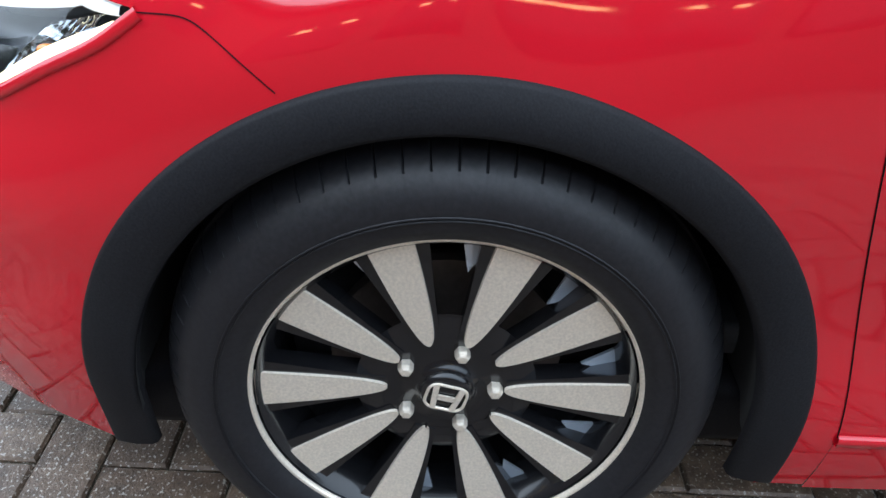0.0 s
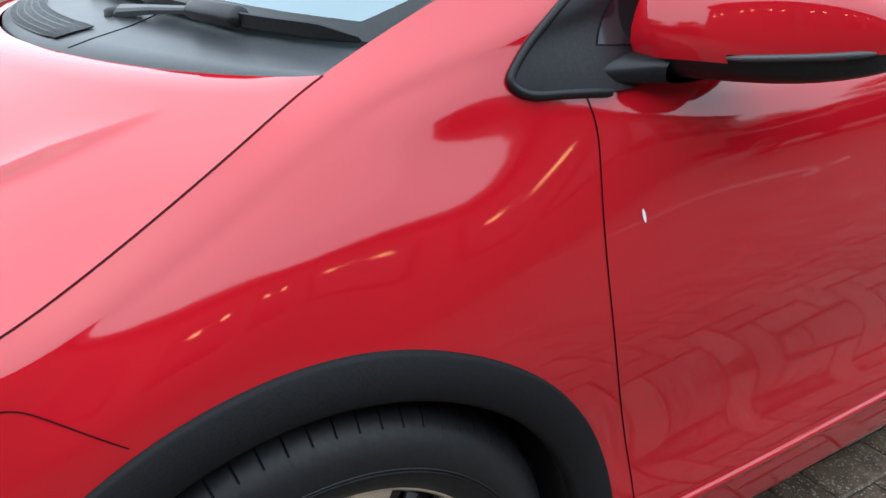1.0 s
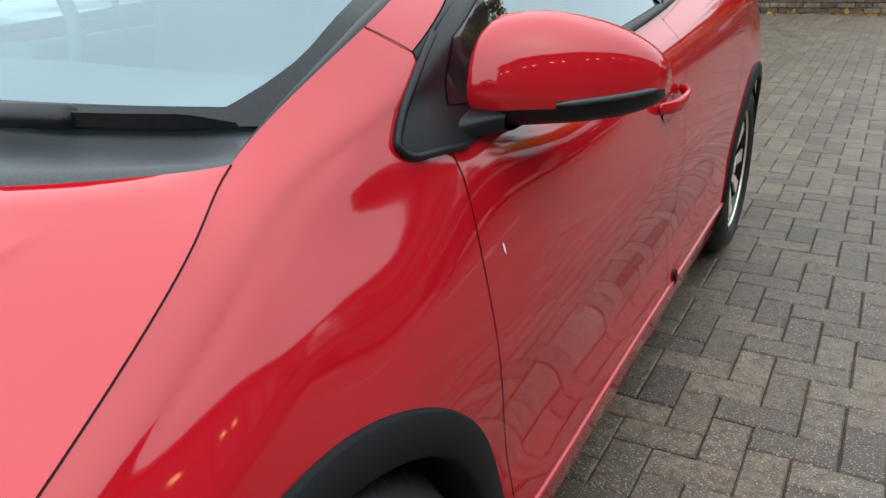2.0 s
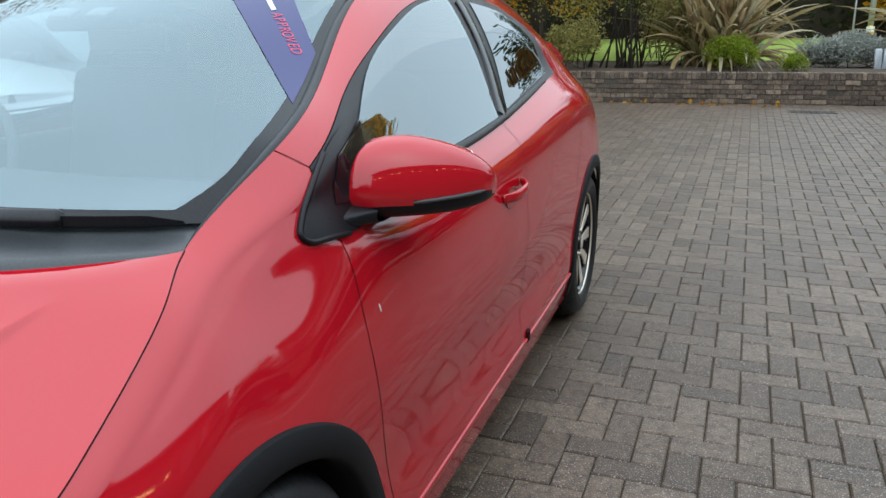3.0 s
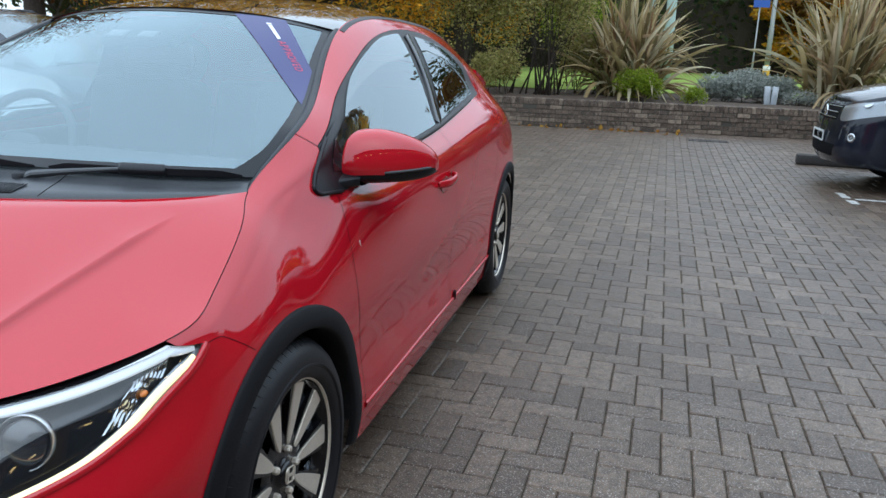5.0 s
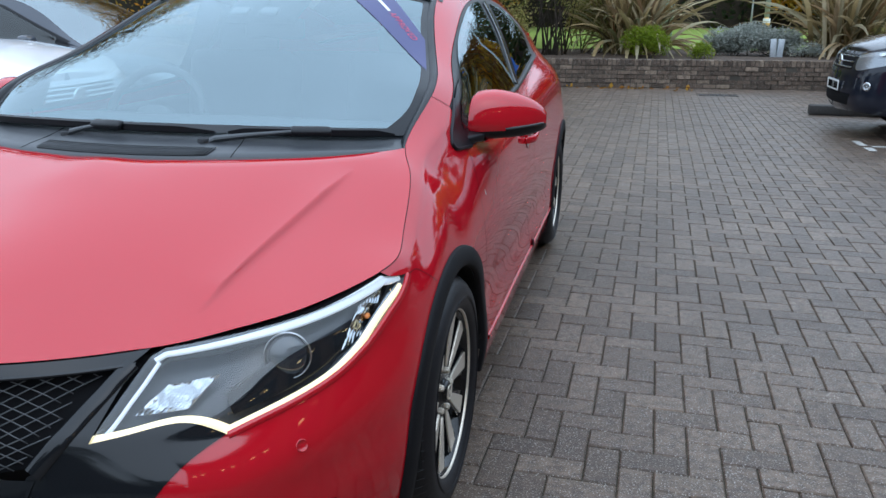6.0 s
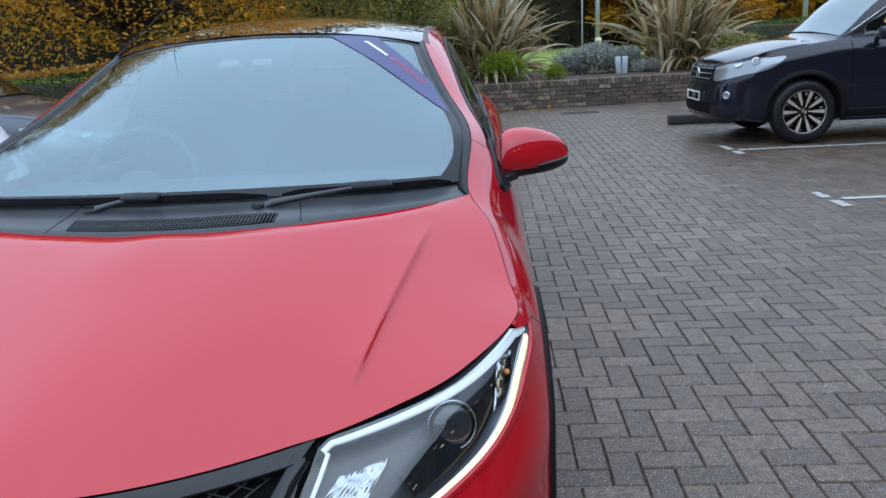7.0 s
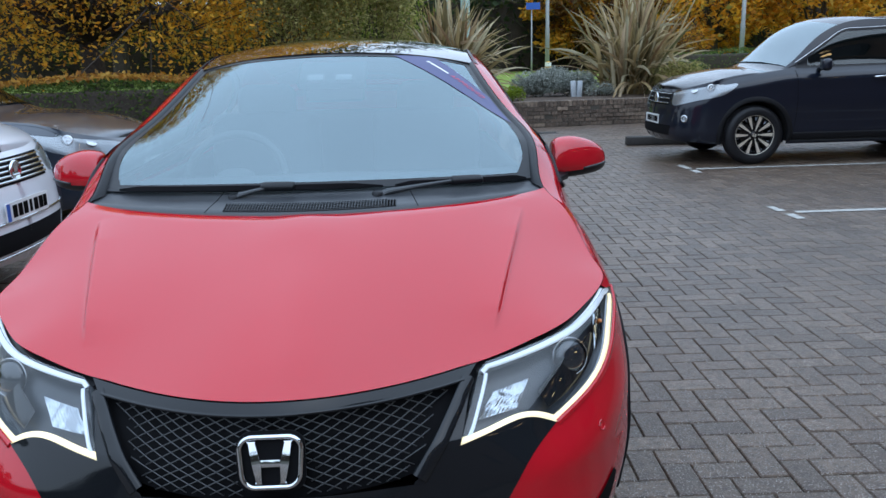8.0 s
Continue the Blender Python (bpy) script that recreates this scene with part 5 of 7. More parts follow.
def headlamp(m):
    lamp = part("headlamp", mesh_of([], []), None, car, "lit projector headlamp with a bright daytime running strip")
    outline = np.concatenate([skin.find(lamp_top), skin.find(lamp_tip), sv_line(lamp_low, 40, (1, 1, 1)), sv_line(lamp_foot, 24, (1, 1, 1))[1:], sv_line([(.380, -.802, .561), (.431, -.668, .674)], 10, (1, 1, 1))[1:-1]])
    skin.panel("lens_cover", None, LAMP_GLASS, lamp, mirror=m, lift=.001, sv_outline=outline)
    skin.panel("lamp_housing", None, LAMP_DARK, lamp, mirror=m, lift=-.055, sv_outline=outline)
    mid = outline.mean(0)
    # housing walls
    A, B = skin.at(outline) + skin.normal(outline) * -.002, skin.at(outline) + skin.normal(outline) * -.056
    n = len(A)
    V = np.r_[A, B] * [m, 1, 1]
    F = [[i, (i + 1) % n, n + (i + 1) % n, n + i] for i in range(n)]
    part("lamp_bezel", mesh_of(V, F, "lamp_bezel"), LAMP_GREY, lamp)
    # bright strips: below the whole lamp, and a paler one along the top
    def shift(line, d):
        sv = line.copy()
        d = np.broadcast_to(d, len(sv))[:, None]
        T = np.gradient(sv, axis=0)
        T /= np.linalg.norm(T, axis=1, keepdims=True) + 1e-9
        return sv + np.stack([-T[:, 1], T[:, 0]], 1) * d
    low = sv_line(lamp_low, 60, (1, 1, 1))
    foot = sv_line(lamp_foot, 40, (1, 1, 1))
    f = np.linspace(0, 1, len(low))
    inset = np.interp(f, [0, .05, .12, .35, 1], [.008, .022, .030, .020, .0105])
    for line, name, wd, d in ((low, "running_light", np.interp(f, [0, .12, .5, 1], [.008, .013, .016, .0165]), inset), (foot, "running_light", .0175, .0120)):
        a = shift(line, d)
        if np.linalg.norm(a.mean(0) - mid) > np.linalg.norm(line.mean(0) - mid):
            a = shift(line, -d)
        if line is low:
            tray = .5 * (line + a)
            a, wd = a[2:], wd[2:]
            skin.ribbon("strip_tray", None, np.interp(f, [0, .12, .4, 1], [.010, .030, .022, .012]), LAMP_GREY, lamp, lift=-.016, thick=.003, mirror=m, sv=tray, label="pale grey tray beside the light strip")
        skin.ribbon(name, None, wd, RUNNING, lamp, lift=-.010, thick=.005, mirror=m, sv=a, label="warm white glowing light strip")
    lip = shift(low, -.008)
    if np.linalg.norm(lip.mean(0) - mid) < np.linalg.norm(low.mean(0) - mid):
        lip = shift(low, .008)
    skin.ribbon("bumper_lip", None, .014, PAINT, lamp, lift=-.001, thick=.005, mirror=m, sv=lip, label="raised red bumper edge below the lamp")
    # dark strip added behind the bonnet gap, in place of its shade
    skin.ribbon("lamp_gap_backing", None, .030, BLACK_TRIM, lamp, lift=-.022, thick=.004, mirror=m, sv=skin.find(lamp_top) + [0, -.008])
    top = np.concatenate([skin.find(lamp_top), skin.find(lamp_tip)[:6]])
    a = shift(top, .012)
    if np.linalg.norm(a.mean(0) - mid) > np.linalg.norm(top.mean(0) - mid):
        a = shift(top, -.012)
    skin.ribbon("light_guide", None, np.interp(np.linspace(0, 1, len(a)), [0, .5, .8, 1], [.011, .019, .022, .010]), GUIDE, lamp, lift=-.010, thick=.004, mirror=m, sv=a)
    ins = skin.find([(.437, -.672, .668), (.384, -.795, .565)])
    skin.ribbon("light_guide", None, .008, GUIDE, lamp, lift=-.008, thick=.003, mirror=m, sv=np.linspace(ins[0] + [.012, .005], ins[1] + [.014, -.005], 12))
    # projector with its ring
    c = skin.find([(.655, -.555, .655)])[0]
    p, nrm = Vector(skin.at([c])[0]), Vector(skin.normal([c])[0])
    d = (nrm * .5 + Vector((.1, -1, 0.05)).normalized()).normalized()
    p = p - nrm * .036
    p.x *= m
    d.x *= m
    turn = d.to_track_quat("Z", "Y").to_matrix().to_4x4()
    bm = bmesh.new()
    lathe(bm, [(-.004, .047), (.009, .0465), (.011, .045), (.009, .0435), (.0, .043)], 40, "z")
    bmesh.ops.transform(bm, matrix=Matrix.Translation(p) @ turn, verts=bm.verts)
    part("projector_ring", bm, CHROME_SOFT, lamp)
    bm = bmesh.new()
    lathe(bm, [(.004 + .018 * math.cos(a), .040 * math.sin(a)) for a in np.linspace(math.pi / 2, 0.02, 9)], 32, "z")
    bmesh.ops.transform(bm, matrix=Matrix.Translation(p) @ turn, verts=bm.verts)
    part("projector_lens", bm, LENS_DARK, lamp)
    # faceted reflector towards the grille, and a small one near the tip
    def facets(name, a, b, n1, n2, depth, jit):
        A, B = skin.find([a])[0], skin.find([b])[0]
        sv = np.array([[A[0] + (B[0] - A[0]) * i / n1 + .25 * (A[1] - B[1]) * (k / n2 - .5), A[1] + (B[1] - A[1]) * k / n2] for i in range(n1 + 1) for k in range(n2 + 1)])
        flute = np.array([math.cos(math.pi * i) * jit for i in range(n1 + 1) for k in range(n2 + 1)])[:, None]
        P = skin.at(sv) - skin.normal(sv) * (depth + flute)
        F = [[i * (n2 + 1) + k, i * (n2 + 1) + k + 1, (i + 1) * (n2 + 1) + k + 1, (i + 1) * (n2 + 1) + k] for i in range(n1) for k in range(n2)]
        me = mesh_of(P * [m, 1, 1], F if m > 0 else [f[::-1] for f in F], name)
        part(name, me, REFLECTOR, lamp, smooth=True)
    facets("reflector", (.455, -.71, .652), (.535, -.70, .605), 20, 5, .030, .0026)
    facets("indicator", (.745, -.43, .712), (.795, -.385, .672), 16, 4, .030, .0011)
    # amber bulb near the tip
    c = skin.find([(.772, -.405, .692)])[0]
    p = Vector((skin.at([c])[0] - skin.normal([c])[0] * .026) * [m, 1, 1])
    bm = bmesh.new()
    lathe(bm, [(.010 * math.cos(a), .006 * math.sin(a)) for a in np.linspace(0, math.pi, 9)], 14, "y", p)
    part("indicator_bulb", bm, AMBER, lamp, "small amber indicator bulb")
    # black mask under the projector
    skin.panel("lamp_mask", None, GLOSS_BLACK, lamp, mirror=m, lift=-.034, sv_outline=np.concatenate([
        sv_line([(.575, -.67, .625), (.63, -.60, .655), (.70, -.52, .675), (.745, -.455, .685)], 16, (1, 1, 1)), sv_line([(.77, -.47, .665), (.735, -.525, .63), (.67, -.60, .60), (.60, -.68, .583)], 16, (1, 1, 1))]))


def nose():
    """Grille, its frame and the emblem."""
    grille = part("front_grille", mesh_of([], []), None, car, "black honeycomb grille with gloss black frame")
    top = skin.at(top_edge(0, skin.find([(.43, -.65, .69)])[0, 0], 24) + [0, .004])
    low = [(.380, -.802, .561), (.32, -.83, .53), (.2, -.865, .505), (0, -.893, .50)]
    skin.panel("grille_backing", None, GRILLE_DARK, grille, lift=-.022, both=True, sv_outline=np.concatenate([
        skin.find(top), sv_line([(.431, -.668, .674), (.380, -.802, .561)], 8, (1, 1, 1)), sv_line(low, 16, (1, 1, 1))[1:]]))
    # crossing wires
    bm = bmesh.new()
    for sgn in (1, -1):
        for k in range(-26, 27):
            pts = []
            for z in np.linspace(.515, .672, 14):
                x = .040 * k + sgn * (z - .60) * 2.05
                half = .275 + (z - .515) * .62
                if abs(x) < half and not (abs(x) < .062 and z < .66):
                    pts.append((x, z))
            if len(pts) > 1:
                sv = skin.find([(abs(x), -.85, z) for x, z in pts], (1, .1, 1))
                Q = skin.at(sv) - skin.normal(sv) * .010
                Q[:, 0] *= np.sign([x if x else 1 for x, z in pts])
                tube(bm, [tuple(q) for q in Q], .0012, 5)
    part("grille_mesh", bm, WIRE, grille, "thin grey crossing wires")
    # frame: top bar, slanting wings, lower lip
    def wing(m):
        skin.ribbon("grille_wing", None, np.interp(np.linspace(0, 1, 30), [0, 1], [.030, .036]), GLOSS_BLACK, grille, lift=.000, thick=.006, mirror=m, sv=sv_line([(.405, -.690, .668), (.345, -.80, .585), (.295, -.855, .515)], 30, (1, 1, 1)))
        skin.panel("grille_cheek", None, GLOSS_BLACK, grille, mirror=m, lift=.002, sv_outline=np.concatenate([
            sv_line([(.412, -.685, .668), (.380, -.802, .561)], 12, (1, 1, 1)), sv_line(lamp_foot, 24, (1, 1, 1))[::-1][1:],
            sv_line([(.597, -.706, .558), (.545, -.748, .52), (.50, -.79, .47), (.46, -.83, .40), (.43, -.84, .32), (.42, -.82, .21)], 24, (1, 1, 1))[1:],
            skin.find([(.30, -.85, .3), (.25, -.87, .45), (.285, -.86, .51)]), sv_line([(.30, -.85, .52), (.35, -.79, .595), (.405, -.69, .668)], 12, (1, 1, 1))]))
    mirrored(wing)
    se = skin.find([(.425, -.67, .68)])[0, 0]
    skin.panel("grille_bar", None, GLOSS_BLACK, grille, both=True, lift=.001, label="gloss black bar under the bonnet edge", sv_outline=[(q, .006) for q in np.linspace(0, se, 30)] + [(q, .046) for q in np.linspace(se - .02, 0, 30)])
    for m in (1, -1):
        q = np.linspace(0, se - .03, 40)
        skin.ribbon("grille_bar", None, .008, GLOSS_BLACK, grille, lift=0, thick=.006, mirror=m, sv=np.stack([q, q * 0 + .050], 1))
    s0 = skin.find([(.30, -.86, .505)])[0]
    skin.panel("lower_lip", None, GLOSS_BLACK, grille, both=True, lift=.004, sv_outline=np.concatenate([
        np.linspace((0, skin.find([(0, -.9, .515)])[0, 1]), s0, 12), skin.find([(.27, -.87, .43), (.2, -.9, .40), (0, -.92, .40)])]))
    skin.panel("lower_bumper", None, ARCH_PLASTIC, grille, both=True, lift=.000, sv_outline=np.concatenate([
        skin.find([(0, -.92, .41), (.2, -.9, .41), (.30, -.87, .43), (.30, -.85, .22), (.15, -.88, .22), (0, -.89, .22)])]))
    # chrome emblem: a frame with two uprights and a bar
    c = skin.find([(0, -.886, .592)])[0]
    p = Vector(skin.at([c])[0])
    lean = math.atan2(.892 - .866, .675 - .575)
    turn = Matrix.Rotation(math.pi / 2 - lean * .8, 4, "X")
    at = Matrix.Translation(p + Vector((0, -.004, .0))) @ turn
    em = part("emblem", prism(bmesh.new(), [(x * 1.0, y) for x, y in rounded(.136, .122, .03)], at, .006, .002), GRILLE_DARK, grille, "chrome emblem on a black plate", smooth=40)
    bm = bmesh.new()
    ring = [(x, y) for x, y in rounded(.118, .100, .026, 7)]
    ring = [(x * (1 + .06 * (y / .05)), y) for x, y in ring]
    tube(bm, [at @ Vector((x, y, .010)) for x, y in ring], .0055, 10, closed=True)
    part("emblem_frame", bm, CHROME, em)
    for sx in (1, -1):
        bm = bmesh.new()
        o = [(sx * .016, -.043), (sx * .031, -.043), (sx * .034, 0), (sx * .046, .043), (sx * .027, .043), (sx * .019, .0)]
        prism(bm, o if sx > 0 else o[::-1], at @ Matrix.Translation((0, 0, .006)), .009, .003)
        part("emblem_bar", bm, CHROME, em, smooth=40)
    bm = bmesh.new()
    prism(bm, [(-.02, -.010), (.02, -.010), (.02, .006), (-.02, .006)], at @ Matrix.Translation((0, 0, .006)), .008, .003)
    part("emblem_bar", bm, CHROME, em, smooth=40)
    # side intake
    def intake(m):
        skin.panel("side_intake", None, GRILLE_DARK, car, mirror=m, lift=.003, label="black lower intake", sv_outline=np.concatenate([
            sv_line([(.63, -.73, .32), (.69, -.66, .355), (.74, -.59, .385)], 14, (1, 1, 1)), sv_line([(.755, -.575, .365), (.745, -.60, .30), (.68, -.70, .25), (.62, -.74, .26)], 14, (1, 1, 1))]))
        c = skin.find([(.69, -.625, .505)])[0]
        q, nn = Vector(skin.at([c])[0]), Vector(skin.normal([c])[0])
        bm = bmesh.new()
        lathe(bm, [(.0005, .0125), (.0025, .0115), (.0025, .0105), (.001, .010), (.0018, .0), ], 24, "z")
        bmesh.ops.transform(bm, matrix=Matrix.Diagonal((m, 1, 1, 1)) @ Matrix.Translation(q) @ nn.to_track_quat("Z", "Y").to_matrix().to_4x4(), verts=bm.verts)
        part("parking_sensor", bm, PAINT, car, "small round parking sensor")
    mirrored(intake)

def wheel(parent, centre, m, name="wheel", radius=.317, width=.215, rim_r=.2215, style="petal", spokes=10):
    """An alloy wheel with tyre; m: the side to which its face looks."""
    w = part(name, mesh_of([], []), None, parent, "black and machined silver alloy wheel")

    def place(bm):
        bmesh.ops.transform(bm, matrix=Matrix.Translation(centre) @ Matrix.Diagonal((m, 1, 1, 1)), verts=bm.verts)
        if m < 0:
            bmesh.ops.reverse_faces(bm, faces=bm.faces)
        return bm
    R, h, q = radius, width / 2, rim_r
    bm = bmesh.new()
    side = R - q
    prof = [(h - .020, q - .006), (h - .006, q + .004), (h + .000, q + side * .18), (h + .003, q + side * .40), (h - .001, q + side * .60), (h - .013, q + side * .76), (h - .027, q + side * .87), (h - .042, q + side * .945), (h - .058, R - .0018),
            (h - .060, R - .008), (h - .067, R - .008), (h - .070, R), (.010, R), (.007, R - .008), (-.007, R - .008), (-.010, R), (-h + .070, R), (-h + .067, R - .008), (-h + .060, R - .008), (-h + .058, R - .0018), (-h + .03, q + side * .88), (-h, q + side * .5), (-h + .02, q)]
    steps = 288
    cols = []
    for i in range(steps):
        a = radians(5 * (i // 4) + (0, .28, .56, 2.8)[i % 4])
        c, s = math.cos(a), math.sin(a)
        sipe = [.0035 if i % 4 == 1 and 6 <= k <= 8 else 0 for k in range(len(prof))]
        cols.append([bm.verts.new((x, (r - d) * c, (r - d) * s)) for d, (x, r) in zip(sipe, prof)])
    for i in range(steps):
        a, b = cols[i], cols[(i + 1) % steps]
        for k in range(len(prof) - 1):
            bm.faces.new((a[k], a[k + 1], b[k + 1], b[k]))
    bmesh.ops.recalc_face_normals(bm, faces=bm.faces)
    tyre = part("tyre", place(bm), RUBBER, w, "black low-profile tyre with tread blocks", smooth=35)
    bm = bmesh.new()
    for rr in (q + side * .30, q + side * .34):
        lathe(bm, [(h + .0018, rr - .0012), (h + .0045, rr), (h + .0018, rr + .0012)], 96, "x")
    part("sidewall_rib", place(bm), RUBBER, tyre)
    # barrel and lip
    bm = bmesh.new()
    lathe(bm, [(h - .020, q - .008), (h - .03, q - .017), (h - .06, q - .028), (-h + .02, q - .028), (-h, q)], 80, "x")
    part("rim_barrel", place(bm), RIM_BLACK, w)
    bm = bmesh.new()
    lathe(bm, [(h - .020, q - .0054), (h - .0145, q - .0050), (h - .0125, q - .0026), (h - .0128, q + .0002), (h - .017, q + .0018)], 96, "x")
    part("rim_lip", place(bm), ALLOY, w, "bright machined rim lip")
    face = h - .022
    # hub disc, dark pockets
    bm = bmesh.new()
    lathe(bm, [(face - .022, .105), (face - .016, .088), (face - .018, .060), (face - .020, .040), (face - .014, .034), (face - .010, .030), (face - .009, .0)], 48, "x")
    part("hub", place(bm), RIM_BLACK, w)
    n = spokes
    for k in range(n):
        a = 2 * math.pi * k / n
        turn = Matrix.Rotation(a, 4, "X")
        bm = bmesh.new()
        # dark spoke body
        r0, r1 = .070, q - .012
        o = [(r0, -.013), (r0 + .06, -.024), (r1, -.041), (r1, .041), (r0 + .06, .024), (r0, .013)]
        lo = [bm.verts.new((face - .045 + .012 * (r - r0) / (r1 - r0), r, t * .92)) for r, t in o]
        hi = [bm.verts.new((face - .016 + .010 * (r - r0) / (r1 - r0), r, t)) for r, t in o]
        for i in range(6):
            bm.faces.new((lo[i], lo[(i + 1) % 6], hi[(i + 1) % 6], hi[i]))
        bm.faces.new(hi)
        bmesh.ops.transform(bm, matrix=turn, verts=bm.verts)
        bmesh.ops.recalc_face_normals(bm, faces=bm.faces)
        part("spoke", place(bm), RIM_BLACK, w, smooth=None)
        # machined petal on its face
        bm = bmesh.new()
        rs = .068 + (q - .074) * np.linspace(0, 1, 18) ** 1.5
        pts = []
        for r in rs:
            f = (r - .068) / (q - .074)
            hw = (.0262 if style == "petal" else .021) * f ** .52 * (1 - .06 * f) + .0006
            pts.append((r, hw, face - .0125 + .0095 * f))
        up = [bm.verts.new((x, r, t)) for r, t, x in pts]
        dn = [bm.verts.new((x, r, -t)) for r, t, x in pts]
        ub = [bm.verts.new((x - .004, r, t + .001)) for r, t, x in pts]
        db = [bm.verts.new((x - .004, r, -t - .001)) for r, t, x in pts]
        for i in range(17):
            bm.faces.new((up[i], up[i + 1], dn[i + 1], dn[i]))
            bm.faces.new((ub[i], ub[i + 1], up[i + 1], up[i]))
            bm.faces.new((dn[i], dn[i + 1], db[i + 1], db[i]))
        bmesh.ops.transform(bm, matrix=turn, verts=bm.verts)
        bmesh.ops.recalc_face_normals(bm, faces=bm.faces)
        part("spoke_face", place(bm), ALLOY, w, smooth=20)
        # triangle between neighbouring spokes, its blue-grey painted as the pocket's reflection
        bm = bmesh.new()
        b = a + math.pi / n * .62
        v = [bm.verts.new(p) for p in ((face - .034, q - .020, -.024), (face - .034, q - .020, .017), (face - .028, q - .066, .003))]
        bm.faces.new(v)
        bmesh.ops.transform(bm, matrix=Matrix.Rotation(b, 4, "X"), verts=bm.verts)
        bmesh.ops.solidify(bm, geom=bm.faces[:], thickness=.004)
        part("pocket_reflection", place(bm), ALLOY_REFLECTION, w, smooth=None)
    for k in range(5):
        a = 2 * math.pi * k / 5 + .03
        bm = bmesh.new()
        lathe(bm, [(-.012, .0092), (.007, .0090), (.011, .0075), (.0125, .005), (.0125, 0)], 6, "x")
        bmesh.ops.translate(bm, vec=(face - .016, .057 * math.cos(a), .057 * math.sin(a)), verts=bm.verts)
        bmesh.ops.recalc_face_normals(bm, faces=bm.faces)
        part("wheel_nut", place(bm), ALLOY, w, smooth=None)
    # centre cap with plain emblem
    bm = bmesh.new()
    lathe(bm, [(face - .010, .031), (face - .004, .029), (face - .002, .024), (face - .001, 0)], 36, "x")
    cap = part("centre_cap", place(bm), RIM_BLACK, w)
    at = Matrix.Translation((face, 0, 0)) @ Matrix.Rotation(radians(-14), 4, "X") @ Matrix.Rotation(math.pi / 2, 4, "Y") @ Matrix.Rotation(math.pi / 2, 4, "Z")
    bm = bmesh.new()
    tube(bm, [at @ Vector((x, y, .0006)) for x, y in rounded(.046, .036, .011)], .0019, 6, closed=True)
    for sx in (1, -1):
        prism(bm, [(sx * .008, -.017), (sx * .0145, -.017), (sx * .019, .017), (sx * .012, .017)][::sx], at, .0024)
    prism(bm, [(-.011, -.004), (.011, -.004), (.011, .003), (-.011, .003)], at, .0024)
    part("cap_emblem", place(bm), ALLOY, cap, smooth=40)
    # brake disc behind
    bm = bmesh.new()
    lathe(bm, [(face - .075, .06), (face - .075, .14), (face - .097, .14), (face - .097, .06)], 48, "x")
    part("brake_disc", place(bm), BRAKE, w, smooth=40)
    # back plate
    bm = bmesh.new()
    lathe(bm, [(-.03, q - .03), (-.035, 0.0)], 48, "x")
    part("brake_shield", place(bm), ARCH_PLASTIC, w)
    return w


def wheel_well(cy, m):
    bm = bmesh.new()
    a = np.linspace(radians(183), radians(-3), 40)
    rows = []
    for x, r in ((.866, .3435), (.85, .346), (.80, .362), (.55, .372), (.50, .05)):
        rows.append([bm.verts.new((m * x, cy + r * math.cos(t), .322 + r * math.sin(t))) for t in a])
    for k in range(4):
        for i in range(39):
            bm.faces.new((rows[k][i], rows[k][i + 1], rows[k + 1][i + 1], rows[k + 1][i]))
    part("wheel_well", bm, WELL, car)


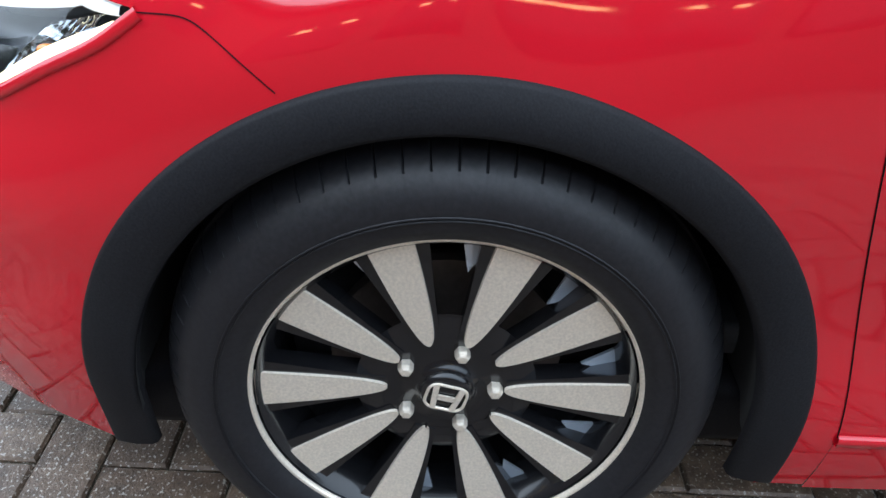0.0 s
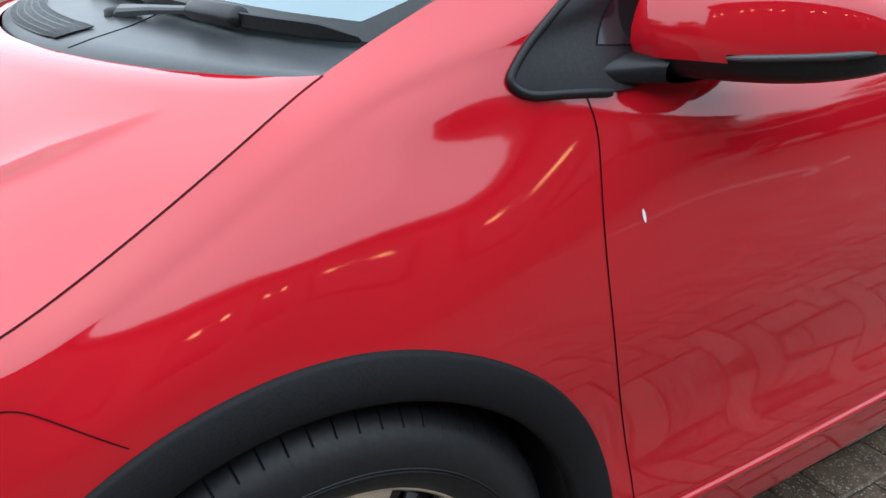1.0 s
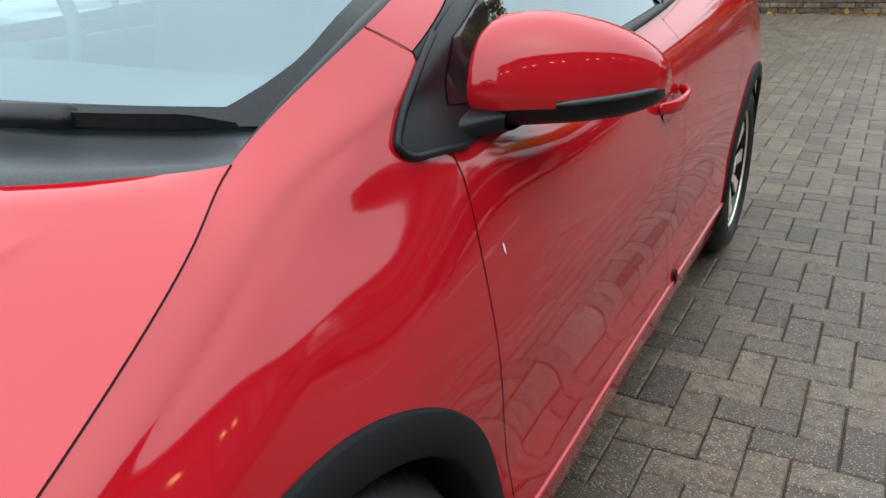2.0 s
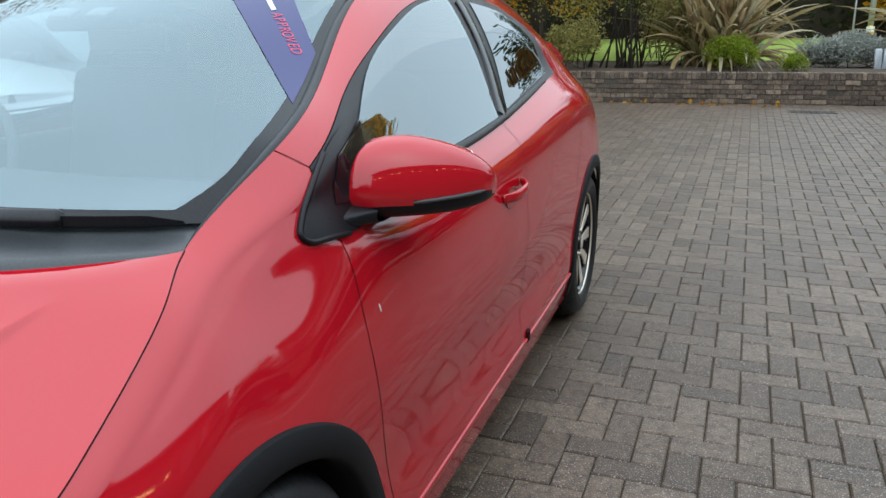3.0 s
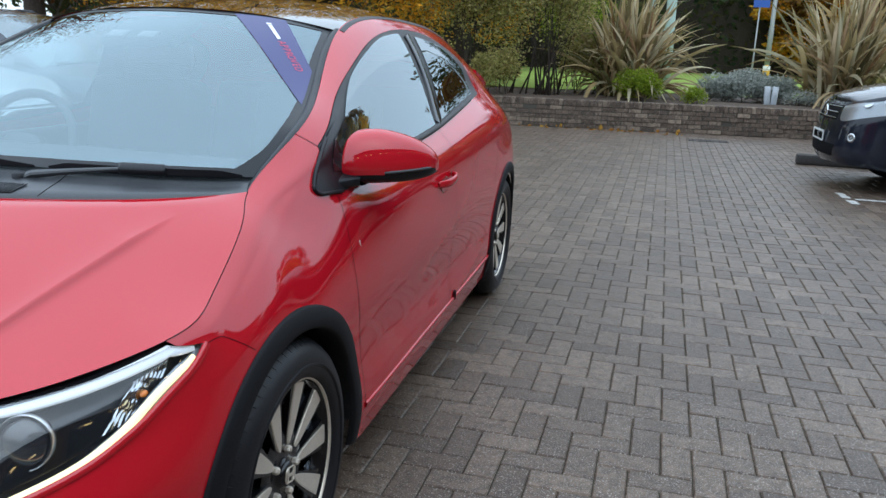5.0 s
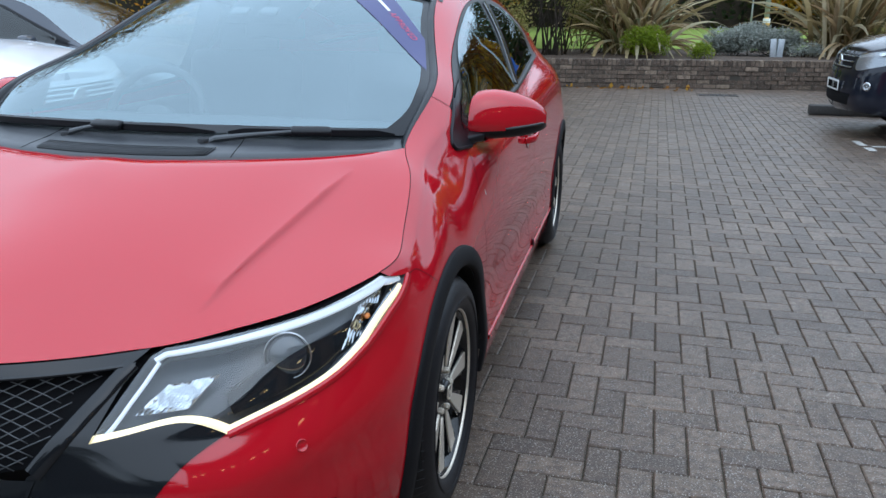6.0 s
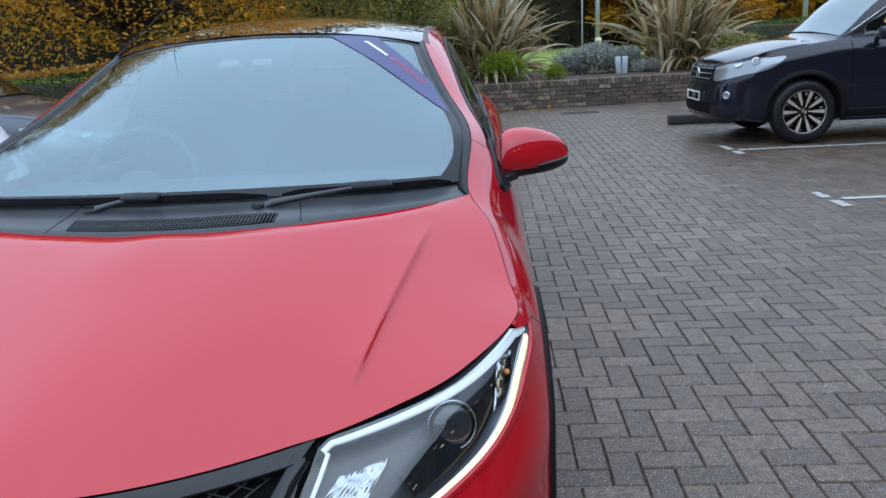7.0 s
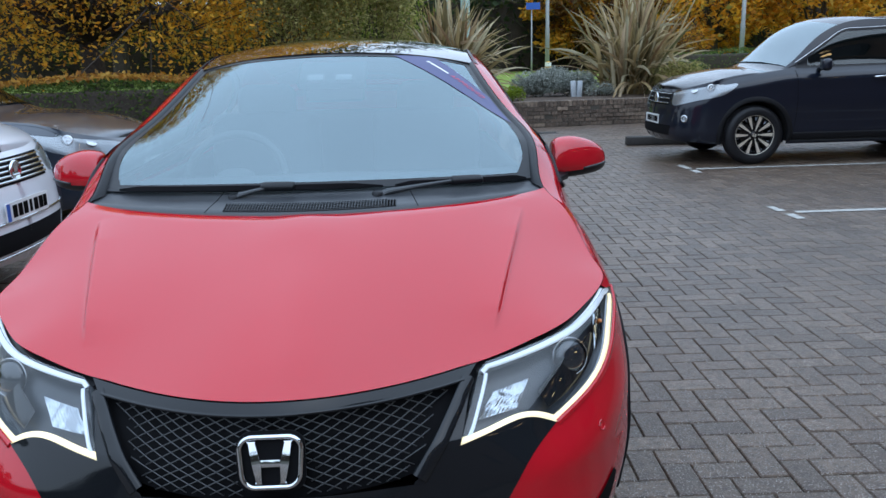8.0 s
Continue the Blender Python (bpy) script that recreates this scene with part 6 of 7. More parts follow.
def door_mirror(m):
    """Housing with red shell, black base and stalk."""
    mir = part("door_mirror", mesh_of([], []), None, car, "red door mirror with black base")

    def section(f):
        """Outline across the housing at f from the inner end 0 to the tip 1: (y, z) points."""
        x = .800 + .213 * f
        end = math.sqrt(max(0.0, 1 - max(0, (f - .45) / .55) ** 2.6)) if f > .45 else 1.0
        start = min(1, .86 + .14 * math.sqrt(min(1, f / .08)))
        zt = .948 + .122 * (.955 + .055 * math.sin(min(1, f / .3) * math.pi / 2)) * start * (.30 + .70 * end) - .016 * max(0, f - .35) / .35 * end
        zb = .923 + .012 * f + .022 * (1 - end)
        yf = .440 + .105 * f ** 1.6 + .06 * (1 - end)
        yb = .585 + .055 * f
        out = []
        for a in np.linspace(0, 2 * math.pi, 36, endpoint=False):
            c, s = math.cos(a), math.sin(a)
            e = .62
            yy = (yf + yb) / 2 + (yb - yf) / 2 * math.copysign(abs(c) ** e, c)
            zz = (zb + zt) / 2 + (zt - zb) / 2 * math.copysign(abs(s) ** .72, s)
            yy += .022 * max(0, (zz - .98) / .09) * (1 if c < 0 else 0)
            out.append((m * x, yy, zz))
        return out
    fs = [0, .01, .03, .07, .13, .2, .3, .4, .5, .6, .7, .78, .85, .90, .94, .97, .99, 1.0]
    rows = np.array([section(f) for f in fs])
    n = 36

    def shell(name, keep, mat, label=""):
        F = []
        for i in range(len(fs) - 1):
            for k in range(n):
                f = [i * n + k, i * n + (k + 1) % n, (i + 1) * n + (k + 1) % n, (i + 1) * n + k]
                z = rows.reshape(-1, 3)[f][:, 2].mean()
                y = rows.reshape(-1, 3)[f][:, 1].mean()
                if keep(z, y, fs[i]):
                    F.append(f)
        if name == "mirror_shell":
            F.append(list(range(n)))
        F.append(list(range((len(fs) - 1) * n, len(fs) * n))) if name == "mirror_shell" else None
        me = mesh_of(rows.reshape(-1, 3), F, name)
        bm = bmesh.new()
        bm.from_mesh(me)
        bmesh.ops.delete(bm, geom=[v for v in bm.verts if not v.link_faces], context="VERTS")
        bmesh.ops.recalc_face_normals(bm, faces=bm.faces)
        part(name, bm, mat, mir, label, smooth=55)
    shell("mirror_shell", lambda z, y, f: z > .952 + .018 * f, PAINT)
    shell("mirror_base", lambda z, y, f: z <= .952 + .018 * f, BLACK_TRIM, "black lower mirror casing")
    # repeater strip along the outer half of the joint
    bm = bmesh.new()
    edge = []
    for f in (.5, .58, .66, .74, .8, .86, .90, .94, .97):
        sec = np.array(section(f))
        k = np.argmin(np.abs(sec[:, 2] - .956 - .018 * f) + (sec[:, 1] > sec[:, 1].mean()))
        edge.append((sec[k, 0] + m * .001, sec[k, 1] - .0015, .953 + .018 * f))
    tube(bm, edge, [.002] + [.0038] * (len(edge) - 2) + [.002], 8)
    part("repeater_lamp", bm, GREY_PLASTIC, mir, "thin grey indicator strip")
    # arm: a wedge sweeping from the corner trim into the casing
    bm = bmesh.new()
    st = []
    for f in np.linspace(0, 1, 12):
        x = .772 + .075 * f
        y0, y1 = .318 + .135 * f ** .85, .520 + .060 * f
        z0, z1 = .921 + .002 * f, .944 + .010 * f
        ring = []
        for a in np.linspace(0, 2 * math.pi, 24, endpoint=False):
            c, q = math.cos(a), math.sin(a)
            y = (y0 + y1) / 2 + (y1 - y0) / 2 * math.copysign(abs(c) ** .55, c)
            z = (z0 + z1) / 2 + (z1 - z0) / 2 * math.copysign(abs(q) ** .6, q)
            if q > 0:
                z += .026 * (1 - f) * min(1, (y - y0) / (y1 - y0) * 1.4) + .010 * f * (y - y0) / (y1 - y0)
            ring.append(bm.verts.new((m * x, y, z)))
        st.append(ring)
    for i in range(11):
        for k in range(24):
            bm.faces.new((st[i][k], st[i][(k + 1) % 24], st[i + 1][(k + 1) % 24], st[i + 1][k]))
    bmesh.ops.recalc_face_normals(bm, faces=bm.faces)
    part("mirror_stalk", bm, BLACK_TRIM, mir, smooth=40)
    # the glass, on the rear side
    bm = bmesh.new()
    prism(bm, rounded(.155, .080, .03), Matrix.Translation((m * .895, .640, .998)) @ Matrix.Rotation(radians(-90), 4, "X"), .004)
    part("mirror_glass", bm, CHROME, mir, smooth=None)


def door_handle(y, z, m, lift=0.0):
    c = skin.find([(.87, y, z)], (.2, 1, 1))[0]
    p, nn = Vector(skin.at([c])[0]), Vector(skin.normal([c])[0])
    h = part("door_handle", mesh_of([], []), None, car, "red pull handle with a scooped cup")
    # cup: shallow dish
    bm = bmesh.new()
    lathe(bm, [(.0015, .050), (.001, .046), (-.006, .034), (-.012, .02), (-.014, 0)], 32, "x")
    bmesh.ops.transform(bm, matrix=Matrix.Translation((p.x + .002, y, z)) @ Matrix.Diagonal((1, 1.15, .62, 1)), verts=bm.verts)
    bmesh.ops.transform(bm, matrix=Matrix.Diagonal((m, 1, 1, 1)), verts=bm.verts)
    part("handle_cup", bm, PAINT, h)
    bm = bmesh.new()
    pts = smooth_line([(p.x + .002, y - .085, z + .012), (p.x + .022, y - .06, z + .014), (p.x + .034, y, z + .018), (p.x + .026, y + .07, z + .024), (p.x + .004, y + .10, z + .027)], 16)
    rings = []
    for i, q in enumerate(pts):
        f = i / 15
        r = .016 * (.75 + .25 * math.sin(math.pi * f))
        rings.append([bm.verts.new((m * (q[0] + .45 * r * math.cos(a)), q[1], q[2] + r * math.sin(a))) for a in np.linspace(0, 2 * math.pi, 14, endpoint=False)])
    for i in range(15):
        for k in range(14):
            bm.faces.new((rings[i][k], rings[i][(k + 1) % 14], rings[i + 1][(k + 1) % 14], rings[i + 1][k]))
    bm.faces.new(rings[0])
    bm.faces.new(rings[-1])
    bmesh.ops.recalc_face_normals(bm, faces=bm.faces)
    part("handle_bar", bm, PAINT, h)


def wiper(root, joint, u0, u1, w0, w1):
    """A blade lying on the glass from u0 to u1, carried at its joint (a share of its length) by an arm from its root on the cowl."""
    w = part("wiper", mesh_of([], []), None, car, "black windscreen wiper resting on the glass")
    n = 30
    out = Vector((0, -.55, .83))
    line = [screen_point(u0 + (u1 - u0) * k / n, w0 + (w1 - w0) * k / n) + out * .004 for k in range(n + 1)]
    mid = line[int(n * joint)]
    d = (line[-1] - line[0]).normalized()
    side = d.cross(out).normalized()
    turn = Matrix((d, side, out)).transposed().to_4x4()
    # blade with its sloping spoiler
    prof = [(-.006, 0), (-.0075, .006), (-.003, .013), (.0005, .019), (.003, .019), (.0045, .008), (.005, 0)]
    bm = bmesh.new()
    rings = []
    for k, p in enumerate(line):
        f = min(1, .35 + 6 * min(k, n - k) / n)
        rings.append([bm.verts.new(p + side * -a * f + out * b * f) for a, b in prof])
    for a, b in zip(rings[:-1], rings[1:]):
        for k in range(len(prof)):
            bm.faces.new((a[k], a[(k + 1) % len(prof)], b[(k + 1) % len(prof)], b[k]))
    bm.faces.new(rings[0])
    bm.faces.new(list(reversed(rings[-1])))
    bmesh.ops.recalc_face_normals(bm, faces=bm.faces)
    part("wiper_blade", bm, BLACK_TRIM, w, smooth=30)
    # joint cover
    bm = bmesh.new()
    box(bm, (.105, .030, .022), turn=turn, where=mid + out * .013, bevel=.009, seg=3)
    part("wiper_cap", bm, BLACK_TRIM, w)
    # arm: a flat bar, broad at its root
    root = Vector(root)
    bm = bmesh.new()
    top = mid + out * .018
    pts = [root, root.lerp(top, .12) + out * .010, root.lerp(top, .45) + out * .008, root.lerp(top, .8) + out * .003, top]
    rings = []
    for k, p in enumerate(pts):
        a = (top - root).normalized()
        b = a.cross(out).normalized()
        hw, ht = (.010, .009, .006, .0045, .005)[k], (.006, .007, .005, .004, .004)[k]
        rings.append([bm.verts.new(p + b * x * hw + out * z * ht) for x, z in ((-1, -1), (-1, .5), (-.5, 1), (.5, 1), (1, .5), (1, -1))])
    for a, b in zip(rings[:-1], rings[1:]):
        for k in range(6):
            bm.faces.new((a[k], a[(k + 1) % 6], b[(k + 1) % 6], b[k]))
    bm.faces.new(rings[0])
    bm.faces.new(list(reversed(rings[-1])))
    bmesh.ops.recalc_face_normals(bm, faces=bm.faces)
    part("wiper_arm", bm, COWL_PLASTIC, w, smooth=30)
    bm = bmesh.new()
    lathe(bm, [(-.004, .018), (.010, .017), (.014, .012), (.015, 0)], 20, "z", root)
    part("arm_root", bm, BLACK_TRIM, w)


def sticker():
    """Blue band across a corner of the windscreen with white and red printing."""
    corner = [screen_point(*c) for c in ((.42, .985), (.73, .985), (.985, .66), (.985, .41))]

    def at(q):
        """The place on the glass above a point of the flat band."""
        u, w = q.x / .58, .8
        for _ in range(5):
            p, pu, pw = screen_point(u, w), screen_point(u - .01, w), screen_point(u, w - .01)
            du, dw = (p - pu) / .01, (p - pw) / .01
            e, up = q - p, Vector((0, .82, .57))
            es, us, ws = e.dot(up), du.dot(up), dw.dot(up)
            det = du.x * ws - dw.x * us
            u += (e.x * ws - dw.x * es) / det
            w += (du.x * es - e.x * us) / det
            u, w = min(.99, max(.2, u)), min(.99, max(.2, w))
        return screen_point(u, w) + Vector((0, -.0012, .0016))

    def spot(f, g):
        return at(corner[0].lerp(corner[3], f).lerp(corner[1].lerp(corner[2], f), g))
    n = 16
    P = np.array([[spot(f, g) for f in np.linspace(0, 1, n)] for g in np.linspace(0, 1, 6)])
    st = part("screen_band", grid_mesh("screen_band", P), BAND_BLUE, car, "blue dealer band across the windscreen corner")

    def strip(f0, f1, g0, g1, mat, name):
        Q = np.array([[spot(f, g) + Vector((0, -.0006, .0010)) for f in np.linspace(f0, f1, 10)] for g in np.linspace(g0, g1, 3)])
        part(name, grid_mesh(name, Q), mat, st)
    strip(.17, .40, .53, .62, WHITE_PRINT, "band_print")
    strip(.13, .16, .52, .63, WHITE_PRINT, "band_print")
    # the printed word, each letter laid along the band
    word = "APPROVED"
    for k, ch in enumerate(word):
        f = .45 + .047 * k
        g = .50
        c = bpy.data.curves.new("letter", "FONT")
        c.body, c.size, c.align_x = ch, .034, "CENTER"
        tmp = bpy.data.objects.new("letter", c)
        scene.collection.objects.link(tmp)
        me = bpy.data.meshes.new_from_object(tmp.evaluated_get(bpy.context.evaluated_depsgraph_get()))
        bpy.data.objects.remove(tmp)
        bpy.data.curves.remove(c)
        q = lambda ff, gg: spot(ff, gg) + Vector((0, -.0006, .0010))
        o, ex, ey = q(f, g), (q(f + .02, g) - q(f - .02, g)).normalized(), (q(f, g + .1) - q(f, g - .1))
        ez = ex.cross(ey).normalized()
        ey = ez.cross(ex)
        mtx = Matrix((ex, ey, ez)).transposed().to_4x4()
        mtx.translation = o
        me.transform(mtx)
        part("band_letter", me, RED_PRINT, st, smooth=None)


def seat(x, y):
    s = part("front_seat", mesh_of([], []), None, car, "dark cloth front seat")
    for name, size, where, ry in (("seat_cushion", (.50, .50, .16), (x, y, .52), 6), ("seat_back", (.48, .16, .62), (x, y + .32, .83), -14), ("headrest", (.26, .11, .18), (x, y + .42, 1.17), -10)):
        bm = bmesh.new()
        box(bm, size, where, Matrix.Rotation(radians(ry), 4, "X"), bevel=.05, seg=3)
        part(name, bm, CLOTH, s)


def interior():
    bm = bmesh.new()
    prof = [(-.02, .965), (.10, .975), (.30, .985), (.48, .975), (.55, .93), (.56, .80), (.52, .55)]
    rows = [[bm.verts.new((x, y + .14 * abs(x / .66) ** 2, z - .02 * abs(x / .66))) for y, z in prof] for x in np.linspace(-.66, .66, 21)]
    for i in range(20):
        for k in range(len(prof) - 1):
            bm.faces.new((rows[i][k], rows[i + 1][k], rows[i + 1][k + 1], rows[i][k + 1]))
    bmesh.ops.recalc_face_normals(bm, faces=bm.faces)
    part("dashboard", bm, DASH, car, "dark moulded dashboard")
    seat(-.36, .95)
    seat(.36, .95)
    bm = bmesh.new()
    box(bm, (1.10, .55, .16), (0, 1.85, .55), bevel=.05)
    box(bm, (1.10, .16, .55), (0, 2.15, .82), Matrix.Rotation(radians(-18), 4, "X"), bevel=.05)
    part("rear_bench", bm, CLOTH, car)
    # steering wheel in front of the right-hand seat
    st = part("steering_wheel", mesh_of([], []), None, car, "black three-spoke steering wheel")
    t = Matrix.Translation((-.36, .62, .93)) @ Matrix.Rotation(radians(66), 4, "X")
    bm = bmesh.new()
    tube(bm, [t @ Vector((.185 * math.cos(a), .185 * math.sin(a), 0)) for a in np.linspace(0, 2 * math.pi, 40, endpoint=False)], .015, 8, closed=True)
    part("wheel_rim", bm, DASH, st)
    bm = bmesh.new()
    prism(bm, rounded(.16, .13, .05), t @ Matrix.Translation((0, -.02, -.02)), .04, .01)
    for a in (0, 180, 270):
        tube(bm, [t @ Vector((.05 * math.cos(radians(a)), .05 * math.sin(radians(a)), 0)), t @ Vector((.18 * math.cos(radians(a)), .18 * math.sin(radians(a)), 0))], .016, 6)
    part("wheel_hub", bm, DASH, st)
    # sensor box and mirror behind the top of the screen
    box_ = part("sensor_housing", mesh_of([], []), None, car, "grey sensor and mirror housing behind the windscreen")
    bm = bmesh.new()
    o = screen_point(.0, .86)
    box(bm, (.26, .19, .035), o + Vector((0, .02, -.035)), Matrix.Rotation(radians(24), 4, "X"), bevel=.012)
    part("sensor_cover", bm, SENSOR_BLACK, box_)
    for x in (-.055, .045):
        bm = bmesh.new()
        box(bm, (.062, .045, .012), screen_point(x / .55, .77) + Vector((0, .01, -.014)), Matrix.Rotation(radians(24), 4, "X"), bevel=.004)
        part("sensor_window", bm, PALE_PLASTIC, box_)
    bm = bmesh.new()
    box(bm, (.23, .03, .07), (0, .86, 1.235), bevel=.012)
    part("rear_view_mirror", bm, DASH, car)
    # cabin floor and door linings keep the inside dark
    bm = bmesh.new()
    box(bm, (1.50, 2.9, .05), (0, 1.5, .34), bevel=.01)
    part("cabin_floor", bm, DASH, car)
    for m in (1, -1):
        bm = bmesh.new()
        box(bm, (.06, 1.95, .55), (m * .70, 1.42, .66), bevel=.02)
        part("door_lining", bm, DASH, car)


mirrored(body_panels)
hood()
windscreen()
roof()
mirrored(headlamp)
nose()
for cy in (0, 2.595):
    for m in (1, -1):
        wheel(car, (m * .765, cy, .326), m, radius=.323, rim_r=.2245)
        wheel_well(cy, m)
mirrored(door_mirror)
for m in (1, -1):
    door_handle(1.30, .80, m)
wiper((.190, -.005, .966), .50, .34, .965, -.004, -.004)
wiper((-.235, .010, .966), .64, -.90, .29, .002, -.004)
sticker()
interior()
# a white paint chip on the door
c = skin.find([(.861, .427, .777)], (.2, 1, 1))[0]
skin.ribbon("paint_chip", None, [.002, .0045, .004, .0015], WHITE_PRINT, car, lift=.0012, sv=np.array([c + [0, -.008], c + [.001, -.003], c + [.002, .003], c + [.003, .008]]), label="small white chip in the paint")

# ---------------------------------------------------------------- the other parked cars
def parked_car(name, label, where, turn, spec, paint, glass, rail=None):
    """A parked car from a net of sections; nose to -y, wheels and windows as parts."""
    t = thing(name, label, "car", where, turn)
    H, W, L0, L1, wb = spec["height"], spec["width"] / 2, -spec["nose"], spec["wheelbase"] + spec["tail"], spec["wheelbase"]
    hz, bz, sz = spec["hood"], spec["belt"], spec["sill"]
    ws0, ws1, rr = spec["screen_foot"], spec["screen_top"], spec["roof_end"]
    def st(y, top, belt, k=1.0, glass=0.0, roofx=.70, low=None):
        """One section: k narrows it, glass 0..1 tells hood from cabin."""
        w = W * k
        xt = w * (.86 * (1 - glass) + roofx * glass)
        xb = w * (.90 * (1 - glass) + .90 * glass)
        zb = belt
        return [(xt, y, top), (xt + (xb - xt) * .18, y, top - (top - zb) * .14), (xt + (xb - xt) * .55, y, top - (top - zb) * .52), (xb, y, zb), (w * .955, y, zb - .05), (w * .99, y, zb - .18), (w, y, zb - .38), (w * .985, y, sz + .18), (w * .975, y, sz + .04), (w * .93, y, sz - .06)]
    def nose_st(x, y, top, k):
        return [(x * f, y - d, z) for f, d, z in ((.97, 0, top), (.975, .02, top - .03), (.98, .04, top - .06), (.985, .06, top - .10), (.99, .08, top - .16), (1, .10, top - .24), (1, .11, top - .32), (1, .12, sz + .18), (.99, .11, sz + .04), (.97, .06, sz - .04))]
    net = [nose_st(.0, L0 + .10, hz - .16, 0), nose_st(W * .45, L0 + .13, hz - .155, 0), nose_st(W * .75, L0 + .22, hz - .12, 0), nose_st(W * .92, L0 + .42, hz - .06, 0),
           st(-.30, hz - .01, hz - .05, .97), st(.0, hz + .03, hz + .0, .99), st(ws0, bz + .04, bz, .995, .12), st((ws0 + ws1) / 2, (bz + H) / 2 + .03, bz + .005, 1, .62),
           st(ws1, H - .07, bz + .01, 1, 1), st((ws1 + rr) / 2, H - .02, bz + .02, 1, 1), st(rr, H - .06, bz + .04, .99, 1), st(L1 - .22, bz + .16, bz + .05, .97, .7), st(L1 - .02, bz + .02, bz - .02, .90, .5)]
    net[0] = [(0, y, z) for x, y, z in net[0]]
    ghost = [[(-x, y, z) for x, y, z in s] for s in (net[2], net[1])]
    A = np.array(ghost + net)
    mid = A[:, 6]
    sk = np.r_[0, np.cumsum(np.linalg.norm(np.diff(mid, axis=0), axis=1))]
    sk -= sk[2]
    vk = [0, .06, .2, .34, .39, .52, .72, .92, 1.06, 1.16]
    K = Skin(A, sk, vk, (0, sk[-1]))
    line = lambda pts, n=24, f=(.3, 1, 1): K.find(smooth_line(pts, n), f)
    s = np.linspace(0, sk[-1], 900)
    ty = K.at(np.stack([s, s * 0], 1))[:, 1]
    at_y = lambda y: float(np.interp(y, ty[200:], s[200:]))
    vend = vk[-1]
    for m in (1, -1):
        # side with both wheel openings cut out
        out = [(q, 0) for q in np.linspace(0, sk[-1], 140)] + [(sk[-1], v) for v in np.linspace(.05, vend, 14)]
        for cy in (wb, 0):
            a = np.radians(np.linspace(-8, 188, 44))
            R = spec["tyre"] + .045
            arc = K.find([(W, cy + R * math.cos(q), spec["tyre"] + R * math.sin(q)) for q in a], (.2, 1, 1))
            out += [(arc[0, 0], vend)] + [tuple(q) for q in arc] + [(arc[-1, 0], vend)]
        out += [(0, vend)]
        K.panel("body_side", None, paint, t, mirror=m, step=.05, sv_outline=np.array(out))
        for cy in (0, wb):
            bm = bmesh.new()
            a = np.linspace(radians(192), radians(-12), 50)
            R = spec["tyre"] + .045
            rows = []
            for r, lift in ((R + .055, .002), (R + .052, .010), (R + .01, .014), (R - .002, .010), (R, -.06)):
                ln = [(W, cy + r * math.cos(q), spec["tyre"] + r * math.sin(q)) for q in a]
                P = K.at(K.find(ln, (.2, 1, 1)))
                rows.append([bm.verts.new((m * (p[0] + lift), l[1], l[2])) for p, l in zip(P, ln)])
            for i in range(4):
                for j in range(49):
                    bm.faces.new((rows[i][j], rows[i][j + 1], rows[i + 1][j + 1], rows[i + 1][j]))
            bmesh.ops.recalc_face_normals(bm, faces=bm.faces)
            part("arch_edge", bm, spec.get("arch", paint), t)
            bm = bmesh.new()
            rows = [[bm.verts.new((m * x, cy + r * math.cos(q), spec["tyre"] + r * math.sin(q))) for q in a] for x, r in ((W * .97, R), (W * .55, R), (W * .5, .05))]
            for i in range(2):
                for j in range(49):
                    bm.faces.new((rows[i][j], rows[i][j + 1], rows[i + 1][j + 1], rows[i + 1][j]))
            part("wheel_well", bm, WELL, t)
            wheel(t, (m * (W - .115), cy, spec["tyre"]), m, radius=spec["tyre"], width=.20, rim_r=spec["rim"], style="slim", spokes=spec.get("spokes", 10))
        # windows
        y0, y1 = ws0 + .22, rr + .12
        top = lambda y: float(np.interp(y, [ws0 + .1, ws1 + .05, (ws1 + rr) / 2, rr, rr + .3], [bz + .05, H - .135, H - .11, H - .145, bz + .18]))
        mids = [y0] + [y0 + (y1 - y0) * f for f in (.47, .84)] + [y1]
        ys = np.linspace(ws0 + .12, y1 + .12, 40)
        K.panel("window_trim", None, BLACK_TRIM, t, mirror=m, lift=.002, step=.05, sv_outline=np.concatenate([line([(W * .8, y, top(y) + .012) for y in ys], 40), line([(W * .9, y, bz + .02 + .01 * (y - ws0)) for y in ys[::-1]], 40)]))
        for i in range(3):
            a, b = mids[i] + .035, mids[i + 1] - .035
            yy = np.linspace(a, b, 16)
            K.panel("side_window", None, glass, t, mirror=m, lift=.006, step=.05, sv_outline=np.concatenate([line([(W * .8, y, top(y) - .015) for y in yy], 16), line([(W * .9, y, bz + .045 + .01 * (y - ws0)) for y in yy[::-1]], 16)]))
        if rail:
            K.ribbon("window_brightwork", [(W * .8, y, top(y) + .02) for y in np.linspace(ws0 + .12, rr + .2, 24)], .009, CHROME_SOFT, t, lift=.003, thick=.003, mirror=m, find=(.3, 1, 1))
        # gaps, handles, mirrors
        for y in (ws0 + .10, mids[1], mids[2] + .05):
            K.ribbon("panel_gap", [(W, y, bz), (W, y + .02, (bz + sz) / 2), (W, y, sz + .06)], .006, SEAM, t, lift=.001, mirror=m, find=(.2, 1, 1))
        for y in (mids[1] - .20, mids[2] - .22):
            c = K.find([(W, y, bz - .10)], (.2, 1, 1))
            p = K.at(c)[0]
            bm = bmesh.new()
            tube(bm, [(m * (p[0] - .005), y - .09, bz - .10), (m * (p[0] + .030), y - .07, bz - .095), (m * (p[0] + .032), y + .07, bz - .09), (m * (p[0] - .005), y + .09, bz - .088)], [.008, .012, .012, .008], 8)
            part("door_handle", bm, CHROME if rail else paint, t)
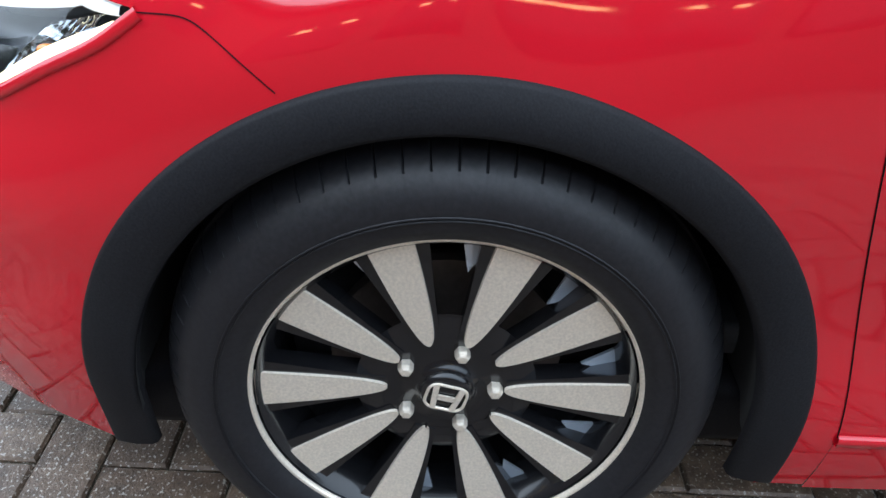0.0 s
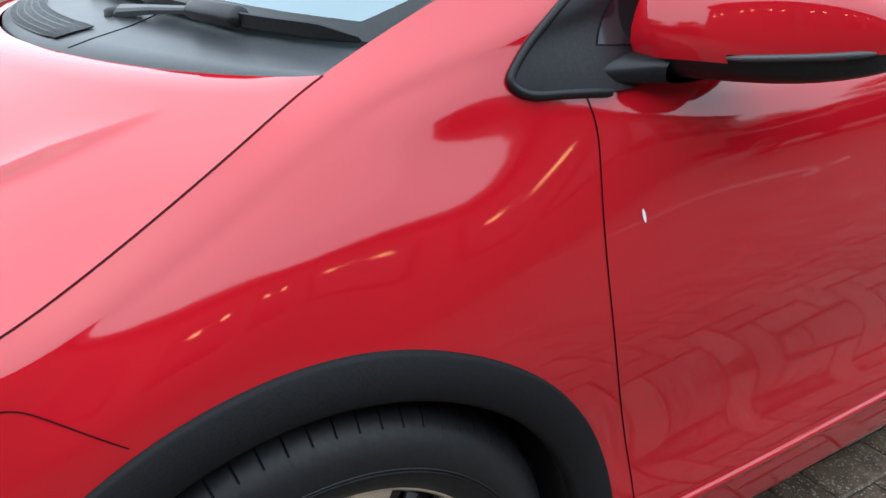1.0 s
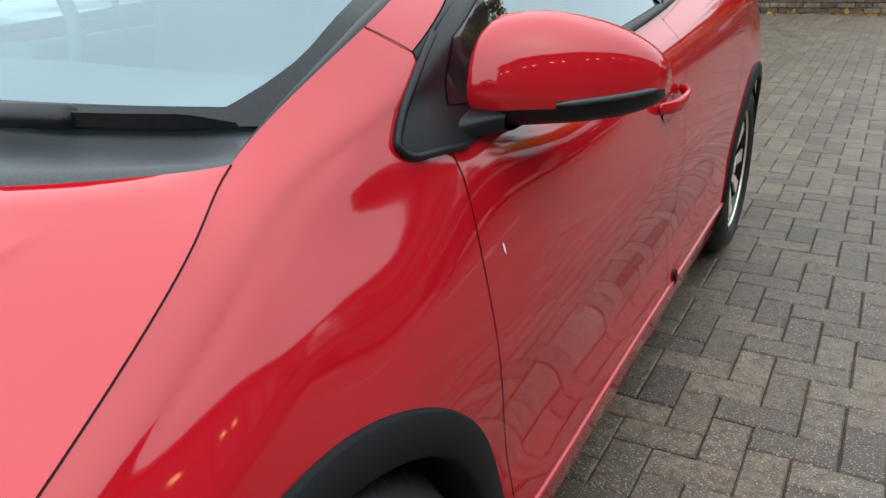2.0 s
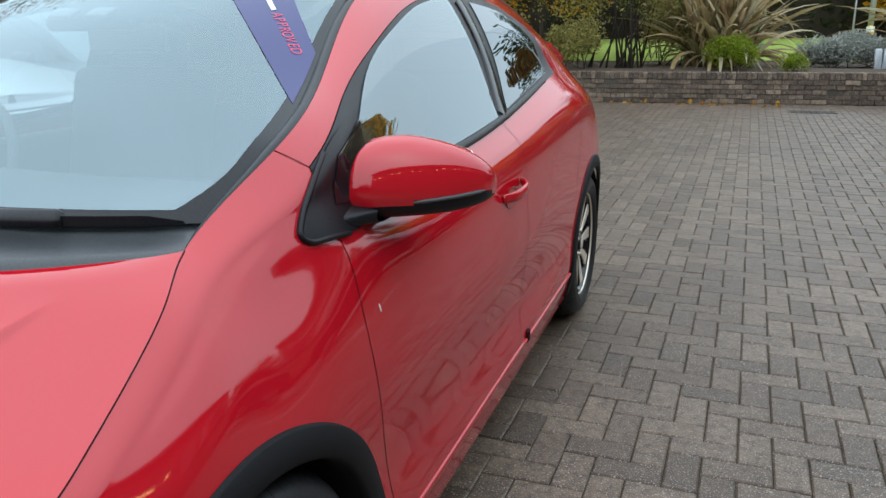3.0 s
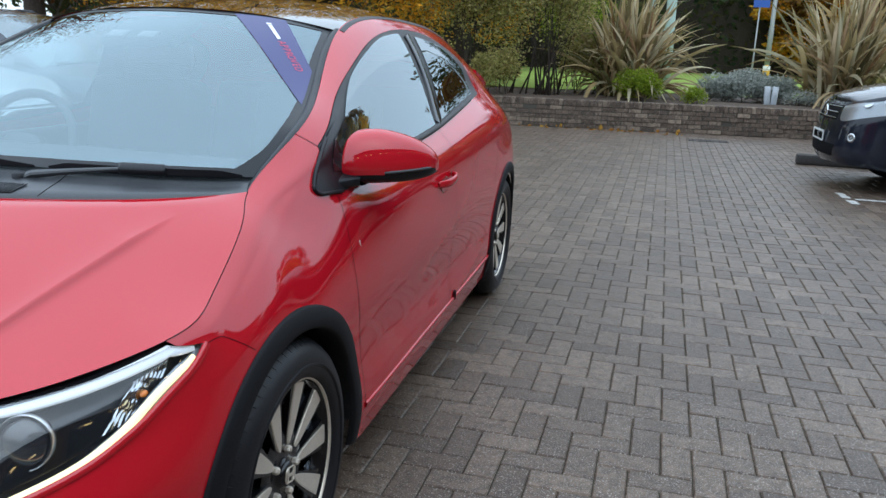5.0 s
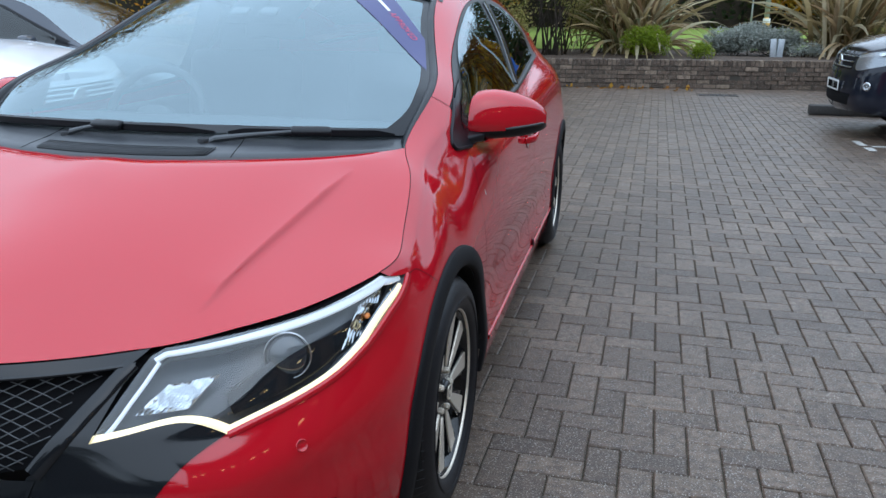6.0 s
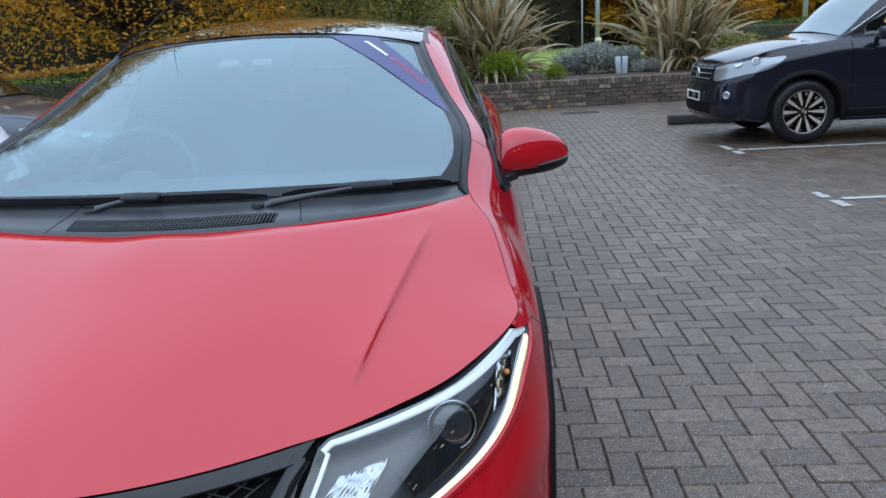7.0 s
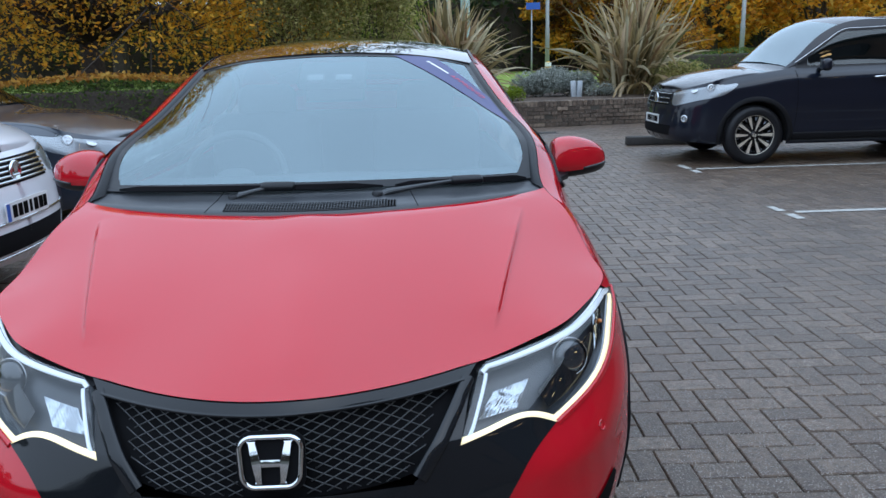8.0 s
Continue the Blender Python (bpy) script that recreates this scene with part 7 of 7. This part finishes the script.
        my = ws0 + .38
        mir = part("door_mirror", mesh_of([], []), None, t)
        bm = bmesh.new()
        box(bm, (.20, .11, .14), (m * (W + .08), my, bz + .06), Matrix.Rotation(radians(-12 * m), 4, "Z"), bevel=.045, seg=4)
        part("mirror_shell", bm, spec.get("mirror", paint), mir)
        bm = bmesh.new()
        tube(bm, [(m * (W - .08), my, bz + .005), (m * (W + .02), my, bz + .02)], .025, 8)
        part("mirror_stalk", bm, BLACK_TRIM, mir)
        # lower cladding
        K.ribbon("side_cladding", [(W, y, sz + .03) for y in np.linspace(spec["tyre"] + .10, wb - spec["tyre"] - .10, 16)], .10, ARCH_PLASTIC, t, lift=.002, thick=.010, mirror=m, find=(.2, 1, 1))
        # head lamp on the nose corner
        lamp = part("headlamp", mesh_of([], []), None, t, "clear headlamp")
        q = [(W * .50, L0 + .12, hz - .20), (W * .76, L0 + .24, hz - .155), (W * .94, L0 + .48, hz - .085), (W * .975, L0 + .72, hz - .075), (W * .975, L0 + .66, hz - .15), (W * .92, L0 + .34, hz - .26), (W * .55, L0 + .04, hz - .30)]
        ol = line(q + [q[0]], 60, (1, 1, 1))[:-1]
        K.panel("lamp_bowl", None, SILVER_BOWL, lamp, mirror=m, lift=.002, step=.03, sv_outline=ol)
        K.panel("lens_cover", None, LAMP_GLASS, lamp, mirror=m, lift=.010, step=.03, sv_outline=ol)
        for f in (.35, .6):
            c = ol[int(len(ol) * .02)] * (1 - f) + ol[int(len(ol) * .42)] * f + [0, .06]
            p, nn = Vector(K.at([c])[0]), Vector(K.normal([c])[0])
            bm = bmesh.new()
            lathe(bm, [(.001, .045), (.006, .043), (.001, .03), (.007, 0)], 20, "z")
            bmesh.ops.transform(bm, matrix=Matrix.Diagonal((m, 1, 1, 1)) @ Matrix.Translation(p) @ nn.to_track_quat("Z", "Y").to_matrix().to_4x4(), verts=bm.verts)
            part("lamp_reflector", bm, CHROME_SOFT, lamp)
        c = K.find([(W * .80, L0 + .14, sz + .26)])
        p, nn = Vector(K.at(c)[0]), Vector(K.normal(c)[0])
        bm = bmesh.new()
        lathe(bm, [(.001, .045), (.008, .04), (.004, .03), (.008, 0)], 20, "z")
        bmesh.ops.transform(bm, matrix=Matrix.Diagonal((m, 1, 1, 1)) @ Matrix.Translation(p) @ nn.to_track_quat("Z", "Y").to_matrix().to_4x4(), verts=bm.verts)
        part("fog_lamp", bm, CHROME_SOFT, t)
    # hood, screen, roof, tail
    E = lambda y: K.at([[at_y(y), 0]])[0]
    def across(name, y0, y1, mat_, crown, n=24, bow=0.0, lift=0.0, first=None):
        rows = []
        for f in np.linspace(0, 1, n):
            e = E(y0 + (y1 - y0) * f) if first is None else K.at([[first + (at_y(y1) - first) * f, 0]])[0]
            u = np.linspace(-1, 1, 25)
            rows.append(np.stack([e[0] * u, e[1] - bow * (1 - u ** 2) * (1 if first is None else f), e[2] + lift + crown * (1 - np.abs(u) ** 2.4)], 1))
        part(name, grid_mesh(name, np.array(rows)), mat_, t)
    across("hood", 0, ws0, paint, .045, 40, .12, 0, first=.03)
    across("windscreen", ws0 + .01, ws1, PARKED_SCREEN, .055, 20, .13)
    across("roof", ws1, rr, paint, .055, 20, .13)
    across("rear_screen", rr, L1 - .03, DARK_GLASS, .05, 14, .0)
    bm = bmesh.new()
    box(bm, (W * 1.84, .30, bz - sz + .04), (0, L1 - .14, (bz + sz) / 2), bevel=.08, seg=3)
    box(bm, (W * 1.7, L1 - L0 - .5, .12), (0, (L0 + L1) / 2, sz + .03), bevel=.03)
    part("tail", bm, paint, t)
    bm = bmesh.new()
    box(bm, (W * 1.5, 1.9, .40), (0, ws0 + 1.35, bz - .28), bevel=.08)
    for x in (-.38, .38):
        box(bm, (.46, .15, .70), (x, ws0 + 1.05, bz + .08), Matrix.Rotation(radians(-12), 4, "X"), bevel=.06)
        box(bm, (.26, .10, .18), (x, ws0 + 1.12, bz + .46), bevel=.04)
    part("seats", bm, CLOTH, t)
    # grille, badge, plate
    g = part("front_grille", mesh_of([], []), None, t, "dark grille with bright bars")
    gz0, gz1 = hz - .34, hz - .19
    K.panel("grille_backing", None, GRILLE_DARK, g, lift=.003, both=True, step=.03, sv_outline=np.concatenate([line([(0, L0, gz1), (W * .30, L0 + .03, gz1), (W * .50, L0 + .1, gz1 + .0)], 12, (1, .2, 1)), line([(W * .46, L0 + .05, gz0), (W * .25, L0, gz0), (0, L0, gz0)], 12, (1, .2, 1))]))
    for z in np.linspace(gz0 + .02, gz1 - .02, spec.get("bars", 3)):
        for m in (1, -1):
            K.ribbon("grille_bar", [(0, L0, z), (W * .25, L0 + .02, z), (W * .46, L0 + .07, z)], .014, spec.get("bar_mat", CHROME_SOFT), g, lift=.005, thick=.008, mirror=m, find=(1, .2, 1), n=14)
    zc = (gz0 + gz1) / 2
    p = Vector(K.at(K.find([(0, L0, zc)], (1, .2, 1)))[0])
    bm = bmesh.new()
    lathe(bm, [(0, .062), (.010, .060), (.012, .052), (.006, .048), (.008, .0)], 32, "z")
    bmesh.ops.transform(bm, matrix=Matrix.Translation(p + Vector((0, -.012, 0))) @ Matrix.Rotation(radians(90), 4, "X"), verts=bm.verts)
    part("badge", bm, CHROME, g, "plain round chrome badge")
    pz = spec["plate"]
    p = Vector(K.at(K.find([(0, L0, pz)], (1, .2, 1)))[0])
    pl = part("number_plate", prism(bmesh.new(), rounded(.52, .111, .012), Matrix.Translation(p + Vector((0, -.006, 0))) @ Matrix.Rotation(radians(90), 4, "X"), .008), PLATE_WHITE, t, "white number plate with plain bars", smooth=None)
    for k, (x, w) in enumerate(((-.165, .05), (-.10, .05), (-.035, .05), (.03, .03), (.095, .05), (.16, .05), (.215, .04))):
        bm = bmesh.new()
        box(bm, (w, .003, .072), p + Vector((x, -.0155, 0)))
        part("plate_bar", bm, SEAM, pl, smooth=None)
    if spec.get("plate_band"):
        bm = bmesh.new()
        box(bm, (.035, .003, .10), p + Vector((-.238, -.0155, 0)))
        part("plate_band", bm, SIGN_BLUE, pl, smooth=None)
    K.panel("lower_grille", None, GRILLE_DARK, t, lift=.003, both=True, step=.04, sv_outline=np.concatenate([line([(0, L0, sz + .17), (W * .6, L0 + .04, sz + .17)], 8, (1, .2, 1)), line([(W * .55, L0 + .05, sz + .05), (0, L0, sz + .05)], 8, (1, .2, 1))]))
    if spec.get("chrome_lip"):
        for z in (sz + .03, sz + .22):
            for m in (1, -1):
                K.ribbon("bumper_brightwork", [(0, L0, z), (W * .4, L0 + .05, z), (W * .8, L0 + .2, z)], .016, CHROME, t, lift=.004, thick=.006, mirror=m, find=(1, .2, 1), n=20)
    for sx in (-1, 1):
        bm = bmesh.new()
        a, b = Vector((sx * .05, ws0 - .08, bz + .085)), Vector((sx * .05 - .55, ws0 - .04, bz + .085))
        tube(bm, [a, b], .008, 6)
        part("wiper", bm, BLACK_TRIM, t)
    return t


PLATE_WHITE = mat("plate_white", (.72, .73, .72), .35)
NAVY = mat("dark_navy_paint", (.006, .0085, .017), .4, Coat_Weight=1.0, Coat_Roughness=.03, Coat_IOR=1.45, Specular_IOR_Level=.1)
WHITE_PAINT = mat("white_car_paint", (.72, .74, .78), .3, Coat_Weight=1.0, Coat_Roughness=.03)
BLUE_GREY = mat("blue_grey_paint", (.022, .029, .045), .3, .2, Coat_Weight=1.0, Coat_Roughness=.03)
PARKED_GLASS = pane("parked_car_glass", (.30, .36, .36), .07)
PARKED_SCREEN = pane("parked_car_screen", (.45, .52, .53), .26, gloss=(.84, .95, 1.0))
parked_car("suv_car", "dark navy off-road car parked nose to the driveway", (4.36, 7.92, 0), -90,
           dict(height=1.68, width=1.82, nose=.95, wheelbase=2.62, tail=.95, hood=1.05, belt=1.10, sill=.30, screen_foot=.36, screen_top=1.02, roof_end=2.75, tyre=.355, rim=.235, plate=.53, spokes=10, arch=ARCH_PLASTIC, bars=3), NAVY, PARKED_GLASS, rail=True)
parked_car("white_suv", "white off-road car with chrome grille bars parked beside the hatchback", (-2.96, 2.42, 0), 90,
           dict(height=1.66, width=1.83, nose=.93, wheelbase=2.68, tail=.9, hood=1.04, belt=1.07, sill=.28, screen_foot=.42, screen_top=1.12, roof_end=2.7, tyre=.35, rim=.235, plate=.56, bars=5, bar_mat=CHROME, plate_band=True, chrome_lip=True, mirror=BLACK_TRIM), WHITE_PAINT, PARKED_GLASS, rail=True)
parked_car("saloon_car", "dark blue-grey saloon parked in the next bay", (-3.05, 5.15, 0), 90,
           dict(height=1.46, width=1.80, nose=.92, wheelbase=2.65, tail=.95, hood=.90, belt=.95, sill=.24, screen_foot=.45, screen_top=1.25, roof_end=2.5, tyre=.32, rim=.22, plate=.48, bars=3), BLUE_GREY, PARKED_GLASS)

# ---------------------------------------------------------------- trees, hedge and the distance
hedge("dark clipped hedge strewn with orange leaves", (-9.5, 10.6, 0), (-2.9, 11.4, 0), 1.1, 1.10, LEAF_GREEN, 21, 9000, .06)
g_ = np.random.default_rng(31)
u_ = g_.uniform(0, 1, 2600)
v_ = g_.normal(0, .32, 2600)
litter = thing("fallen_leaves", "orange fallen leaves on hedge and ground", "leaves", kind="stuff")
top_ = np.stack([-9.5 + 6.6 * u_ - .1 * v_, 10.6 + .8 * u_ + v_, 1.10 + .05 * np.sin(u_ * 11) + g_.uniform(.02, .07, 2600)], 1)
floor_ = np.stack([g_.uniform(-3, 2.2, 130), wall_y(0) - np.abs(g_.normal(.10, .12, 130)) - .05, g_.uniform(.004, .02, 130)], 1)
part("leaves", leaves_mesh("leaves", np.concatenate([top_, floor_]), .085, up=.1, seed=32, ratio=.7), LITTER, litter, smooth=None)
tree("spreading tree with orange autumn leaves", (-6.6, 15.6, .4), 8.0, 5.6, LEAF_ORANGE, 41, 64000, .105, .20, .26, lumps=60)
tree("autumn tree with golden leaves", (-3.2, 18.6, .4), 6.6, 2.8, LEAF_ORANGE, 42, 15000, .11, .25, .14, lumps=24)
tree("leaning autumn tree with bare twigs", (-10.5, 12.5, .4), 7.2, 4.4, LEAF_RUST, 43, 8000, .12, .25, .22, lumps=24)
for k, (x, y, h, s, mt) in enumerate(((8.2, 37.5, 5.0, 2.6, LEAF_ORANGE), (13.5, 33, 5.2, 3.2, LEAF_ORANGE), (17.5, 32, 5.4, 3.2, LEAF_ORANGE), (9.6, 37, 6.0, 3.6, LEAF_RUST), (21, 35, 9, 4, LEAF_RUST))):
    tree("distant tree in autumn colour", (x, y, .5), h, s, mt, 50 + k, 7500, .27, .22, .2, lumps=22, group="autumn trees")
for k, (x, y) in enumerate(((-15, 30), (-10, 27), (-5.5, 29), (-1, 32), (3, 40), (6.5, 42), (11, 44), (16, 43), (22, 42), (28, 40), (-21, 26), (34, 36))):
    tree("dark tree of the wood behind the lawn", (x, y, .5), (13 if x < 1 else 8.5 if x < 8 else 5.0) + 1.5 * math.sin(k * 1.9), 4.6, LEAF_DARK, 70 + k, 4200, .34, .12, .3, lumps=26, group="dark wood")
hedge("dark undergrowth at the edge of the wood", (-26, 33, .3), (40, 47, .3), 5, 4.2, LEAF_DARK, 91, 16000, .35)
hedge("green hedge beyond the lawn", (6.5, 23.5, .4), (16.5, 24.5, .4), 1.2, .95, LEAF_GREEN, 92, 6000, .08)
bush("brown winter shrub beyond the lawn", (10.0, 28.0, .5), (1.6, 1.0, 1.5), LEAF_RUST, 93, 3000, .10, 16)

def post(name, label, where, height, radius, material, cat="lamp post"):
    t = thing(name, label, cat, where)
    bm = bmesh.new()
    tube(bm, [(0, 0, -.2), (0, 0, height * .25), (0, 0, height * .26), (0, 0, height)], [radius * 1.15, radius * 1.15, radius, radius * .8], 12)
    part("pole", bm, material, t)
    return t

p_ = post("lamp_post", "pale green steel post", (1.93, 22.0, .5), 6.0, .14, POST_GREEN)
bm = bmesh.new()
box(bm, (.5, .18, .12), (.3, 0, 6.0), bevel=.04)
part("lamp_head", bm, POST_GREY, p_)
p_ = post("lamp_post", "slim pale green steel post", (1.46, 22.3, .5), 6.0, .055, POST_GREEN)
bm = bmesh.new()
box(bm, (.4, .16, .10), (.2, 0, 6.0), bevel=.03)
part("lamp_head", bm, POST_GREY, p_)
p_ = post("lamp_post", "slim grey lamp post on the lawn", (5.2, 27.0, .6), 6.5, .07, POST_GREY)
bm = bmesh.new()
box(bm, (.5, .18, .10), (.25, 0, 6.5), bevel=.03)
part("lamp_head", bm, POST_GREY, p_)
p_ = post("lamp_post", "slim grey lamp post beyond the hedge", (12.3, 27.0, .6), 6.5, .075, POST_GREY)
bm = bmesh.new()
box(bm, (.5, .18, .10), (.25, 0, 6.5), bevel=.03)
part("lamp_head", bm, POST_GREY, p_)
p_ = post("sign_post", "small blue sign on a thin grey post", (5.15, 30.5, .6), 2.75, .03, POST_GREY, "sign")
bm = bmesh.new()
box(bm, (.56, .03, .26), (.05, -.05, 2.62), bevel=.006)
part("sign_plate", bm, SIGN_BLUE, p_, "plain blue sign plate", smooth=None)
p_ = thing("marker_post", "short yellow marker post on the lawn", "bollard", (5.1, 26.2, .55))
bm = bmesh.new()
tube(bm, [(0, 0, -.1), (0, 0, .45), (0, 0, .55)], [.11, .11, .05], 12)
part("post", bm, YELLOW, p_)
bm = bmesh.new()
lathe(bm, [(.38, .113), (.52, .113)], 16, "z")
part("band", bm, WHITE_PRINT, p_)

# across the drive, behind the camera: a showroom, seen mirrored in the paint and glass
def showroom(where, size, turn):
    t = thing("showroom_building", "low brick showroom with lit windows across the drive", "building", where, turn)
    L, D, H = size
    bm = bmesh.new()
    box(bm, (D, L, H), (D / 2, 0, H / 2))
    part("wall", bm, BRICK_WALL, t, smooth=None)
    bm = bmesh.new()
    box(bm, (D + .6, L + .6, .30), (D / 2, 0, H + .15), bevel=.03)
    part("roof", bm, ROOF_TILE, t, smooth=None)
    for k in range(13):
        y = -L / 2 + L * (k + .5) / 13
        w = part("window", mesh_of([], []), None, t)
        bm = bmesh.new()
        box(bm, (.06, L / 13 * .72, H * .42), (-.03, y, H * .66), bevel=.01)
        part("frame", bm, BLACK_TRIM, w, smooth=None)
        bm = bmesh.new()
        box(bm, (.02, L / 13 * .66, H * .38), (-.065, y, H * .66))
        part("pane", bm, GLOSS_BLACK, w, smooth=None)
        for q in range(2 if k < 7 else 0):
            bm = bmesh.new()
            box(bm, (.02, .30, .14), (-.085, y - .5 + 1.0 * q + .2 * math.sin(k * 2.3), H * (.79 + .02 * math.sin(k * 1.7 + q))))
            part("ceiling_lamp", bm, WARM_LAMP, w, "warm lamp behind the window", smooth=None)
    return t


BRICK_WALL = worn("showroom_brick", (.14, .085, .06), .85, scale=2, fine=20)
WARM_LAMP = glow("warm_window_lamp", (1.0, .62, .22), 7.0)
showroom((12.3, 4.88, 0), (40, 7, 5.9), -30)
# trees and hedges added out of view to darken the mirrored horizon
for k, (x, y, h, s, mt) in enumerate(((30, 14, 5.6, 2.6, LEAF_DARK), (-6, -17, 4.0, 2.6, LEAF_DARK), (1, -19, 4.4, 2.8, LEAF_DARK), (8, -18, 4.0, 2.6, LEAF_RUST), (-13, -14, 4.4, 2.8, LEAF_DARK), (-18, -4, 4.2, 2.8, LEAF_DARK), (-19, 5, 5.0, 2.8, LEAF_OLIVE))):
    tree("unseen tree added round the car park to shape reflections", (x, y, 0), h, s, mt, 120 + k, 3000, .30, .12, .22, lumps=20, group="car park trees")
hedge("tall dark unseen hedge added behind the car park to darken reflections", (-18, -15, 0), (14, -16, 0), 1.6, 2.4, LEAF_DARK, 140, 7000, .22)
hedge("tall dark unseen hedge added beside the car park to darken reflections", (-14.5, -14, 0), (-14.5, 9, 0), 1.6, 2.3, LEAF_DARK, 141, 5000, .22)
